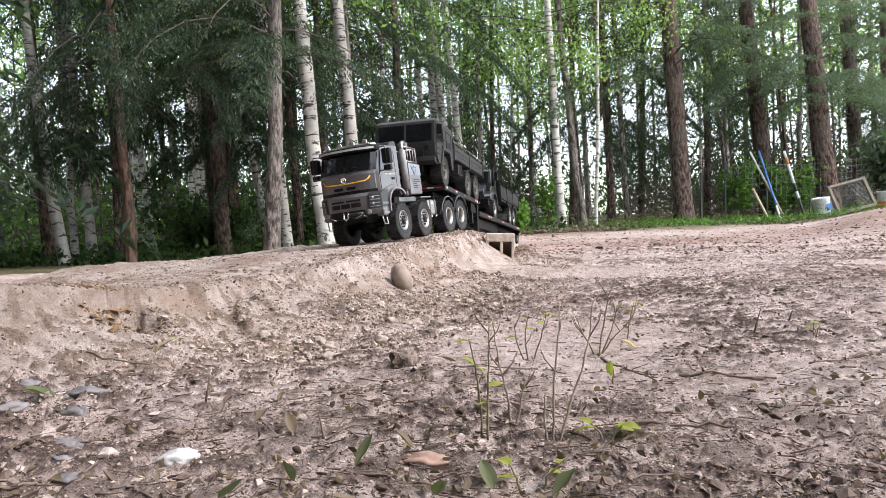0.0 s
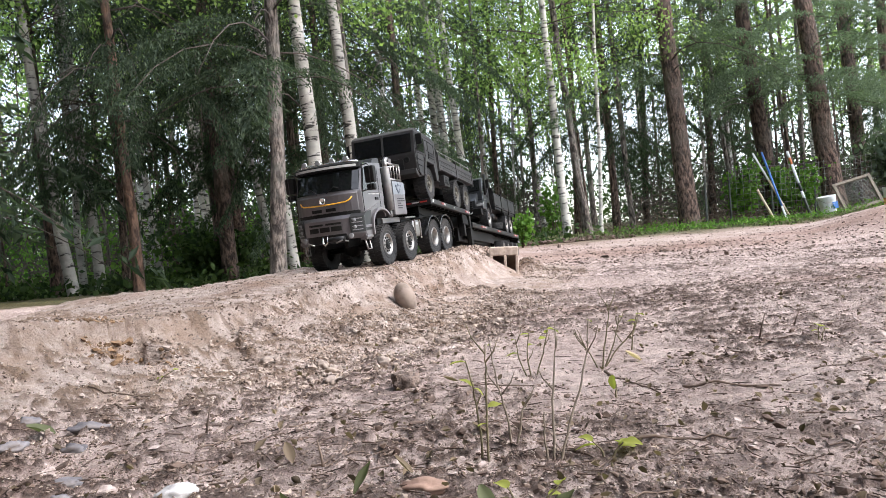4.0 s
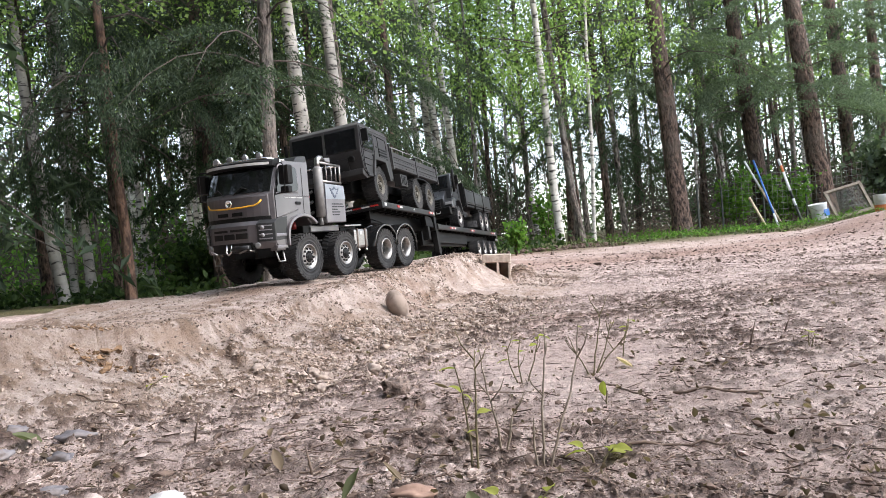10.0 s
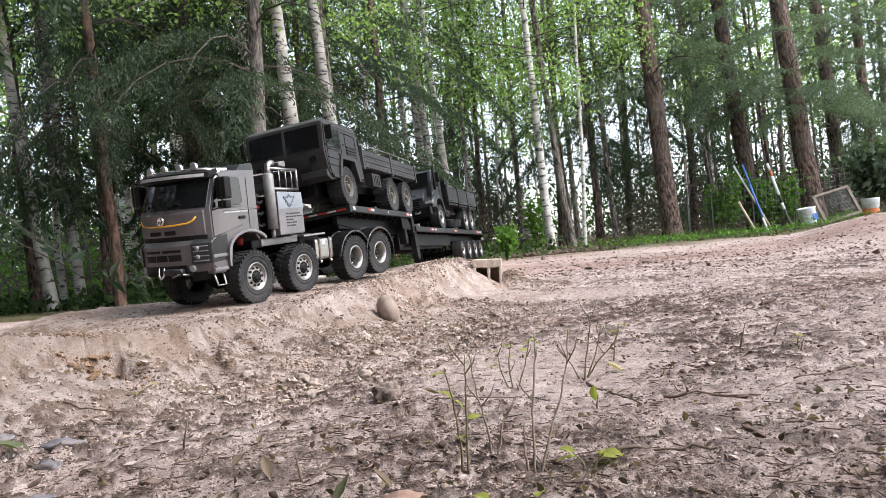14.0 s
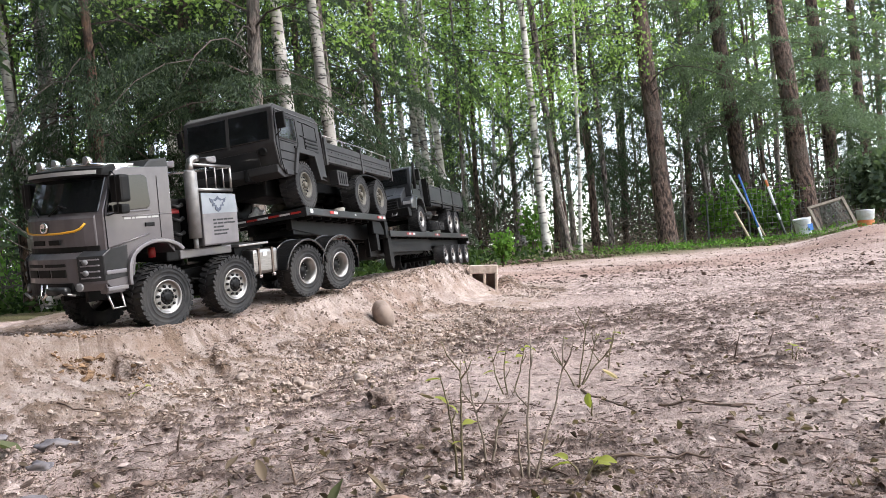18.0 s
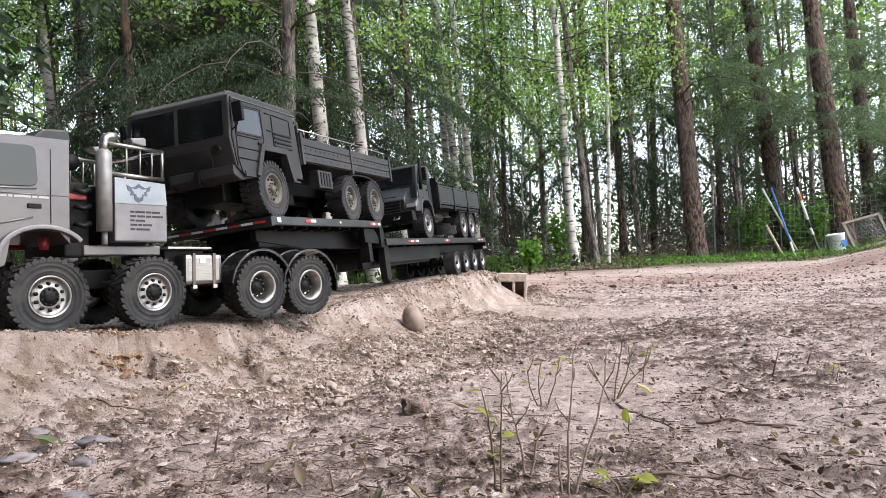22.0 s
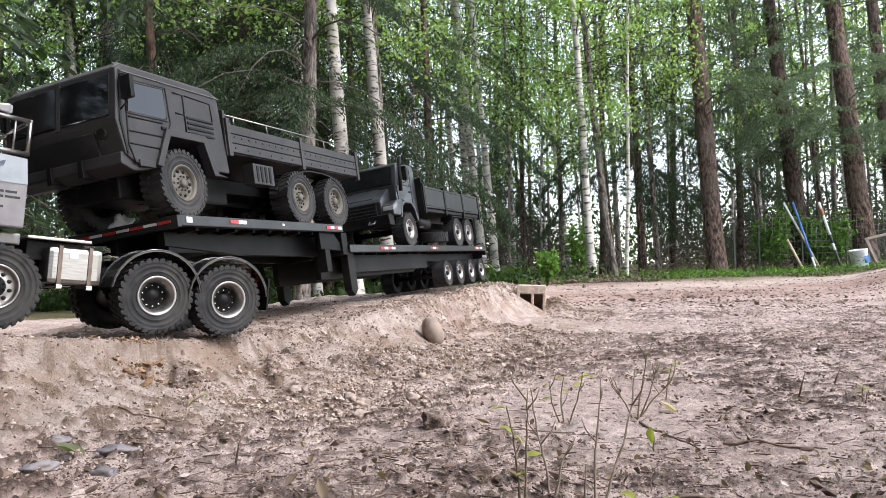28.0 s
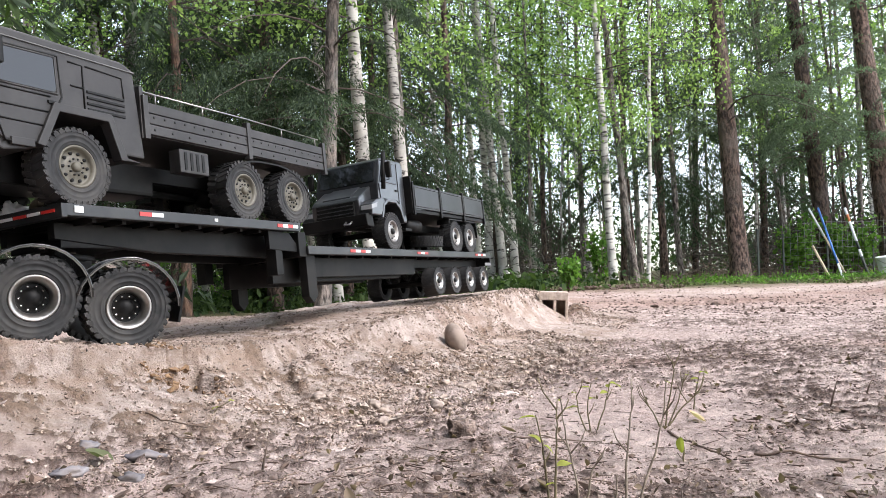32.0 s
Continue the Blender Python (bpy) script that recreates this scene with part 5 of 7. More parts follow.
def mesh_from(name, verts, faces, mat, smooth=False):
    me = bpy.data.meshes.new(name)
    verts, faces = np.asarray(verts, np.float32), np.asarray(faces, np.int32)
    k = faces.shape[1]
    me.vertices.add(len(verts))
    me.vertices.foreach_set("co", verts.ravel())
    me.loops.add(faces.size)
    me.loops.foreach_set("vertex_index", faces.ravel())
    me.polygons.add(len(faces))
    me.polygons.foreach_set("loop_start", np.arange(0, faces.size, k, dtype=np.int32))
    me.polygons.foreach_set("use_smooth", np.full(len(faces), smooth))
    me.update(calc_edges=True)
    me.validate()
    me.materials.append(mat)
    return me


def build_ground():
    rings = np.concatenate([[0.02, 0.10], np.geomspace(0.30, 4.0, 680), np.geomspace(4.0, 400.0, 110)[1:]])
    angles = np.radians(np.concatenate([np.linspace(-42, 42, 900, endpoint=False), np.linspace(42, 318, 60, endpoint=False)]))
    r, a = np.meshgrid(rings, angles, indexing="ij")
    x, y = r * np.sin(a), r * np.cos(a)
    z = height(x.ravel(), y.ravel())
    z = np.where(r.ravel() < 0.22, np.minimum(z, 0.0), z)
    verts = np.stack([x.ravel(), y.ravel(), z], -1)
    nr, na = r.shape
    i, j = np.meshgrid(np.arange(nr - 1), np.arange(na), indexing="ij")
    jn = (j + 1) % na
    faces = np.stack([i * na + j, i * na + jn, (i + 1) * na + jn, (i + 1) * na + j], -1).reshape(-1, 4)[:, ::-1]
    me = mesh_from("ground", verts, faces, EARTH, True)
    col = me.color_attributes.new("cover", "FLOAT_COLOR", "POINT")
    col.data.foreach_set("color", cover(verts[:, 0], verts[:, 1]).astype(np.float32).ravel())
    return tagged(new("ground", me), "trodden brown earth with a pale sandy bank and litter", "ground", kind="structure")


# ---- loose scatter ----
rng = np.random.default_rng(5)
ICO = None


def ico():
    global ICO
    if ICO is None:
        bm = B()
        bmesh.ops.create_icosphere(bm, subdivisions=1, radius=1.0)
        bm.verts.ensure_lookup_table()
        ICO = (np.array([v.co for v in bm.verts]), np.array([[v.index for v in f.verts] for f in bm.faces]))
        bm.free()
    return ICO


def turned(n):
    """Random turns as matrices."""
    q = rng.normal(size=(n, 4))
    q /= np.linalg.norm(q, axis=1)[:, None]
    w, x, y, z = q.T
    return np.stack([np.stack([1 - 2 * (y * y + z * z), 2 * (x * y - z * w), 2 * (x * z + y * w)], -1), np.stack([2 * (x * y + z * w), 1 - 2 * (x * x + z * z), 2 * (y * z - x * w)], -1), np.stack([2 * (x * z - y * w), 2 * (y * z + x * w), 1 - 2 * (x * x + y * y)], -1)], 1)


def spun(n, tilt=0.35):
    """Random turns about the vertical with a small lean."""
    a, t1, t2 = rng.uniform(0, 2 * np.pi, n), rng.normal(0, tilt, n), rng.normal(0, tilt, n)
    c, s = np.cos(a), np.sin(a)
    z0, o1 = np.zeros(n), np.ones(n)
    rz = np.stack([np.stack([c, -s, z0], -1), np.stack([s, c, z0], -1), np.stack([z0, z0, o1], -1)], 1)
    rx = np.stack([np.stack([o1, z0, z0], -1), np.stack([z0, np.cos(t1), -np.sin(t1)], -1), np.stack([z0, np.sin(t1), np.cos(t1)], -1)], 1)
    ry = np.stack([np.stack([np.cos(t2), z0, np.sin(t2)], -1), np.stack([z0, o1, z0], -1), np.stack([-np.sin(t2), z0, np.cos(t2)], -1)], 1)
    return rz @ rx @ ry


OCTA = (np.array([(1, 0, 0), (-1, 0, 0), (0, 1, 0), (0, -1, 0), (0, 0, 1), (0, 0, -1.0)]), np.array([(0, 2, 4), (2, 1, 4), (1, 3, 4), (3, 0, 4), (2, 0, 5), (1, 2, 5), (3, 1, 5), (0, 3, 5)]))


def lumps(name, place, size, flat, mat, label, category, sink=0.3, jitter=0.26, coarse=False):
    """Many small uneven lumps resting on the ground, in one mesh; coarse: eight faces each."""
    v, f = OCTA if coarse else ico()
    n = len(place)
    size = size * 0.72
    shape = v[None] * (1 + rng.normal(0, jitter, (n, len(v), 1)))
    dims = size[:, None] * np.stack([rng.uniform(0.7, 1.5, n), rng.uniform(0.6, 1.0, n), rng.uniform(flat * 0.7, flat * 1.3, n)], -1)
    co = np.einsum("nij,nkj->nki", spun(n), shape * dims[:, None])
    z = height(place[:, 0], place[:, 1])
    co[:, :, 0] += place[:, :1]
    co[:, :, 1] += place[:, 1:2]
    co[:, :, 2] += (z + dims[:, 2] * (1 - 2 * sink))[:, None]
    faces = (f[None] + (np.arange(n) * len(v))[:, None, None]).reshape(-1, 3)
    return tagged(new(name, mesh_from(name, co.reshape(-1, 3), faces, mat, False)), label, category, kind="stuff")


def in_view(n, r0, r1, half=38.0, power=1.0):
    r = r0 * (r1 / r0) ** (rng.uniform(0, 1, n) ** power)
    a = np.radians(rng.uniform(-half, half, n))
    return np.stack([r * np.sin(a), r * np.cos(a)], -1)


def sticks(name, place, length, radius, mat, label, category, tilt=0.25, lift=0.0):
    """Many thin broken sticks, three-sided, in one mesh."""
    n = len(place)
    t = np.linspace(-0.5, 0.5, 4)
    co = np.zeros((n, 4, 3, 3))
    bend = rng.normal(0, 0.08, (n, 1)) * length[:, None]
    for k in range(3):
        ang = 2 * np.pi * k / 3
        co[:, :, k, 0] = t[None] * length[:, None]
        co[:, :, k, 1] = np.cos(ang) * radius[:, None] * (1.0 - 0.5 * (t[None] + 0.5)) + bend * np.cos(t[None] * 3)
        co[:, :, k, 2] = np.sin(ang) * radius[:, None] * (1.0 - 0.5 * (t[None] + 0.5))
    co = np.einsum("nij,nabj->nabi", spun(n, tilt), co)
    z = height(place[:, 0], place[:, 1])
    co[..., 0] += place[:, None, None, 0]
    co[..., 1] += place[:, None, None, 1]
    co[..., 2] += (z + radius * 1.3 + 0.12 * tilt * length + lift)[:, None, None]
    f = []
    for a in range(3):
        for k in range(3):
            f.append((a * 3 + k, a * 3 + (k + 1) % 3, (a + 1) * 3 + (k + 1) % 3, (a + 1) * 3 + k))
    f = np.array(f)
    faces = (f[None] + (np.arange(n) * 12)[:, None, None]).reshape(-1, 4)
    return tagged(new(name, mesh_from(name, co.reshape(-1, 3), faces, mat, True)), label, category, kind="stuff")


LEAF_V = np.array([(0, -0.5, 0), (0.24, -0.18, 0.07), (0.27, 0.12, 0.09), (0, 0.5, 0.02), (-0.27, 0.12, 0.09), (-0.24, -0.18, 0.07), (0, 0.0, -0.02)])
LEAF_F = np.array([(0, 1, 6), (1, 2, 6), (2, 3, 6), (3, 4, 6), (4, 5, 6), (5, 0, 6)])


def leaves_at(co0, size, turn, curl=1.0):
    """Vertices and triangles of small cupped leaves."""
    n = len(co0)
    v = LEAF_V[None] * np.stack([np.ones(n), np.ones(n), rng.uniform(0.3, 1.8, n) * curl], -1)[:, None]
    co = np.einsum("nij,nkj->nki", turn, v * size[:, None, None]) + co0[:, None]
    return co.reshape(-1, 3), (LEAF_F[None] + (np.arange(n) * len(LEAF_V))[:, None, None]).reshape(-1, 3)


# ---- trees ----
def kites(co0, size, turn, long=1.0):
    """Four-cornered leaves or needle sprays, two triangles each."""
    n = len(co0)
    v = np.array([(0, -0.5, 0), (0.30 / long, 0.02, 0.05), (0, 0.5, 0), (-0.30 / long, 0.02, 0.05)])
    co = np.einsum("nij,nkj->nki", turn, v[None] * size[:, None, None]) + co0[:, None]
    return co.reshape(-1, 3), (np.arange(4)[None] + (np.arange(n) * 4)[:, None])


def trunk_mesh(name, r, tall, mat, seed, seg=12, rings=22, flare=1.35, bend=0.10, top=0.25):
    g = np.random.default_rng(seed)
    t = np.linspace(0, 1, rings) ** 1.25
    ang = np.linspace(0, 2 * np.pi, seg, endpoint=False)
    bx, by = np.cumsum(g.normal(0, bend / rings * 2, rings)), np.cumsum(g.normal(0, bend / rings * 2, rings))
    rad = r * (1 - (1 - top) * t) * (1 + (flare - 1) * np.exp(-t * tall / 0.35))
    rough = 1 + g.normal(0, 0.045, (rings, seg))
    co = np.stack([rad[:, None] * np.cos(ang) * rough + bx[:, None], rad[:, None] * np.sin(ang) * rough + by[:, None], np.repeat((t * (tall + 0.3) - 0.3)[:, None], seg, 1)], -1)
    i, j = np.meshgrid(np.arange(rings - 1), np.arange(seg), indexing="ij")
    jn = (j + 1) % seg
    f = np.stack([i * seg + j, i * seg + jn, (i + 1) * seg + jn, (i + 1) * seg + j], -1).reshape(-1, 4)
    return mesh_from(name, co.reshape(-1, 3), f, mat, True), bx, by, t


def branch_net(g, z0, z1, count, reach, droop, low=2.0):
    """Limbs of a crown as lists of points."""
    out = []
    for k in range(count):
        z = z0 + (z1 - z0) * ((k + g.uniform(0, 1)) / count) ** low
        a = g.uniform(0, 2 * np.pi)
        l = reach * g.uniform(0.55, 1.1) * (1 - 0.45 * (z - z0) / max(z1 - z0, 0.1))
        pts = []
        sway = 0.35 * g.uniform(-1, 1)
        for s in np.linspace(0, 1, 6):
            aa = a + sway * s
            pts.append((l * s * math.cos(aa), l * s * math.sin(aa), z + l * (0.28 * s - droop * s * s) + g.normal(0, 0.006)))
        out.append(pts)
    return out


def crown_meshes(kind, seed):
    """Limbs and foliage of one tree, as two meshes."""
    g = np.random.default_rng(seed)
    bm = B()
    pts = []
    if kind == "spruce":
        limbs = branch_net(g, 1.5, 11.0, 40, 2.1, 0.85, 1.35)
    elif kind == "spruce_low":
        limbs = branch_net(g, 1.6, 9.0, 36, 1.9, 0.8, 1.4)
    elif kind == "spruce_high":
        limbs = branch_net(g, 1.9, 12.0, 44, 2.0, 0.65, 1.55)
    elif kind == "spruce_pale":
        limbs = branch_net(g, 2.1, 10.0, 34, 2.2, 0.6, 1.5)
    elif kind == "spruce_far":
        limbs = branch_net(g, 0.9, 13.0, 50, 1.8, 0.8, 1.5)
    elif kind == "birch_high":
        limbs = branch_net(g, 3.0, 11.0, 26, 2.1, 0.25, 1.2)
    elif kind == "birch_far":
        limbs = branch_net(g, 3.0, 12.0, 26, 2.2, 0.3, 1.0)
    else:
        limbs = branch_net(g, 2.1, 9.0, 30, 2.0, 0.3, 1.2)
    for l in limbs:
        tube(bm, l, 0.012, 4, 0.002)
        arr = np.array(l)
        if kind.startswith("spruce"):
            near = kind != "spruce_far" and l[0][2] < 4.8
            across, along, lo, hi = (36, 20, 0.034, 0.064) if near else (10, 4, 0.10, 0.20) if kind == "spruce_far" else (12, 6, 0.08, 0.15)
            for s in np.linspace(0.16, 1.0, across):
                i = min(int(s * 5), 4)
                p = arr[i] + (arr[i + 1] - arr[i]) * (s * 5 - i)
                d = arr[i + 1] - arr[i]
                d /= np.linalg.norm(d)
                side = np.cross(d, (0, 0, 1))
                for sg in (-1, 1):
                    ln = (0.40 * (1.12 - s) + 0.08) * g.uniform(0.6, 1.15)
                    hang = g.uniform(0.25, 0.6)
                    for q in np.linspace(0.06, 1.0, along):
                        pts.append((*(p + side * sg * ln * q + np.array((0, 0, -0.08 * ln * q - hang * ln * q * q)) + d * ln * q * 0.5), *(side * sg * 0.8 + d * 0.6 + np.array((0, 0, -0.35 - 0.5 * q))), g.uniform(lo, hi)))
        else:
            for s in np.linspace(0.30, 1.05, 9 if kind == "birch_far" else 16):
                i = min(int(min(s, 0.999) * 5), 4)
                p = arr[i] + (arr[i + 1] - arr[i]) * (s * 5 - i)
                for q in range({"birch_high": 13, "birch_far": 6}.get(kind, 18)):
                    c = g.normal(0, 1, 3) * np.array((0.17, 0.17, 0.15)) * (0.6 + s)
                    pts.append((*(p + c + np.array((0, 0, -0.08))), *g.normal(0, 1, 3), g.uniform(0.08, 0.14) if kind == "birch_far" else g.uniform(0.040, 0.070)))
    me_l = bpy.data.meshes.new("branchwork")
    bm.to_mesh(me_l)
    bm.free()
    me_l.materials.append(DEAD_BRUSH)
    arr = np.array(pts)
    n = len(arr)
    pos, dire = arr[:, :3] + g.normal(0, 0.018, (n, 3)), arr[:, 3:6] + g.normal(0, 0.62, (n, 3))
    dire = dire / np.linalg.norm(dire, axis=1)[:, None]
    up = g.normal(0, 1, (n, 3)) * 0.5 + np.array((0, 0, 1.0))
    sx = np.cross(dire, up)
    sx /= np.linalg.norm(sx, axis=1)[:, None]
    turn = np.stack([sx, dire, np.cross(sx, dire)], -1)
    if kind.startswith("spruce"):
        co, f = kites(pos, arr[:, 6], turn, 2.1)
        mat = PALE_NEEDLES if kind == "spruce_pale" else NEEDLES
    else:
        co, f = kites(pos, arr[:, 6], turn, 0.8)
        mat = BIRCH_LEAF
    return me_l, mesh_from("crown", co, f, mat)


TREES = [
    ("dark", -5.00, 9.50, -0.044, 0.080), ("birch", -4.56, 9.00, -0.114, 0.069), ("birch", -4.90, 10.00, -0.022, 0.050), ("birch", -4.57, 9.80, -0.061, 0.068), ("red", -3.32, 8.00, -0.041, 0.058),
    ("birch", -5.38, 14.00, -0.089, 0.075), ("birch", -4.26, 13.00, -0.036, 0.055), ("birch", -4.26, 13.50, -0.053, 0.057), ("birch", -4.29, 14.00, -0.053, 0.054), ("spruce", -2.74, 9.50, -0.040, 0.102),
    ("spruce", -2.84, 10.50, -0.076, 0.097), ("birch", -2.50, 11.00, -0.166, 0.063), ("grey", -1.73, 7.60, 0.044, 0.084), ("birch", -1.83, 9.00, -0.091, 0.069), ("birch", -1.23, 8.20, -0.073, 0.088),
    ("birch", -0.86, 8.50, -0.074, 0.078), ("birchgrey", -1.00, 9.00, -0.038, 0.055), ("birch", -0.77, 13.00, -0.032, 0.055), ("birch", 0.10, 13.60, -0.060, 0.078), ("birch", 0.30, 13.40, -0.085, 0.082), ("birch", -0.16, 14.20, -0.050, 0.070),
    ("birch", 0.52, 13.50, -0.070, 0.076), ("birch", 1.06, 16.00, -0.026, 0.055), ("dark", 1.15, 15.00, 0.008, 0.057), ("birch", 1.83, 11.00, -0.041, 0.063), ("birchgrey", 2.26, 11.50, -0.100, 0.062),
    ("birch", 2.38, 11.00, 0.020, 0.030), ("birchgrey", 3.31, 13.00, -0.050, 0.055), ("birchgrey", 1.94, 15.00, -0.008, 0.057), ("dark", 2.92, 16.00, 0.020, 0.074), ("dark", 4.67, 17.00, 0.022, 0.078),
    ("spruce", 4.00, 12.00, -0.062, 0.16), ("spruce", 5.82, 13.00, -0.090, 0.145), ("spruce", 6.64, 12.50, -0.095, 0.18), ("birchgrey", 5.55, 14.00, -0.107, 0.043), ("dark", 5.83, 16.00, 0.005, 0.086),
    ("spruce", 8.61, 15.00, -0.067, 0.149), ("dark", 9.25, 15.00, -0.026, 0.115),
    ("dark", -4.15, 9.60, -0.03, 0.05), ("dark", -1.45, 9.9, -0.03, 0.06), ("dark", -0.45, 10.6, -0.02, 0.06), ("dark", 3.35, 14.2, -0.02, 0.08), ("dark", -1.95, 10.4, -0.04, 0.06), ("dark", -3.5, 11.6, -0.03, 0.06), ("dark", 0.2, 18.0, -0.02, 0.06)]
TREE_TEXT = {"birch": ("slender birch with peeling white bark at the clearing's edge", BIRCH, "birch_tree"), "birchgrey": ("slim grey-barked birch among the trees", GREY_BARK, "birch_tree"), "dark": ("dark spruce trunk with hanging boughs in the wood", SPRUCE_BARK, "spruce_tree"),
             "spruce": ("tall brown-barked spruce with dark drooping boughs", SPRUCE_BARK, "spruce_tree"), "red": ("reddish-brown spruce trunk with bare lower limbs", RED_BARK, "spruce_tree"), "pole": ("thin bare dark young tree between the trunks", SPRUCE_BARK, "young_tree"), "grey": ("grey scaly-barked spruce close behind the bank", GREY_BARK, "spruce_tree")}


def build_forest():
    crowns = {k: [crown_meshes(k, s) for s in seeds] for k, seeds in (("spruce", (1, 2)), ("spruce_low", (15, 16)), ("spruce_high", (3, 4)), ("birch_high", (5, 6)), ("birch", (7, 8)), ("spruce_far", (9, 10)), ("spruce_pale", (11, 12)), ("birch_far", (13, 14)))}
    g = np.random.default_rng(77)
    n = 0
    rows = [(k, x, y, lean, r, True) for k, x, y, lean, r in TREES]
    for _ in range(74):
        y = g.uniform(16.5, 34)
        x = g.uniform(-0.78, 0.78) * y
        rows.append((str(g.choice(["birch", "dark", "dark", "birchgrey", "dark", "birch"])), x, y, g.normal(-0.03, 0.03), g.uniform(0.05, 0.13), False))
    for _ in range(60):
        y = g.uniform(11.5, 24)
        x = g.uniform(-0.62, 0.66) * y
        rows.append((str(g.choice(["birchgrey", "pole", "pole", "birch"])), x, y, g.normal(-0.04, 0.035), g.uniform(0.018, 0.042), False))
    # unseen spruces left of and behind the camera, added to block sky light
    ring = len(rows)
    for k in range(54):
        a = radians(165 + k * 3.0)
        d = 7.0 + 2.2 * (k % 4)
        rows.append(("spruce", d * math.sin(a), d * math.cos(a), 0.0, 0.16, False))
    # closer unseen row behind the camera that darkens the truck fronts
    behind = len(rows)
    for k in range(15):
        a = radians(172 + k * 5.0)
        d = 5.2 + 1.3 * (k % 3)
        rows.append(("spruce", d * math.sin(a), d * math.cos(a), 0.0, 0.14, False))
    for kind, x, y, lean, r, close in rows:
        text, bark, name = TREE_TEXT[kind]
        z = float(height(x, y, False))
        tree = thing(name, text if close else text if kind == "pole" else "distant " + ("birch" if name == "birch_tree" else "spruce") + " in the dense wood, or added unseen to block sky light", "tree", "trees of the wood")
        me, bx, by, t = trunk_mesh("trunk", r, 12.0 if y < 17 else 15.0, bark, n, 12 if close else 7, 22 if close else 10, bend=0.04 if r > 0.12 else 0.10)
        trunk = new("trunk", me)
        trunk.parent = tree
        if kind in ("birch", "birchgrey"):
            pick = crowns["birch_far" if not close else "birch" if x > 0.3 and n % 3 else "birch_high"]
        elif kind in ("dark",):
            pick = crowns["spruce_low" if close and x < -3 else "spruce" if close else "spruce_far"]
        else:
            pick = crowns[("spruce_pale" if x > 3 else "spruce_low" if x < -3 else "spruce_high") if close else "spruce" if n >= behind else "spruce_far"]
        limbs_me, crown_me = pick[n % 2]
        for nm, mesh in () if kind == "pole" or (not close and n < ring and kind != "dark" and n % 5 in (1, 3)) else (("branchwork", limbs_me), ("crown", crown_me)):
            ob = new(nm, mesh)
            ob.parent = tree
            tagged(ob, "bare grey-brown limbs" if nm == "branchwork" else "", kind="stuff")
            sc = 0.8 if r < 0.06 else (1.15 if r > 0.12 else 1.0)
            if not close:
                sc *= 1.25
            ob.matrix_basis = Matrix.Rotation(g.uniform(0, 6.28), 4, "Z") @ Matrix.Diagonal((sc, sc, 1.0 + g.uniform(-0.1, 0.2), 1))
        tree.matrix_basis = Matrix.Translation((x, y, z)) @ Matrix.Rotation(math.atan(lean), 4, "Y")
        n += 1


def leafy_stuff(name, label, category, count, place, spread, tall, size, mat, long=0.75, kind="stuff"):
    """Low leaves in clumps over the ground."""
    base = place[rng.integers(0, len(place), count)] + rng.normal(0, spread, (count, 2))
    z = height(base[:, 0], base[:, 1], False) + np.abs(rng.normal(0, tall, count))
    co, f = kites(np.concatenate([base, z[:, None]], -1), rng.uniform(size * 0.6, size * 1.4, count), turned(count), long)
    return tagged(new(name, mesh_from(name, co, f, mat)), label, category, kind=kind)


# ---- near things on the ground ----
def lump_bm(rx, ry, rz, seed, rough=0.12, sub=3):
    bm = B()
    bmesh.ops.create_icosphere(bm, subdivisions=sub, radius=1.0)
    for v in bm.verts:
        k = 1 + rough * noise.noise(v.co * 1.6 + Vector((seed * 7.1, 0, 0))) + rough * 0.5 * noise.noise(v.co * 4.0 + Vector((0, seed * 3.3, 0)))
        v.co = Vector((v.co.x * rx, v.co.y * ry, v.co.z * rz)) * k
    for f in bm.faces:
        f.smooth = True
    return bm


def lump(name, label, category, x, y, rx, ry, rz, mat, seed, turn=0.0, rough=0.12, sink=0.25, tilt=0.0, z=None, group=""):
    me_ob = part(name, lump_bm(rx, ry, rz, seed, rough), mat)
    zz = float(height(x, y)) if z is None else z
    me_ob.matrix_basis = pose(x, y, zz + rz * (1 - 2 * sink), 0, tilt, turn)
    return tagged(me_ob, label, category, group)


def leaf_bm(length, width, cup, curl, seed=0):
    """One leaf blade with a midrib fold and a curled tip."""
    bm = B()
    rows = []
    n = 7
    for i in range(n + 1):
        t = i / n
        w = width * 0.5 * math.sin(math.pi * min(0.97, 0.04 + t * 0.96)) ** 0.8
        z = curl * t * t * length
        rows.append([bm.verts.new((sx * w, t * length, z + cup * abs(sx) * w + 0.04 * width * math.sin(9 * t + seed) * sx)) for sx in (-1, -0.5, 0, 0.5, 1)])
    for a, b in zip(rows, rows[1:]):
        for k in range(4):
            f = bm.faces.new((a[k], a[k + 1], b[k + 1], b[k]))
            f.smooth = True
    return bm


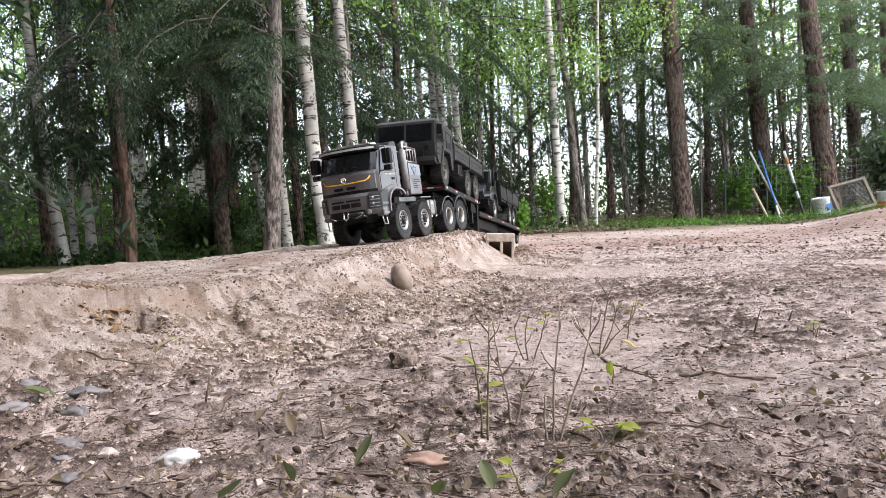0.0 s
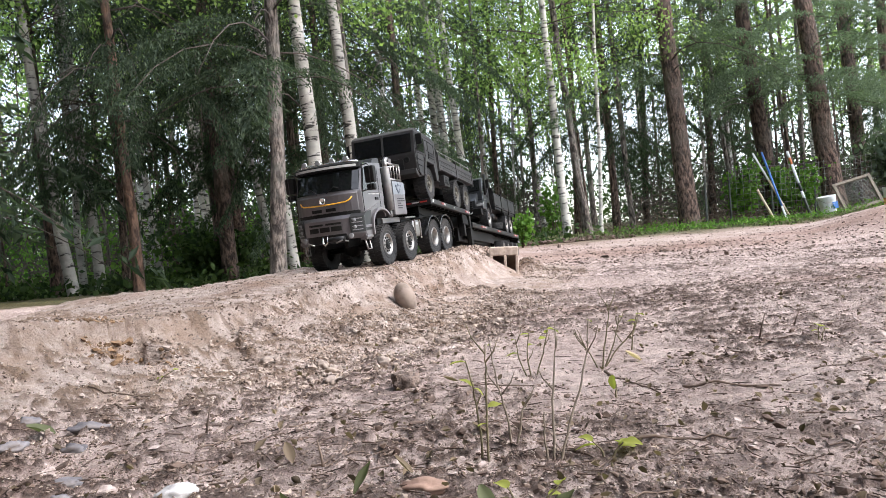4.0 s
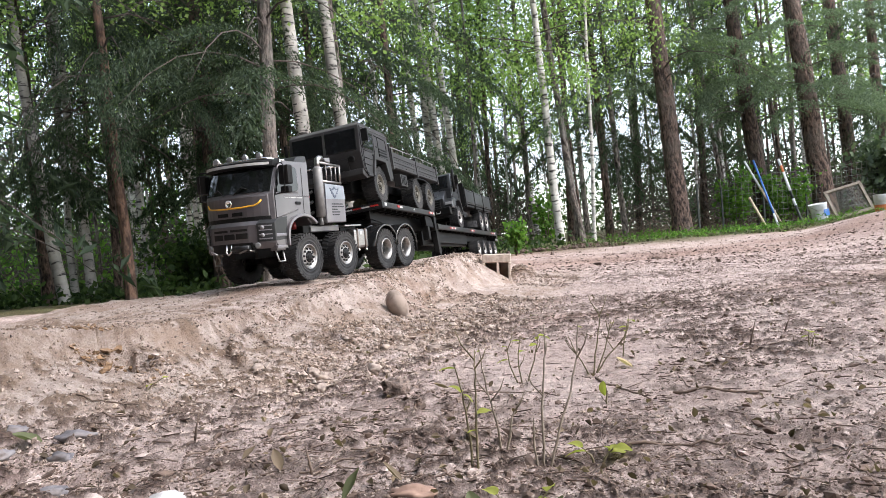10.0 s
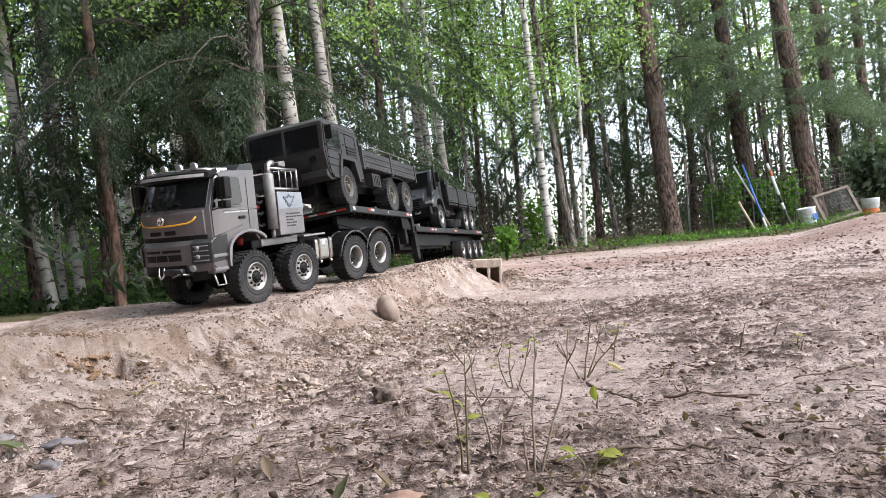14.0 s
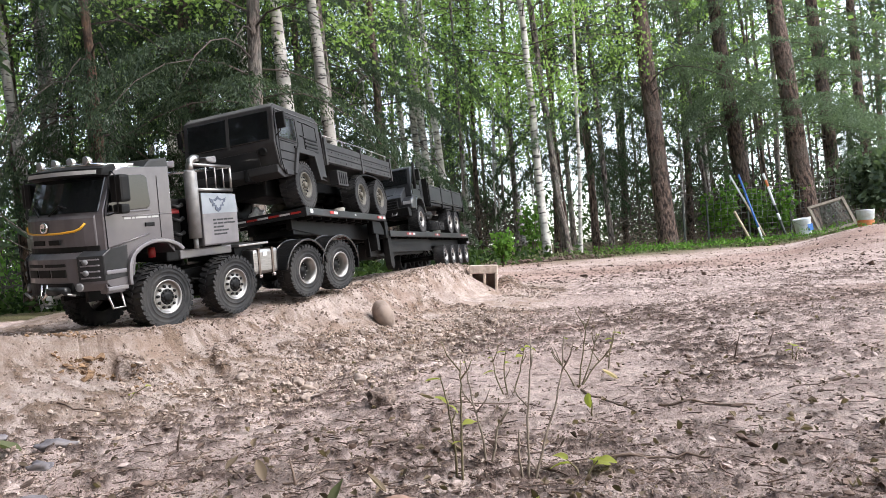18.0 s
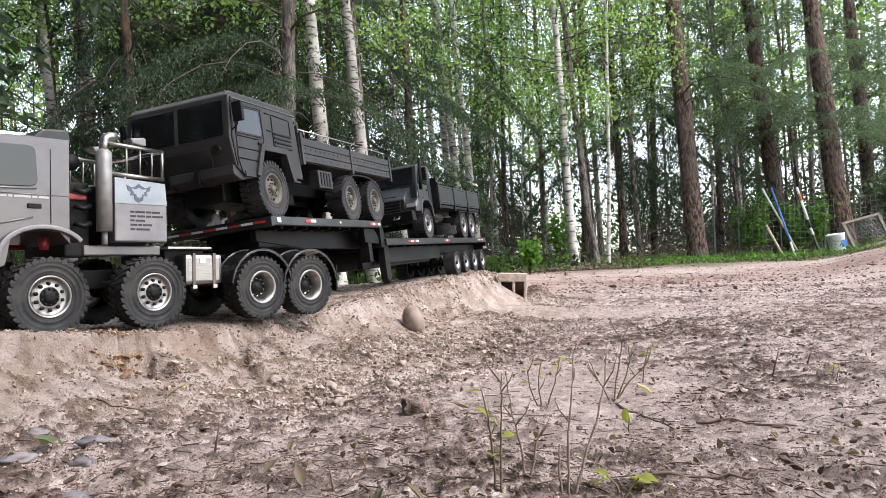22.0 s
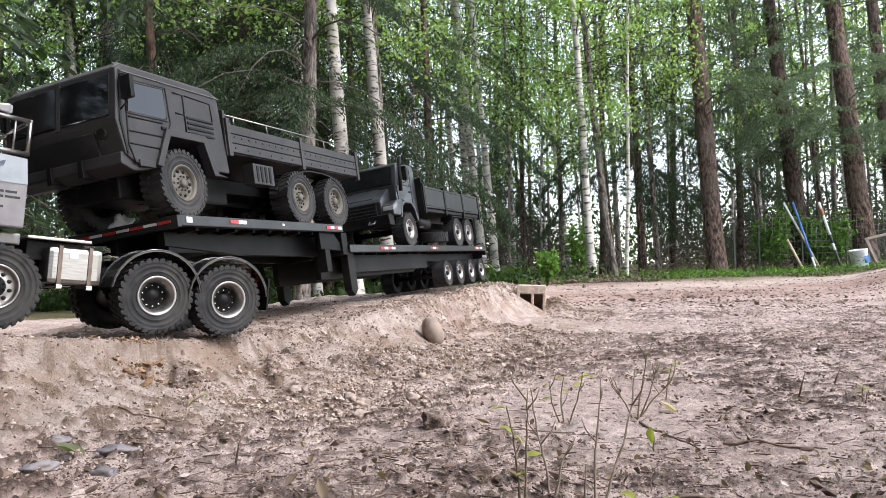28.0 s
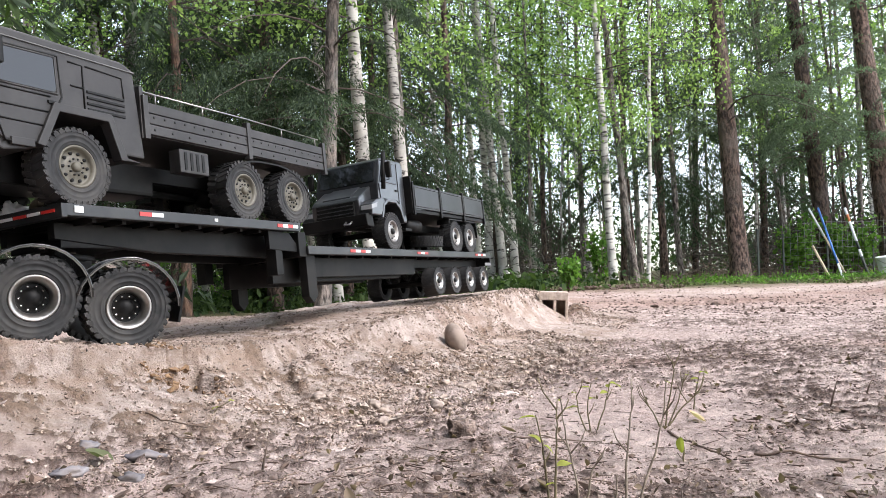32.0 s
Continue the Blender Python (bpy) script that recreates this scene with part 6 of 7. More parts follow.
def seedling(x, y, stems, label, leaf=0.012, wood=None):
    """A shoot of bent stems. stems: offset x and y of the foot, then points (side, back, up), then leaves (share of the way, length, turn, tilt)."""
    plant = thing("seedling", label, "plant", "seedlings in the clearing")
    z = float(height(x, y))
    g = random.Random(int(1000 * (x + 3 * y)))
    for fx, fy, way, leaves, twigs in stems:
        knots = [Vector((fx, fy, -0.006))] + [Vector((fx + a, fy + b, c)) for a, b, c in way]
        pts = []
        for i in range(len(knots) - 1):
            for q in range(4):
                pts.append(knots[i].lerp(knots[i + 1], q / 4) + Vector((g.uniform(-1, 1), g.uniform(-1, 1), 0)) * 0.0006)
        pts.append(knots[-1])
        stem = part("stem", tube(B(), pts, 0.0010, 6, 0.0004), wood or STEM, plant, "thin brown-grey stem")
        at = lambda t: pts[min(int(t * (len(pts) - 1)), len(pts) - 2)].lerp(pts[min(int(t * (len(pts) - 1)), len(pts) - 2) + 1], t * (len(pts) - 1) - min(int(t * (len(pts) - 1)), len(pts) - 2))
        for k, (t, turn, tilt, size) in enumerate(leaves):
            p = at(t)
            l = leaf * size * 0.85
            ob = part("leaf", leaf_bm(l, l * 0.70, 0.30, g.uniform(-0.6, -0.1), k), SEEDLING_LEAF, stem, "yellow-green leaf")
            ob.matrix_basis = pose(p.x, p.y, p.z, tilt, g.uniform(-20, 20), turn)
        for k in range(twigs):
            p = at(g.uniform(0.35, 0.92))
            a = g.uniform(0, 6.28)
            l = g.uniform(0.010, 0.024)
            part("side_twig", tube(B(), [p, p + Vector((math.cos(a) * l * 0.5, math.sin(a) * l * 0.5, l * 0.6)), p + Vector((math.cos(a) * l * 0.7, math.sin(a) * l * 0.7, l * 1.1))], 0.0007, 5, 0.0003), wood or STEM, stem)
    plant.matrix_basis = pose(x, y, z)
    return plant


def twig(x, y, length, turn, radius, label, seed=1, rise=0.0, z=None):
    g = random.Random(seed)
    c, s = math.cos(radians(turn)), math.sin(radians(turn))
    pts = []
    for i in range(9):
        t = i / 8 - 0.5
        px, py = x + c * length * t + g.uniform(-1, 1) * length * 0.02, y + s * length * t + g.uniform(-1, 1) * length * 0.02
        pts.append((px, py, float(height(px, py)) + radius * 0.9 + rise * (t + 0.5) * length))
    ob = part("twig", tube(B(), pts, radius, 7, radius * 0.5), TWIG)
    return tagged(ob, label, "twig", "fallen twigs")


def fallen_leaf(x, y, l, w, mat, label, turn, tilt=0, curl=0.1, group="fallen leaves", lift=0.0):
    ob = part("fallen_leaf", leaf_bm(l * 0.62, w * 0.55, 0.7, curl + 0.2), mat)
    ob.matrix_basis = pose(x, y, float(height(x, y)) + 0.003 + lift, tilt, 0, turn)
    return tagged(ob, label, "leaf", group)


STEM = material("seedling_stem", (0.085, 0.068, 0.035), (0.22, 0.18, 0.10), 120.0, 0.8)
PALE_STEM = material("dry_seedling_stem", (0.13, 0.10, 0.075), (0.30, 0.245, 0.185), 120.0, 0.85)
BARK_CLOD = material("dark_earth_clod", (0.07, 0.05, 0.042), (0.26, 0.19, 0.155), 120.0, 0.95, bump=1.0, distance=0.006)


def build_near():
    lump("river_stone", "smooth brown oval stone on the sandy slope", "stone", -0.092, 1.560, 0.021, 0.024, 0.033, STONE, 2, 10, 0.04, 0.2, -22)
    lump("earth_clod", "rough brown clod of earth", "clod", -0.056, 0.838, 0.0155, 0.013, 0.012, BARK_CLOD, 5, 30, 0.8, 0.2)
    lump("pale_stone", "pale whitish quartz stone in the litter", "stone", -0.192, 0.523, 0.014, 0.010, 0.006, PALE_STONE, 7, 15, 0.45, 0.3)
    lump("brick_fragment", "flat orange-brown brick fragment", "brick piece", -0.026, 0.500, 0.015, 0.008, 0.005, material("orange_brick", (0.19, 0.115, 0.085), (0.36, 0.235, 0.18), 60.0, 0.9, bump=0.4), 9, -8, 0.5, 0.35)
    for k, (x, y, sx, sy, sz, turn) in enumerate(((-0.285, 0.555, 0.017, 0.012, 0.006, 20), (-0.270, 0.528, 0.013, 0.008, 0.004, -10), (-0.335, 0.700, 0.020, 0.012, 0.007, 8), (-0.318, 0.640, 0.016, 0.010, 0.006, -20), (-0.36, 0.62, 0.015, 0.012, 0.006, 40), (-0.40, 0.72, 0.014, 0.010, 0.006, 0), (-0.25, 0.49, 0.011, 0.009, 0.005, 60))):
        lump("slate_pebble", "flat blue-grey pebble half sunk in the soil", "pebble", x, y, sx * 0.8, sy * 0.8, sz * 0.75, PEBBLE, 11 + k, turn, 0.6, 0.42, group="flat grey pebbles")
    g = random.Random(4)
    for k in range(70):
        y = g.uniform(0.92, 1.75)
        d = g.uniform(0.14, 0.36)
        x = float(np.interp(y, TY, TX)) + d * 1.1
        s = g.uniform(0.003, 0.009)
        lump("slope_stone", "sandy clod or stone rolled to the bank's foot", "stone", x, y, s * g.uniform(0.9, 1.4), s, s * g.uniform(0.6, 0.9), SANDCLOD if k % 3 else STONE, 30 + k, g.uniform(0, 360), 0.45, 0.3, group="stones below the bank")
    n = 420
    p = np.stack([-0.412 + rng.normal(0, 0.028, n), 0.940 + rng.normal(0, 0.018, n)], -1)
    lumps("niche_crumbs", p, rng.gamma(1.5, 0.0012, n) + 0.0009, 0.7, ORANGE_SOIL, "orange-brown crumbs in the eroded niche of the bank", "soil", 0.3)
    scrap = part("wood_scrap", prism(B(), [(-0.026, -0.003), (0.0, -0.005), (0.026, -0.002), (0.030, 0.002), (0.012, 0.005), (-0.022, 0.006)], -0.005, 0.005, 0.0015), material("weathered_wood", (0.10, 0.066, 0.055), (0.24, 0.165, 0.145), 70.0, 0.9, bump=0.8, stretch=(0.2, 1, 1)))
    scrap.matrix_basis = pose(-0.378, 0.916, float(height(-0.378, 0.916)) + 0.004, 0, 6, -8)
    tagged(scrap, "weathered reddish piece of wood in the eroded bank", "wood")
    # seedlings
    seedling(0.017, 0.560, [(0, 0, [(0.001, 0, 0.03), (0.002, 0, 0.06), (0.003, 0.002, 0.083)], [(0.42, -75, 20, 1.1), (0.30, 110, 10, 0.7)], 2), (-0.004, 0.004, [(-0.001, 0, 0.028), (-0.004, 0, 0.052), (-0.008, 0, 0.072)], [(0.97, 100, 15, 1.1), (0.68, 60, 30, 1.2), (0.66, -110, -10, 0.8)], 1)], "young shoot with yellow-green leaves in bare soil")
    seedling(0.062, 0.548, [(0, 0, [(0.001, 0, 0.035), (0.004, 0.004, 0.062), (0.008, 0.004, 0.085)], [], 2), (0.003, 0.002, [(0.010, 0.006, 0.022), (0.020, 0.012, 0.045), (0.028, 0.018, 0.070), (0.031, 0.02, 0.094)], [(0.98, -40, 10, 0.5)], 1), (-0.004, 0.0, [(-0.002, 0, 0.02), (-0.001, 0, 0.034)], [], 0)], "bare branching seedling stems with few buds", wood=PALE_STEM)
    seedling(0.036, 0.580, [(0, 0, [(-0.003, 0, 0.022), (-0.008, 0.004, 0.045), (-0.012, 0.004, 0.075)], [(0.97, 20, 10, 0.4)], 2), (0.003, 0, [(0.006, 0, 0.024), (0.016, 0.002, 0.040)], [], 1)], "thin bare seedling stem", wood=PALE_STEM)
    seedling(0.083, 0.865, [(0, 0, [(-0.003, 0, 0.026), (0.002, 0, 0.052)], [(0.65, -60, 20, 1.0), (0.9, 80, 10, 1.0)], 1), (0.004, 0, [(0.012, 0, 0.025), (0.018, 0.003, 0.052)], [(0.98, -70, 5, 1.4), (0.8, 120, 15, 1.0), (0.9, 0, 25, 0.8)], 1), (-0.003, 0, [(-0.010, 0, 0.022), (-0.012, 0, 0.043)], [(0.6, 90, 10, 1.3), (0.95, 30, 20, 0.7)], 1)], "small leafy seedling with pale green leaves")
    seedling(0.168, 0.890, [(0, 0, [(0.006, 0, 0.030), (0.012, 0, 0.062), (0.011, 0.002, 0.074)], [], 2), (0.001, 0, [(0.020, 0.004, 0.020), (0.040, 0.008, 0.036), (0.047, 0.010, 0.052)], [], 3), (-0.002, 0, [(-0.014, 0, 0.022), (-0.024, 0, 0.045)], [], 2), (0.003, 0.002, [(0.014, 0.004, 0.026), (0.024, 0.006, 0.058)], [(0.95, -60, 10, 0.6)], 2)], "leaning bare seedling with a fan of twigs")
    seedling(0.235, 1.020, [(0, 0, [(0.004, 0, 0.025), (0.010, 0, 0.048)], [(0.97, -60, 20, 1.2), (0.8, 70, 10, 1.0), (0.7, 160, 15, 0.9)], 1)], "slim seedling with a tuft of green leaves")
    seedling(0.148, 0.735, [(0, 0, [(0.001, 0, 0.012), (-0.002, 0, 0.022)], [(0.97, 130, -65, 1.3)], 0)], "single hanging leaf on a short stalk")
    seedling(0.100, 0.556, [(0, 0, [(-0.004, 0, 0.006), (-0.010, 0, 0.012)], [(0.7, 80, 10, 1.4), (0.97, 40, 25, 1.2)], 0), (0.002, 0, [(0.006, 0, 0.006), (0.010, 0, 0.010)], [(0.6, -60, 5, 1.6), (0.97, -120, 10, 1.3), (0.9, 0, 15, 1.2)], 0)], "tiny leafy sprout low on the soil")
    seedling(0.442, 0.935, [(0, 0, [(0.001, 0, 0.008), (0.002, 0, 0.016)], [(0.6, 80, 10, 0.8), (0.97, 20, 25, 0.8), (0.9, -80, 15, 0.8)], 0), (0.003, 0, [(0.003, 0, 0.006), (0.006, 0, 0.012)], [(0.9, -60, 10, 0.8)], 0)], "tiny green weed in the trodden soil")
    seedling(-0.340, 0.865, [(0, 0, [(0.010, 0, 0.006), (0.026, 0, 0.014)], [(0.5, 60, 5, 0.9), (0.9, -30, 10, 0.8)], 0)], "small pale green sprout below the bank")
    seedling(0.030, 0.455, [(0, 0, [(-0.004, 0, 0.010), (-0.008, 0, 0.018)], [(0.5, 90, 10, 1.2), (0.97, 30, 15, 1.3)], 0), (0.010, 0, [(0.004, 0, 0.010), (0.012, 0, 0.018)], [(0.6, -60, 10, 1.3), (0.97, -20, 20, 1.1)], 0)], "low leafy sprout beside the shoot")
    # fallen leaves and twigs
    for x, y, l, w, m_, turn, tilt, text in ((0.226, 0.935, 0.034, 0.022, TAN_LEAF, 70, 15, "curled tan dry leaf"), (-0.070, 0.490, 0.034, 0.016, WILT_LEAF, -50, 35, "wilted grey-green leaf"), (-0.105, 0.470, 0.026, 0.015, WILT_LEAF, 150, 45, "wilted dark green leaf"), (0.012, 0.445, 0.030, 0.018, WILT_LEAF, 20, 20, "wilted drooping leaf"), (-0.020, 0.440, 0.028, 0.018, WILT_LEAF, 200, 25, "wilted drooping leaf"), (0.045, 0.44, 0.03, 0.02, WILT_LEAF, -70, 25, "wilted drooping leaf"), (-0.06, 0.43, 0.028, 0.02, DRY_LEAF, 120, 10, "brown dry leaf"), (-0.30, 0.47, 0.034, 0.024, WILT_LEAF, 80, 5, "flat grey-green leaf"), (-0.36, 0.69, 0.04, 0.028, WILT_LEAF, 95, 4, "flat grey-green leaf"), (-0.035, 0.52, 0.026, 0.014, DRY_LEAF, 80, 30, "brown dry leaf"), (-0.12, 0.55, 0.028, 0.015, DRY_LEAF, 30, 25, "brown dry leaf"), (-0.16, 0.60, 0.022, 0.014, DRY_LEAF, -40, 15, "brown dry leaf"), (0.02, 0.62, 0.022, 0.013, DRY_LEAF, 75, 15, "brown dry leaf"), (0.000, 0.80, 0.025, 0.016, DRY_LEAF, 100, 5, "pale tan dry leaf"), (-0.14, 0.44, 0.03, 0.018, WILT_LEAF, 250, 20, "wilted dark green leaf")):
        fallen_leaf(x, y, l, w, m_, text + " on the soil", turn, tilt)
    for k, (x, y, l, turn, r) in enumerate(((0.165, 0.588, 0.085, -9, 0.0020), (-0.262, 0.470, 0.085, 52, 0.0020), (-0.30, 0.78, 0.09, 25, 0.0016), (-0.35, 0.80, 0.07, -10, 0.0015), (0.178, 0.800, 0.13, -80, 0.0022), (0.26, 0.74, 0.09, -15, 0.0020), (0.33, 0.86, 0.08, 5, 0.0018), (-0.08, 0.58, 0.07, 35, 0.0012), (-0.05, 0.47, 0.09, -20, 0.0013), (0.10, 0.46, 0.08, 12, 0.0012), (-0.20, 0.66, 0.06, 60, 0.0013), (0.04, 0.80, 0.09, 8, 0.0014), (0.40, 0.80, 0.08, 20, 0.0014), (-0.18, 0.45, 0.06, -40, 0.0012), (0.15, 0.56, 0.06, 40, 0.0012), (-0.13, 0.70, 0.05, 15, 0.0012))):
        twig(x, y, l, turn, r * 0.7, "thin dry brown twig on the soil", k)
    for k, (x, y, tall, lx) in enumerate(((-0.222, 0.675, 0.026, 0.006), (0.397, 1.00, 0.032, 0.010), (-0.10, 0.56, 0.02, -0.004), (0.49, 1.10, 0.02, 0.01))):
        z = float(height(x, y))
        tagged(part("dead_stalk", tube(B(), [(x, y, z - 0.004), (x + lx * 0.5, y, z + tall * 0.5), (x + lx, y, z + tall)], 0.0014, 6, 0.0005), TWIG), "short dead stalk standing in the soil", "twig", "dead stalks")


# ---- the concrete block at the head of the bank ----
def build_block():
    t = thing("concrete_block", "weathered concrete hollow block set into the sandy bank", "block")
    x0, x1, z0, z1 = 0.150, 0.243, -0.02, 0.122
    wall = 0.009
    part("top_slab", box(B(), x0, x1, 0, 0.16, z1 - 0.027, z1, 0.003), CONCRETE, t)
    part("bottom_slab", box(B(), x0, x1, 0, 0.16, z0, z0 + 0.02, 0.002), CONCRETE, t)
    for x in (x0, 0.196, x1 - wall):
        part("web", box(B(), x, x + wall, 0.0, 0.16, z0 + 0.02, z1 - 0.027, 0.002), CONCRETE, t)
    part("back_slab", box(B(), x0, x1, 0.065, 0.158, z0 + 0.02, z1 - 0.027), CONCRETE, t)
    t.matrix_basis = pose(-0.012, 2.46, 0.006, 0, 2.5, -6)


# ---- garden corner at the wood's edge ----
WOOD_PALE = material("pale_stake_wood", (0.42, 0.32, 0.22), (0.62, 0.50, 0.37), 30.0, 0.8, bump=0.2, stretch=(1, 1, 0.2))
BLUE = material("blue_plastic", (0.04, 0.14, 0.42), (0.06, 0.19, 0.52), 20.0, 0.4)
WHITE_PLASTIC = material("white_plastic", (0.68, 0.70, 0.72), (0.78, 0.79, 0.80), 12.0, 0.45, grime=(0.58, 0.57, 0.54), grime_scale=9.0)
ORANGE = material("orange_paint", (0.52, 0.15, 0.05), (0.62, 0.20, 0.07), 20.0, 0.5)
WIRE = material("galvanised_wire", (0.20, 0.20, 0.19), (0.32, 0.32, 0.30), 20.0, 0.5, 0.8)
POST = material("dark_steel_post", (0.03, 0.035, 0.03), (0.06, 0.065, 0.06), 20.0, 0.6, 0.5)


def ground_at(x, y):
    return float(height(x, y, False))


def stake(name, label, base, top, r, mats, shares):
    t = thing(name, label, "stake", "stakes leaning on the fence")
    a, b = Vector(base), Vector(top)
    for (m_, lo, hi) in zip(mats, shares, shares[1:]):
        part("section", tube(B(), [a.lerp(b, lo), a.lerp(b, (lo + hi) / 2), a.lerp(b, hi)], r, 8), m_, t)
    return t


def build_garden():
    stake("garden_stake", "pale bare wooden stake leaning on the wire fence", (5.10, 11.35, ground_at(5.1, 11.3)), (4.95, 11.6, 0.62), 0.020, (WOOD_PALE, WOOD_PALE), (0, 0.9, 1))
    stake("garden_stake", "long pale stake with a white tip leaning on the fence", (5.42, 11.5, ground_at(5.4, 11.5)), (5.02, 11.85, 1.22), 0.016, (WOOD_PALE, WHITE_PLASTIC), (0, 0.6, 1))
    stake("garden_stake", "blue and white plastic stake leaning on the fence", (5.30, 11.4, ground_at(5.3, 11.4)), (5.14, 11.8, 1.22), 0.016, (WHITE_PLASTIC, BLUE, BLUE), (0, 0.22, 0.7, 1))
    stake("garden_stake", "dark stake with orange and white bands", (5.62, 11.3, ground_at(5.6, 11.3)), (5.50, 11.7, 1.20), 0.020, (POST, WHITE_PLASTIC, POST, WHITE_PLASTIC, ORANGE, WHITE_PLASTIC), (0, 0.3, 0.4, 0.52, 0.8, 0.9, 1))
    # bucket
    b = thing("plastic_bucket", "white plastic bucket with a blue label lying in the grass", "bucket")
    bx, by = 5.74, 11.0
    part("body", lathe(B(), [(0, -0.15), (0.105, -0.15), (0.112, -0.13), (0.135, 0.13), (0.142, 0.14), (0.142, 0.155), (0.128, 0.155), (0.12, 0.0), (0, -0.13)], 28, pose(0, 0, 0.15, 90)), WHITE_PLASTIC, b)
    part("label", box(B(), -0.01, 0.085, -0.1315, -0.1285, 0.09, 0.20, 0.001), BLUE, b, "blue printed label")
    part("handle", tube(B(), [(-0.14, 0, 0.27), (-0.10, -0.10, 0.20), (0, -0.15, 0.17), (0.10, -0.10, 0.20), (0.14, 0, 0.27)], 0.003, 6), WIRE, b)
    b.matrix_basis = pose(bx, by, ground_at(bx, by) + 0.01, 0, -9, 10) @ Matrix.Scale(0.92, 4)
    b2 = thing("plastic_tub", "white tub with an orange band on the rise", "bucket")
    x2, y2 = 6.38, 10.5
    part("body", lathe(B(), [(0, -0.16), (0.12, -0.16), (0.14, 0.14), (0.146, 0.15), (0.146, 0.165), (0.13, 0.165), (0.11, -0.14), (0, -0.14)], 28, pose(0, 0, 0.16, 90)), WHITE_PLASTIC, b2)
    part("band", lathe(B(), [(0.1215, -0.13), (0.1305, -0.01)], 28, pose(0, 0, 0.16, 90) @ Matrix.Diagonal((1.012, 1, 1.012, 1))), ORANGE, b2, "orange band")
    b2.matrix_basis = pose(x2, y2, ground_at(x2, y2) - 0.03) @ Matrix.Scale(0.85, 4)
    # sieve frame
    s = thing("soil_sieve", "wooden sieve frame with wire mesh leaning back", "sieve")
    for n_, (xa, xb, za, zb) in enumerate(((-0.27, 0.27, 0.0, 0.04), (-0.27, 0.27, 0.46, 0.50), (-0.27, -0.23, 0.04, 0.46), (0.23, 0.27, 0.04, 0.46))):
        part("frame_board", box(B(), xa, xb, -0.02, 0.02, za, zb, 0.003), material("grey_weathered_wood", (0.17, 0.145, 0.115), (0.30, 0.255, 0.205), 40.0, 0.9, bump=0.3, stretch=(1, 1, 0.2)) if n_ == 0 else s.children[0].data.materials[0], s)
    bm = B()
    for k in range(23):
        tube(bm, [(-0.23 + k * 0.02, 0, 0.04), (-0.23 + k * 0.02, 0, 0.46)], 0.002, 3)
    for k in range(21):
        tube(bm, [(-0.23, 0, 0.05 + k * 0.02), (0.23, 0, 0.05 + k * 0.02)], 0.002, 3)
    part("wire_mesh", bm, WIRE, s, "grey wire mesh")
    s.matrix_basis = pose(6.27, 11.0, ground_at(6.27, 11.0) + 0.03, -25, -14, -12)
    # wire fence
    f = thing("wire_fence", "sagging wire mesh fence on dark steel posts", "fence")
    posts = [(3.92, 11.0), (4.75, 12.2), (5.35, 12.0), (6.2, 12.3), (7.6, 12.6), (9.2, 13.0)]
    for x, y in posts:
        z = ground_at(x, y)
        p = part("post", box(B(), x - 0.013, x + 0.013, y - 0.013, y + 0.013, z - 0.1, z + 0.78, 0.003), POST, f)
        part("cap", box(B(), x - 0.015, x + 0.015, y - 0.015, y + 0.015, z + 0.74, z + 0.785, 0.003), POST, p)
    for (xa, ya), (xb, yb) in zip(posts[1:], posts[2:]):
        bm = B()
        za, zb = ground_at(xa, ya), ground_at(xb, yb)
        n = max(3, int(math.hypot(xb - xa, yb - ya) / 0.10))
        for k in range(n + 1):
            t = k / n
            x, y, z = xa + (xb - xa) * t, ya + (yb - ya) * t, za + (zb - za) * t
            tube(bm, [(x, y, z), (x, y, z + 0.95)], 0.003, 3)
        for k in range(10):
            tube(bm, [(xa, ya, za + 0.02 + k * 0.10), (xb, yb, zb + 0.02 + k * 0.10)], 0.003, 3)
        part("mesh_panel", bm, WIRE, f)


def shrub(x, y, tall, wide, count, mat, label, size=0.06):
    t = thing("shrub", label, "shrub", "shrubs at the wood's edge")
    z = ground_at(x, y)
    g = np.random.default_rng(int(abs(x * 100 + y * 10)))
    bm = B()
    ends = []
    for k in range(9):
        a = g.uniform(0, 6.28)
        top = Vector((math.cos(a) * wide * g.uniform(0.3, 1), math.sin(a) * wide * g.uniform(0.3, 1), tall * g.uniform(0.6, 1)))
        tube(bm, [(0, 0, -0.02), (top.x * 0.4, top.y * 0.4, top.z * 0.6), top], 0.008, 4, 0.002)
        ends.append(top)
    part("stem", bm, TWIG, t)
    p = np.array([np.array(ends[g.integers(0, 9)]) * g.uniform(0.4, 1.05) + g.normal(0, 0.22, 3) * np.array((wide, wide, tall * 0.5)) for _ in range(count)])
    p[:, 2] = np.abs(p[:, 2])
    co, f = kites(p, g.uniform(size * 0.6, size * 1.5, count), turned(count), 0.8)
    me = mesh_from("foliage", co, f, mat)
    ob = new("foliage", me)
    ob.parent = t
    t.matrix_basis = pose(x, y, z)


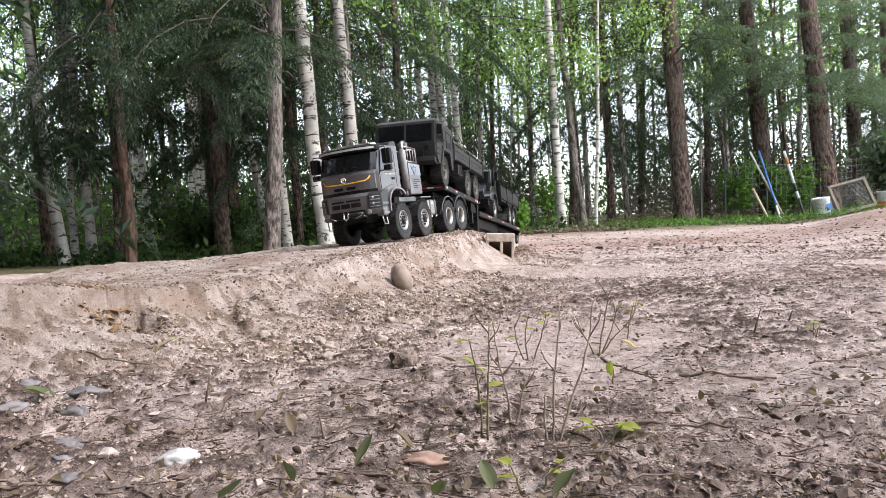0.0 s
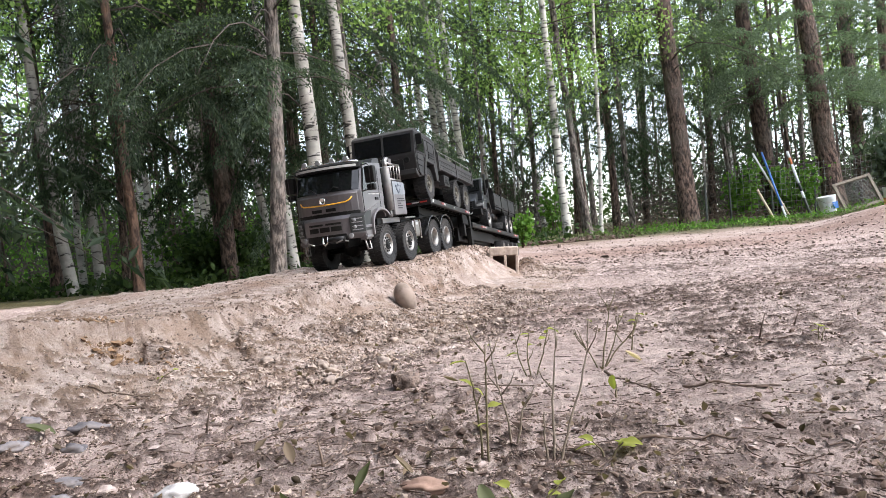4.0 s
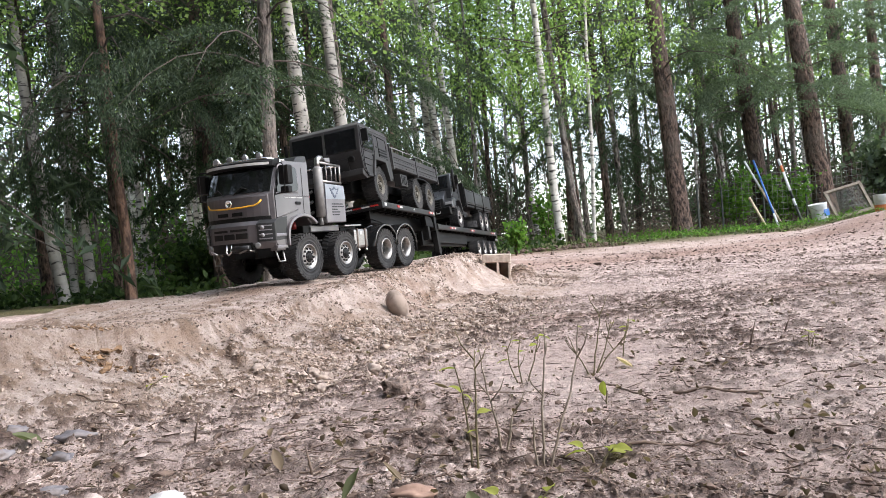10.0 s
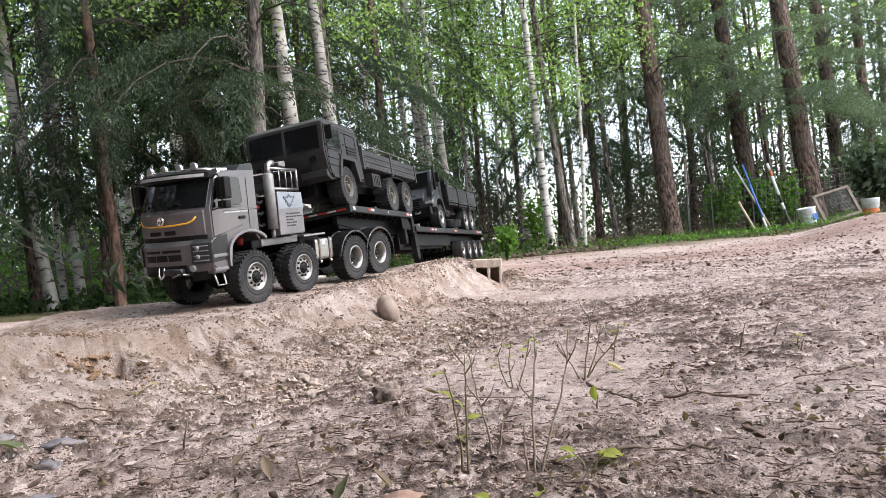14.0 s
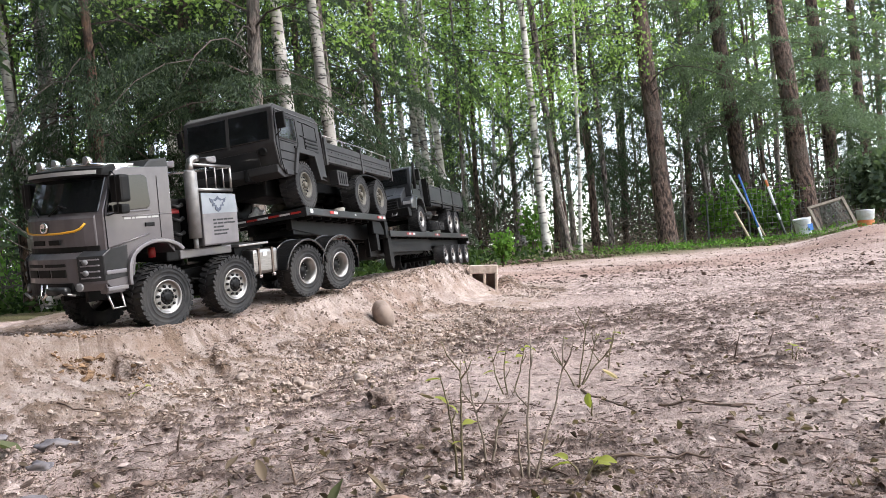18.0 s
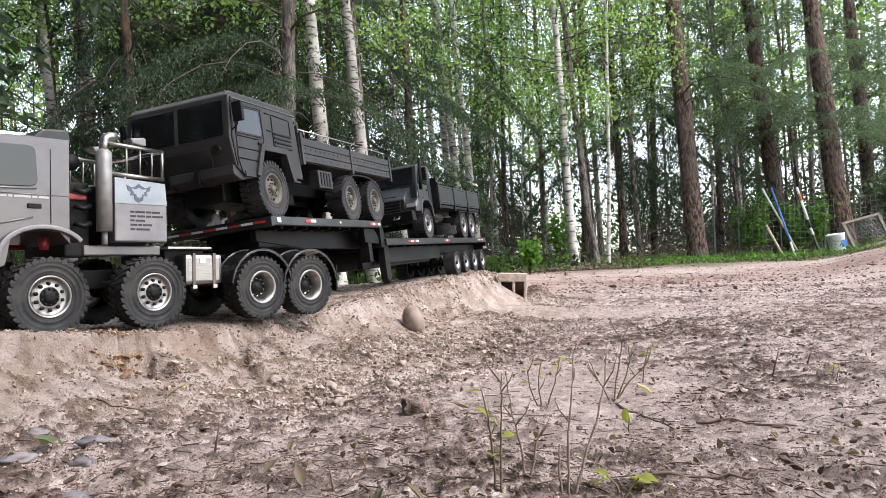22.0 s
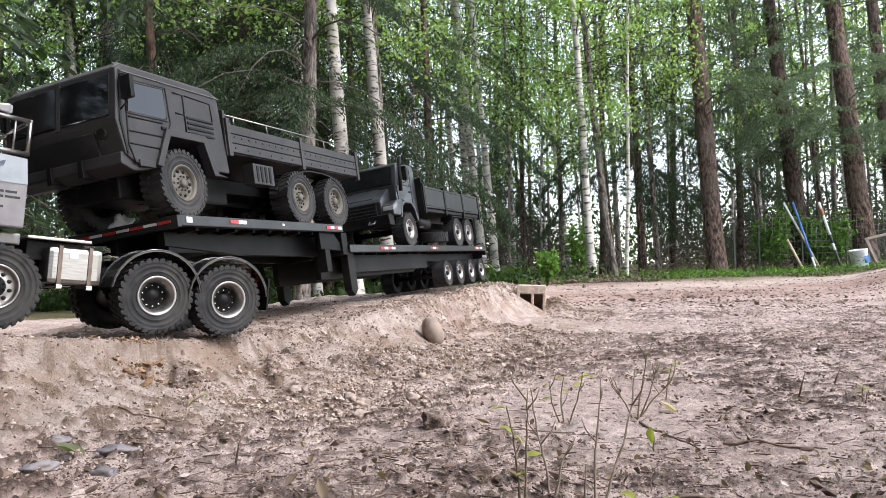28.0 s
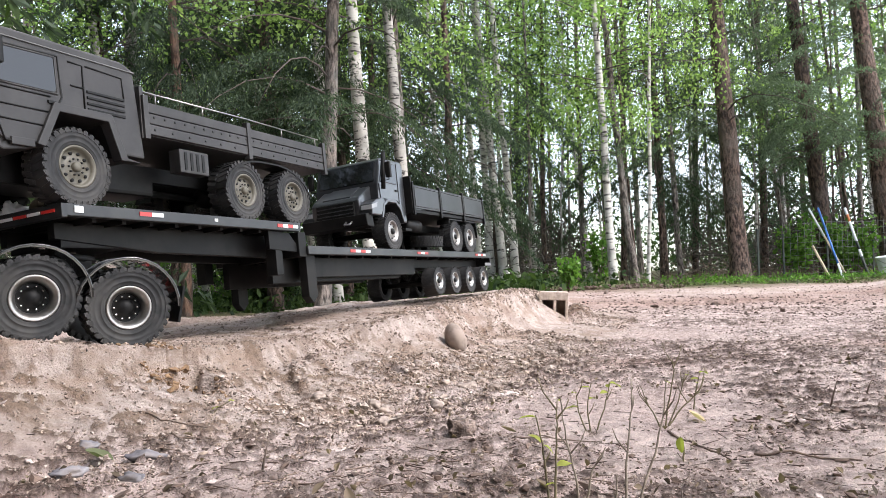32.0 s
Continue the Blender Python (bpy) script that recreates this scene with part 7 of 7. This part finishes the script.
def build_edge():
    shrub(0.80, 7.6, 0.34, 0.13, 520, HERB, "bright green leafy shrub beyond the bank", 0.045)
    shrub(1.75, 11.6, 0.9, 0.25, 420, HERB, "light green young shrub among the birches", 0.07)
    shrub(5.2, 12.6, 1.0, 0.40, 900, HERB, "green climbing shrub behind the stakes", 0.07)
    shrub(6.0, 12.5, 0.9, 0.45, 1100, HERB, "green shrub grown through the fence", 0.07)
    shrub(8.0, 12.6, 1.4, 0.8, 3000, PALE_NEEDLES, "pale green young spruce thicket", 0.10)
    shrub(-3.0, 10.2, 0.7, 0.7, 2200, SHADE_LEAF, "green undergrowth shrub under the trees, darkened for forest shade", 0.08)
    shrub(-2.2, 11.2, 0.6, 0.6, 1600, SHADE_LEAF, "green undergrowth shrub under the trees, darkened for forest shade", 0.08)
    shrub(-1.2, 11.5, 0.7, 0.6, 1600, SHADE_LEAF, "green undergrowth shrub behind the birches, darkened for forest shade", 0.08)
    shrub(-3.9, 12.5, 0.9, 0.8, 1800, SHADE_LEAF, "green undergrowth shrub under the trees, darkened for forest shade", 0.09)
    herbs = np.array([(x, 8.6 + 0.35 * x + g) for x in np.linspace(2.4, 6.6, 60) for g in (0.0, 0.5, 1.0, 1.5, 2.0)]) + rng.normal(0, 0.3, (300, 2))
    herbs = herbs[(value_noise(herbs[:, 0], herbs[:, 1], 0.7, 97, 3) > 0.0) & (rng.uniform(0, 1, 300) < ease(1.8, 4.6, herbs[:, 0]) + 0.12)]
    leafy_stuff("grass_and_herbs", "bright green herbs and grass along the wood's edge", "undergrowth", 5200, herbs, 0.26, 0.055, 0.05, HERB, 1.6)
    strip = np.array([(x, 8.3 + 0.35 * x + g) for x in np.linspace(0.8, 5.5, 50) for g in (0.0, 0.6, 1.2, 1.8)]) + rng.normal(0, 0.3, (200, 2))
    leafy_stuff("edge_litter", "dry brown leaves and low grey-green plants at the wood's edge", "litter", 5000, strip, 0.35, 0.02, 0.05, WILT_LEAF, 1.2)
    # glow of the lit understory, given by the lighter leaf colour
    lit = np.stack([rng.uniform(-10.5, -3.2, 160), rng.uniform(14.0, 21.0, 160)], -1)
    leafy_stuff("light_thicket", "saplings deeper in the wood, coloured light green as if sunlit", "undergrowth", 6500, lit, 0.55, 1.1, 0.10, HERB, 0.8)
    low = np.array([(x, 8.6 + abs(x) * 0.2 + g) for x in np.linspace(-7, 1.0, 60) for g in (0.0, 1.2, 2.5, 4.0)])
    leafy_stuff("forest_floor_plants", "green low plants on the forest floor, darkened for forest shade", "undergrowth", 9000, low, 0.5, 0.09, 0.09, SHADE_LEAF, 1.0)
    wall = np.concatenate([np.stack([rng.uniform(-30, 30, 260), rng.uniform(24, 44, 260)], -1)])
    # shade low in the far wood comes from the darkened leaf colour
    leafy_stuff("far_thicket", "green thicket far back in the wood", "undergrowth", 42000, wall, 1.3, 1.8, 0.22, SHADE_LEAF, 1.4)
    thick = np.stack([rng.uniform(-0.72, 0.75, 5200), np.zeros(5200)], -1)
    thick[:, 1] = rng.uniform(13.5, 24.0, 5200)
    thick[:, 0] *= thick[:, 1]
    thick = thick[np.abs(thick[:, 0] / thick[:, 1] - 0.20) > 0.06]
    sticks("dead_undergrowth", thick, rng.uniform(0.5, 1.6, len(thick)), rng.uniform(0.005, 0.013, len(thick)), DEAD_BRUSH, "dark tangle of dead lower branches between the trunks", "brushwood", 0.8, np.abs(rng.normal(0, 0.8, len(thick))))
    # out-of-view belt of leaves, added to shut out sky light below the crowns
    a = np.radians(rng.uniform(130, 322, 420))
    d = rng.uniform(7.5, 15.0, 420)
    leafy_stuff("young_thicket", "dense unseen thicket round the clearing, added to block low sky light", "undergrowth", 26000, np.stack([d * np.sin(a), d * np.cos(a)], -1), 0.6, 1.3, 0.20, SHADE_LEAF, 1.0)
    brush = np.stack([rng.uniform(3.2, 9.0, 500), rng.uniform(12.3, 14.5, 500)], -1)
    sticks("dead_brush", brush, rng.uniform(0.4, 1.3, 500), np.full(500, 0.006), TWIG, "tangle of dead grey brushwood behind the fence", "brushwood", 0.6)
    pile = np.stack([rng.normal(1.35, 0.30, 1600), rng.normal(8.6, 0.25, 1600)], -1)
    lumps("root_pile", pile, rng.uniform(0.008, 0.035, 1600), 0.7, BARK_CHIP, "dark heap of roots and soil at the wood's edge", "soil heap", 0.0)
    # fresh leaf clusters behind the truck at the frame of the clearing
    p = thing("pale_sprout", "pair of pale green rounded leaves behind the bank", "plant")
    for k, dx in enumerate((-0.018, 0.018)):
        l = part("leaf", leaf_bm(0.05, 0.032, 0.2, 0.1), HERB, p)
        l.matrix_basis = pose(dx, 0, 0, 80, 0, -20 * (1 - 2 * k))
    p.matrix_basis = pose(-1.02, 1.88, float(height(-1.02, 1.88)) + 0.01)


def build_scatter():
    p = in_view(120000, 0.36, 3.8, 38, 0.95)
    d = bank_offset(p[:, 0], p[:, 1])
    keep = rng.uniform(0, 1, len(p)) < np.maximum(litter(p[:, 0], p[:, 1]) ** 1.3, 0.05) * (d > 0.17)
    flat = p[keep]
    reach = np.hypot(flat[:, 0], flat[:, 1])
    size = np.minimum(rng.gamma(1.5, 0.00070, len(flat)) + 0.0007, 0.0030) * (0.62 + 0.45 * reach)
    pick = rng.uniform(0, 1, len(flat))
    for lo, hi, name, mat, rise, label, category in ((0.0, 0.42, "bark_chips", BARK_CHIP, 0.38, "dark bark chips and humus trodden into the soil", "litter"), (0.42, 0.74, "soil_crumbs", CHIP, 0.6, "loose brown soil crumbs over the clearing", "soil"), (0.74, 1.0, "sandy_crumbs", SANDCLOD, 0.5, "pale sandy crumbs over the clearing", "soil")):
        k = (pick >= lo) & (pick < hi)
        lumps(name, flat[k], size[k], rise, mat, label, category, 0.2, 0.35, True)
    c = in_view(2600, 0.36, 3.0, 40, 0.9)
    c = c[(bank_offset(c[:, 0], c[:, 1]) > 0.14) & (value_noise(c[:, 0], c[:, 1], 0.14, 73, 4, 0.6) > 0.0)]
    lumps("crust_flakes", c, np.minimum(rng.gamma(1.6, 0.0018, len(c)) + 0.001, 0.008), 0.3, CRUST, "pale flakes of dry earth crust over the clearing", "soil", 0.3, 0.34)
    e = in_view(2600, 0.36, 3.2, 40, 0.9)
    e = e[(bank_offset(e[:, 0], e[:, 1]) > 0.20) & (rng.uniform(0, 1, len(e)) < litter(e[:, 0], e[:, 1]))]
    lumps("humus_clods", e, np.minimum(rng.gamma(1.6, 0.0019, len(e)) + 0.0012, 0.0075), 0.5, BARK_CHIP, "dark clods of humus and rotten bark on the soil", "litter", 0.3, 0.36)
    y = rng.uniform(0.6, 2.9, 60000)
    x = np.interp(y, TY, TX) + rng.uniform(0.0, 0.46, 60000)
    k = rng.uniform(0, 1, 60000) < bank_crumb(x, y) * 0.62
    x, y = x[k], y[k]
    size = np.minimum(rng.gamma(1.4, 0.0009, len(x)) + 0.0008, 0.0045) * (0.6 + 0.5 * y)
    pale = rng.uniform(0, 1, len(x)) < 0.45
    lumps("bank_crumbs", np.stack([x, y], -1)[~pale], size[~pale], 0.7, CHIP, "dark crumbly soil on the bank", "soil", 0.25, 0.32, True)
    lumps("bank_gravel", np.stack([x, y], -1)[pale], size[pale], 0.7, SANDCLOD, "sandy gravel and crumbs on the bank", "gravel", 0.3, 0.32, True)
    y = rng.uniform(0.88, 1.9, 5200)
    x = np.interp(y, TY, TX) + rng.normal(0.30, 0.085, 5200)
    lumps("foot_gravel", np.stack([x, y], -1), rng.gamma(1.3, 0.0013, 5200) + 0.0009, 0.7, SANDCLOD, "pale sandy gravel gathered along the bank's foot", "gravel", 0.25, 0.3, True)
    y = 0.55 * (3.2 / 0.55) ** rng.uniform(0, 1, 7000)
    x = np.interp(y, TY, TX) + rng.uniform(-0.45, 0.06, 7000)
    lumps("track_gravel", np.stack([x, y], -1), rng.gamma(1.5, 0.0010, 7000) + 0.0008, 0.5, CHIP, "fine gravel on top of the bank", "gravel", 0.35, 0.3, True)
    q = in_view(6500, 0.36, 3.0, 40, 0.85)
    q = q[(bank_offset(q[:, 0], q[:, 1]) > 0.16) & (rng.uniform(0, 1, len(q)) < 0.25 + litter(q[:, 0], q[:, 1]))]
    sticks("fine_twigs", q, rng.uniform(0.004, 0.022, len(q)), rng.uniform(0.0003, 0.0009, len(q)), BARK_CHIP, "fine dry twigs and needles in the litter", "litter", 0.14)
    q = in_view(900, 0.37, 2.0, 40, 1.1)
    q = q[bank_offset(q[:, 0], q[:, 1]) > 0.22]
    co, f = leaves_at(np.concatenate([q, (height(q[:, 0], q[:, 1]) + 0.003)[:, None]], -1), rng.uniform(0.003, 0.010, len(q)), spun(len(q), 0.6), 2.8)
    tagged(new("leaf_litter", mesh_from("leaf_litter", co, f, DRY_LEAF, True)), "small dry brown leaves scattered on the soil", "litter", kind="stuff")
    q = in_view(14000, 3.2, 11.0, 36, 1.0)
    q = q[(q[:, 0] > 0.1 * q[:, 1] + 0.1)]
    lumps("far_crumbs", q, rng.gamma(1.3, 0.0032, len(q)) + 0.0024, 0.45, BARK_CHIP, "brown crumbs and chips on the far clearing", "soil", 0.3, 0.3, True)


def build_deck_clutter():
    rag = part("cleaning_rag", lump_bm(0.013, 0.010, 0.011, 3, 0.9), material("white_cloth", (0.5, 0.5, 0.49), (0.7, 0.69, 0.68), 60.0, 0.9, bump=0.4))
    for v in rag.data.vertices:
        v.co += Vector((0.058, -0.022, 0.052))
    tagged(rag, "crumpled white cloth rag on the trailer's upper deck", "cloth")
    bag = part("tool_bag", lump_bm(0.018, 0.022, 0.012, 8, 0.6), material("olive_cloth", (0.06, 0.058, 0.04), (0.12, 0.115, 0.085), 60.0, 0.9, bump=0.4))
    for v in bag.data.vertices:
        v.co += Vector((0.045, 0.022, 0.053))
    tagged(bag, "small olive cloth bag on the trailer's upper deck", "bag")
    return rag, bag


build_ground()
build_block()
tractor, tractor_wheels = build_tractor()
trailer, trailer_wheels = build_trailer()
cabover = build_cabover()
bonneted = build_bonneted()
cleaning_rag, tool_bag = build_deck_clutter()
build_forest()
build_garden()
build_edge()
build_near()
build_scatter()


# ---- what moves: seconds, place, turn ----
TRACTOR_ROWS = [
    (0, -0.1912, 2.0284, 0.1577, 5.38, 2.28, 247.66), (1, -0.1955, 1.9590, 0.1537, 3.96, 1.40, 249.07), (2, -0.2122, 1.9187, 0.1531, 3.32, 1.61, 249.54), (3, -0.2178, 1.9262, 0.1522, 4.11, 3.12, 248.53),
    (3.5, -0.2225, 1.8965, 0.1506, 3.05, 2.00, 249.35), (5.5, -0.2434, 1.7997, 0.1451, 1.74, 3.20, 252.08), (6, -0.2443, 1.7854, 0.1431, 1.81, 4.22, 251.51), (7, -0.2710, 1.7375, 0.1487, 1.32, 2.71, 250.95),
    (8, -0.3016, 1.7127, 0.1528, 1.08, 1.94, 248.44), (9, -0.3315, 1.6407, 0.1496, 0.73, 1.54, 245.06), (10, -0.3547, 1.6263, 0.1527, 0.15, 1.20, 244.69), (11, -0.3514, 1.6062, 0.1507, 0.07, 1.20, 244.76),
    (12, -0.3729, 1.5544, 0.1504, -0.11, 1.33, 243.81), (13, -0.3780, 1.4980, 0.1376, -0.57, 2.84, 242.96), (14, -0.4068, 1.4727, 0.1335, -1.25, 4.15, 241.26), (14.5, -0.4122, 1.4646, 0.1335, -1.31, 4.26, 241.04),
    (16.5, -0.4358, 1.3662, 0.1247, -0.87, 4.51, 239.81), (17, -0.4690, 1.2906, 0.1206, -1.06, 4.99, 238.33), (18, -0.4784, 1.2302, 0.1191, -2.19, 4.46, 238.84), (19, -0.5076, 1.1776, 0.1233, -2.45, 3.62, 237.53),
    (20, -0.5432, 1.0886, 0.1235, -2.01, 1.97, 235.43), (21, -0.5743, 1.0603, 0.1300, -0.72, 0.34, 233.67), (22, -0.5877, 1.0084, 0.1297, -0.54, -0.36, 233.57), (23, -0.6191, 0.9988, 0.1381, -0.19, -1.94, 231.64),
    (24, -0.6282, 0.9527, 0.1376, -0.32, -1.92, 231.58), (25, -0.6303, 0.9442, 0.1386, -0.34, -2.06, 232.22), (25.5, -0.6451, 0.9333, 0.1431, -0.46, -2.47, 230.42), (27.5, -0.7101, 0.8425, 0.1605, -0.16, -4.43, 227.56),
    (28, -0.7264, 0.8348, 0.1647, -0.21, -5.04, 226.16), (29, -0.7407, 0.7996, 0.1734, -0.20, -6.39, 227.58), (30, -0.7716, 0.7808, 0.1836, -0.24, -7.49, 223.86), (30.5, -0.7797, 0.7478, 0.1874, -0.15, -8.11, 224.43),
    (31, -0.8030, 0.7199, 0.1908, -0.14, -8.35, 223.61), (31.5, -0.8180, 0.7119, 0.1894, -0.32, -7.98, 223.19), (32, -0.8443, 0.7056, 0.1912, -0.34, -7.89, 221.84),
]
TRAILER_ROWS = [
    (0, -0.0570, 2.3807, 0.2296, -3.74, -4.32, 254.29), (1, -0.0629, 2.3148, 0.2272, -3.40, -4.00, 255.01), (2, -0.0830, 2.2749, 0.2301, -2.06, -3.79, 254.59), (3, -0.0912, 2.2786, 0.2322, -1.26, -3.71, 254.62),
    (3.5, -0.0922, 2.2519, 0.2283, -1.27, -3.56, 254.49), (5.5, -0.1313, 2.1590, 0.2313, -0.32, -2.48, 254.15), (6, -0.1348, 2.1423, 0.2319, -0.24, -2.38, 254.13), (7, -0.1492, 2.0945, 0.2332, -0.34, -2.53, 253.84),
    (8, -0.1630, 2.0646, 0.2338, 0.16, -2.22, 253.71), (9, -0.1772, 1.9846, 0.2284, 0.57, -1.76, 254.22), (10, -0.1929, 1.9690, 0.2302, 0.52, -1.47, 254.00), (11, -0.1907, 1.9491, 0.2281, 0.47, -1.13, 253.89),
    (12, -0.2052, 1.8941, 0.2290, 0.13, -0.57, 254.04), (13, -0.2123, 1.8333, 0.2245, 0.33, -0.34, 254.33), (14, -0.2304, 1.8001, 0.2270, 0.54, -0.23, 253.74), (14.5, -0.2342, 1.7907, 0.2283, 0.59, -0.10, 253.86),
    (16.5, -0.2500, 1.6881, 0.2242, -0.13, 0.45, 254.26), (17, -0.2770, 1.6074, 0.2237, -0.47, 0.56, 253.57), (18, -0.2827, 1.5489, 0.2182, -0.25, 0.51, 253.95), (19, -0.3039, 1.4927, 0.2164, 0.32, 0.64, 253.73),
    (20, -0.3233, 1.3993, 0.2069, -0.36, 1.42, 253.84), (21, -0.3460, 1.3647, 0.2038, -0.07, 1.50, 253.01), (22, -0.3563, 1.3152, 0.1975, 0.09, 1.67, 253.19), (23, -0.3772, 1.2977, 0.1978, 0.71, 1.66, 252.57),
    (24, -0.3863, 1.2528, 0.1942, 0.38, 1.96, 252.75), (25, -0.3879, 1.2476, 0.1946, 0.62, 1.93, 252.73), (25.5, -0.3967, 1.2286, 0.1951, 0.43, 1.80, 252.60), (27.5, -0.4476, 1.1267, 0.1982, 0.99, 1.73, 251.77),
    (28, -0.4573, 1.1119, 0.1974, 1.57, 1.70, 251.69), (29, -0.4761, 1.0846, 0.1997, 1.27, 1.56, 251.12), (30, -0.4925, 1.0474, 0.2014, 1.38, 1.53, 250.96), (30.5, -0.5042, 1.0175, 0.2014, 0.84, 1.58, 250.95),
    (31, -0.5250, 0.9861, 0.2036, 0.52, 1.41, 250.48), (31.5, -0.5375, 0.9751, 0.2063, 0.11, 1.26, 250.31), (32, -0.5579, 0.9614, 0.2095, -0.16, 0.94, 249.50),
]



def keyed(rows):
    return [(t, pose(x, y, z, rx, ry, rz)) for t, x, y, z, rx, ry, rz in rows]


def rolling(rows):
    """How far a vehicle has rolled along its own heading at each row."""
    out, s = [(rows[0][0], 0.0)], 0.0
    for a, b in zip(rows, rows[1:]):
        h = radians((a[6] + b[6]) / 2)
        s += (b[1] - a[1]) * math.cos(h) + (b[2] - a[2]) * math.sin(h)
        out.append((b[0], s))
    return out


def spin(wheels, rows):
    times, way = zip(*rolling(rows))
    for w, x, y, z, side, r in wheels:
        keys = []
        for k in range(0, 129):
            t = k * 0.25
            a = float(np.interp(t, times, way)) / r
            keys.append((t, pose(x, y, z, 0, 0, 0 if side > 0 else 180) @ Matrix.Rotation(a * side, 4, "Y")))
        walk(w, keys)


def leaning(rows, lean=5.5):
    """The same way with the load's near side carried higher, as the bank falls off inwards."""
    m = Matrix.Translation((0, 0.09, 0)) @ Matrix.Rotation(radians(lean), 4, "X") @ Matrix.Translation((0, -0.09, 0))
    return [(t, p @ m) for t, p in keyed(rows)]


def motions():
    walk(tractor, keyed(TRACTOR_ROWS))
    for load in (trailer, cabover, bonneted, cleaning_rag, tool_bag):
        walk(load, leaning(TRAILER_ROWS))
    spin(tractor_wheels, TRACTOR_ROWS)
    spin(trailer_wheels, TRAILER_ROWS)


motions()
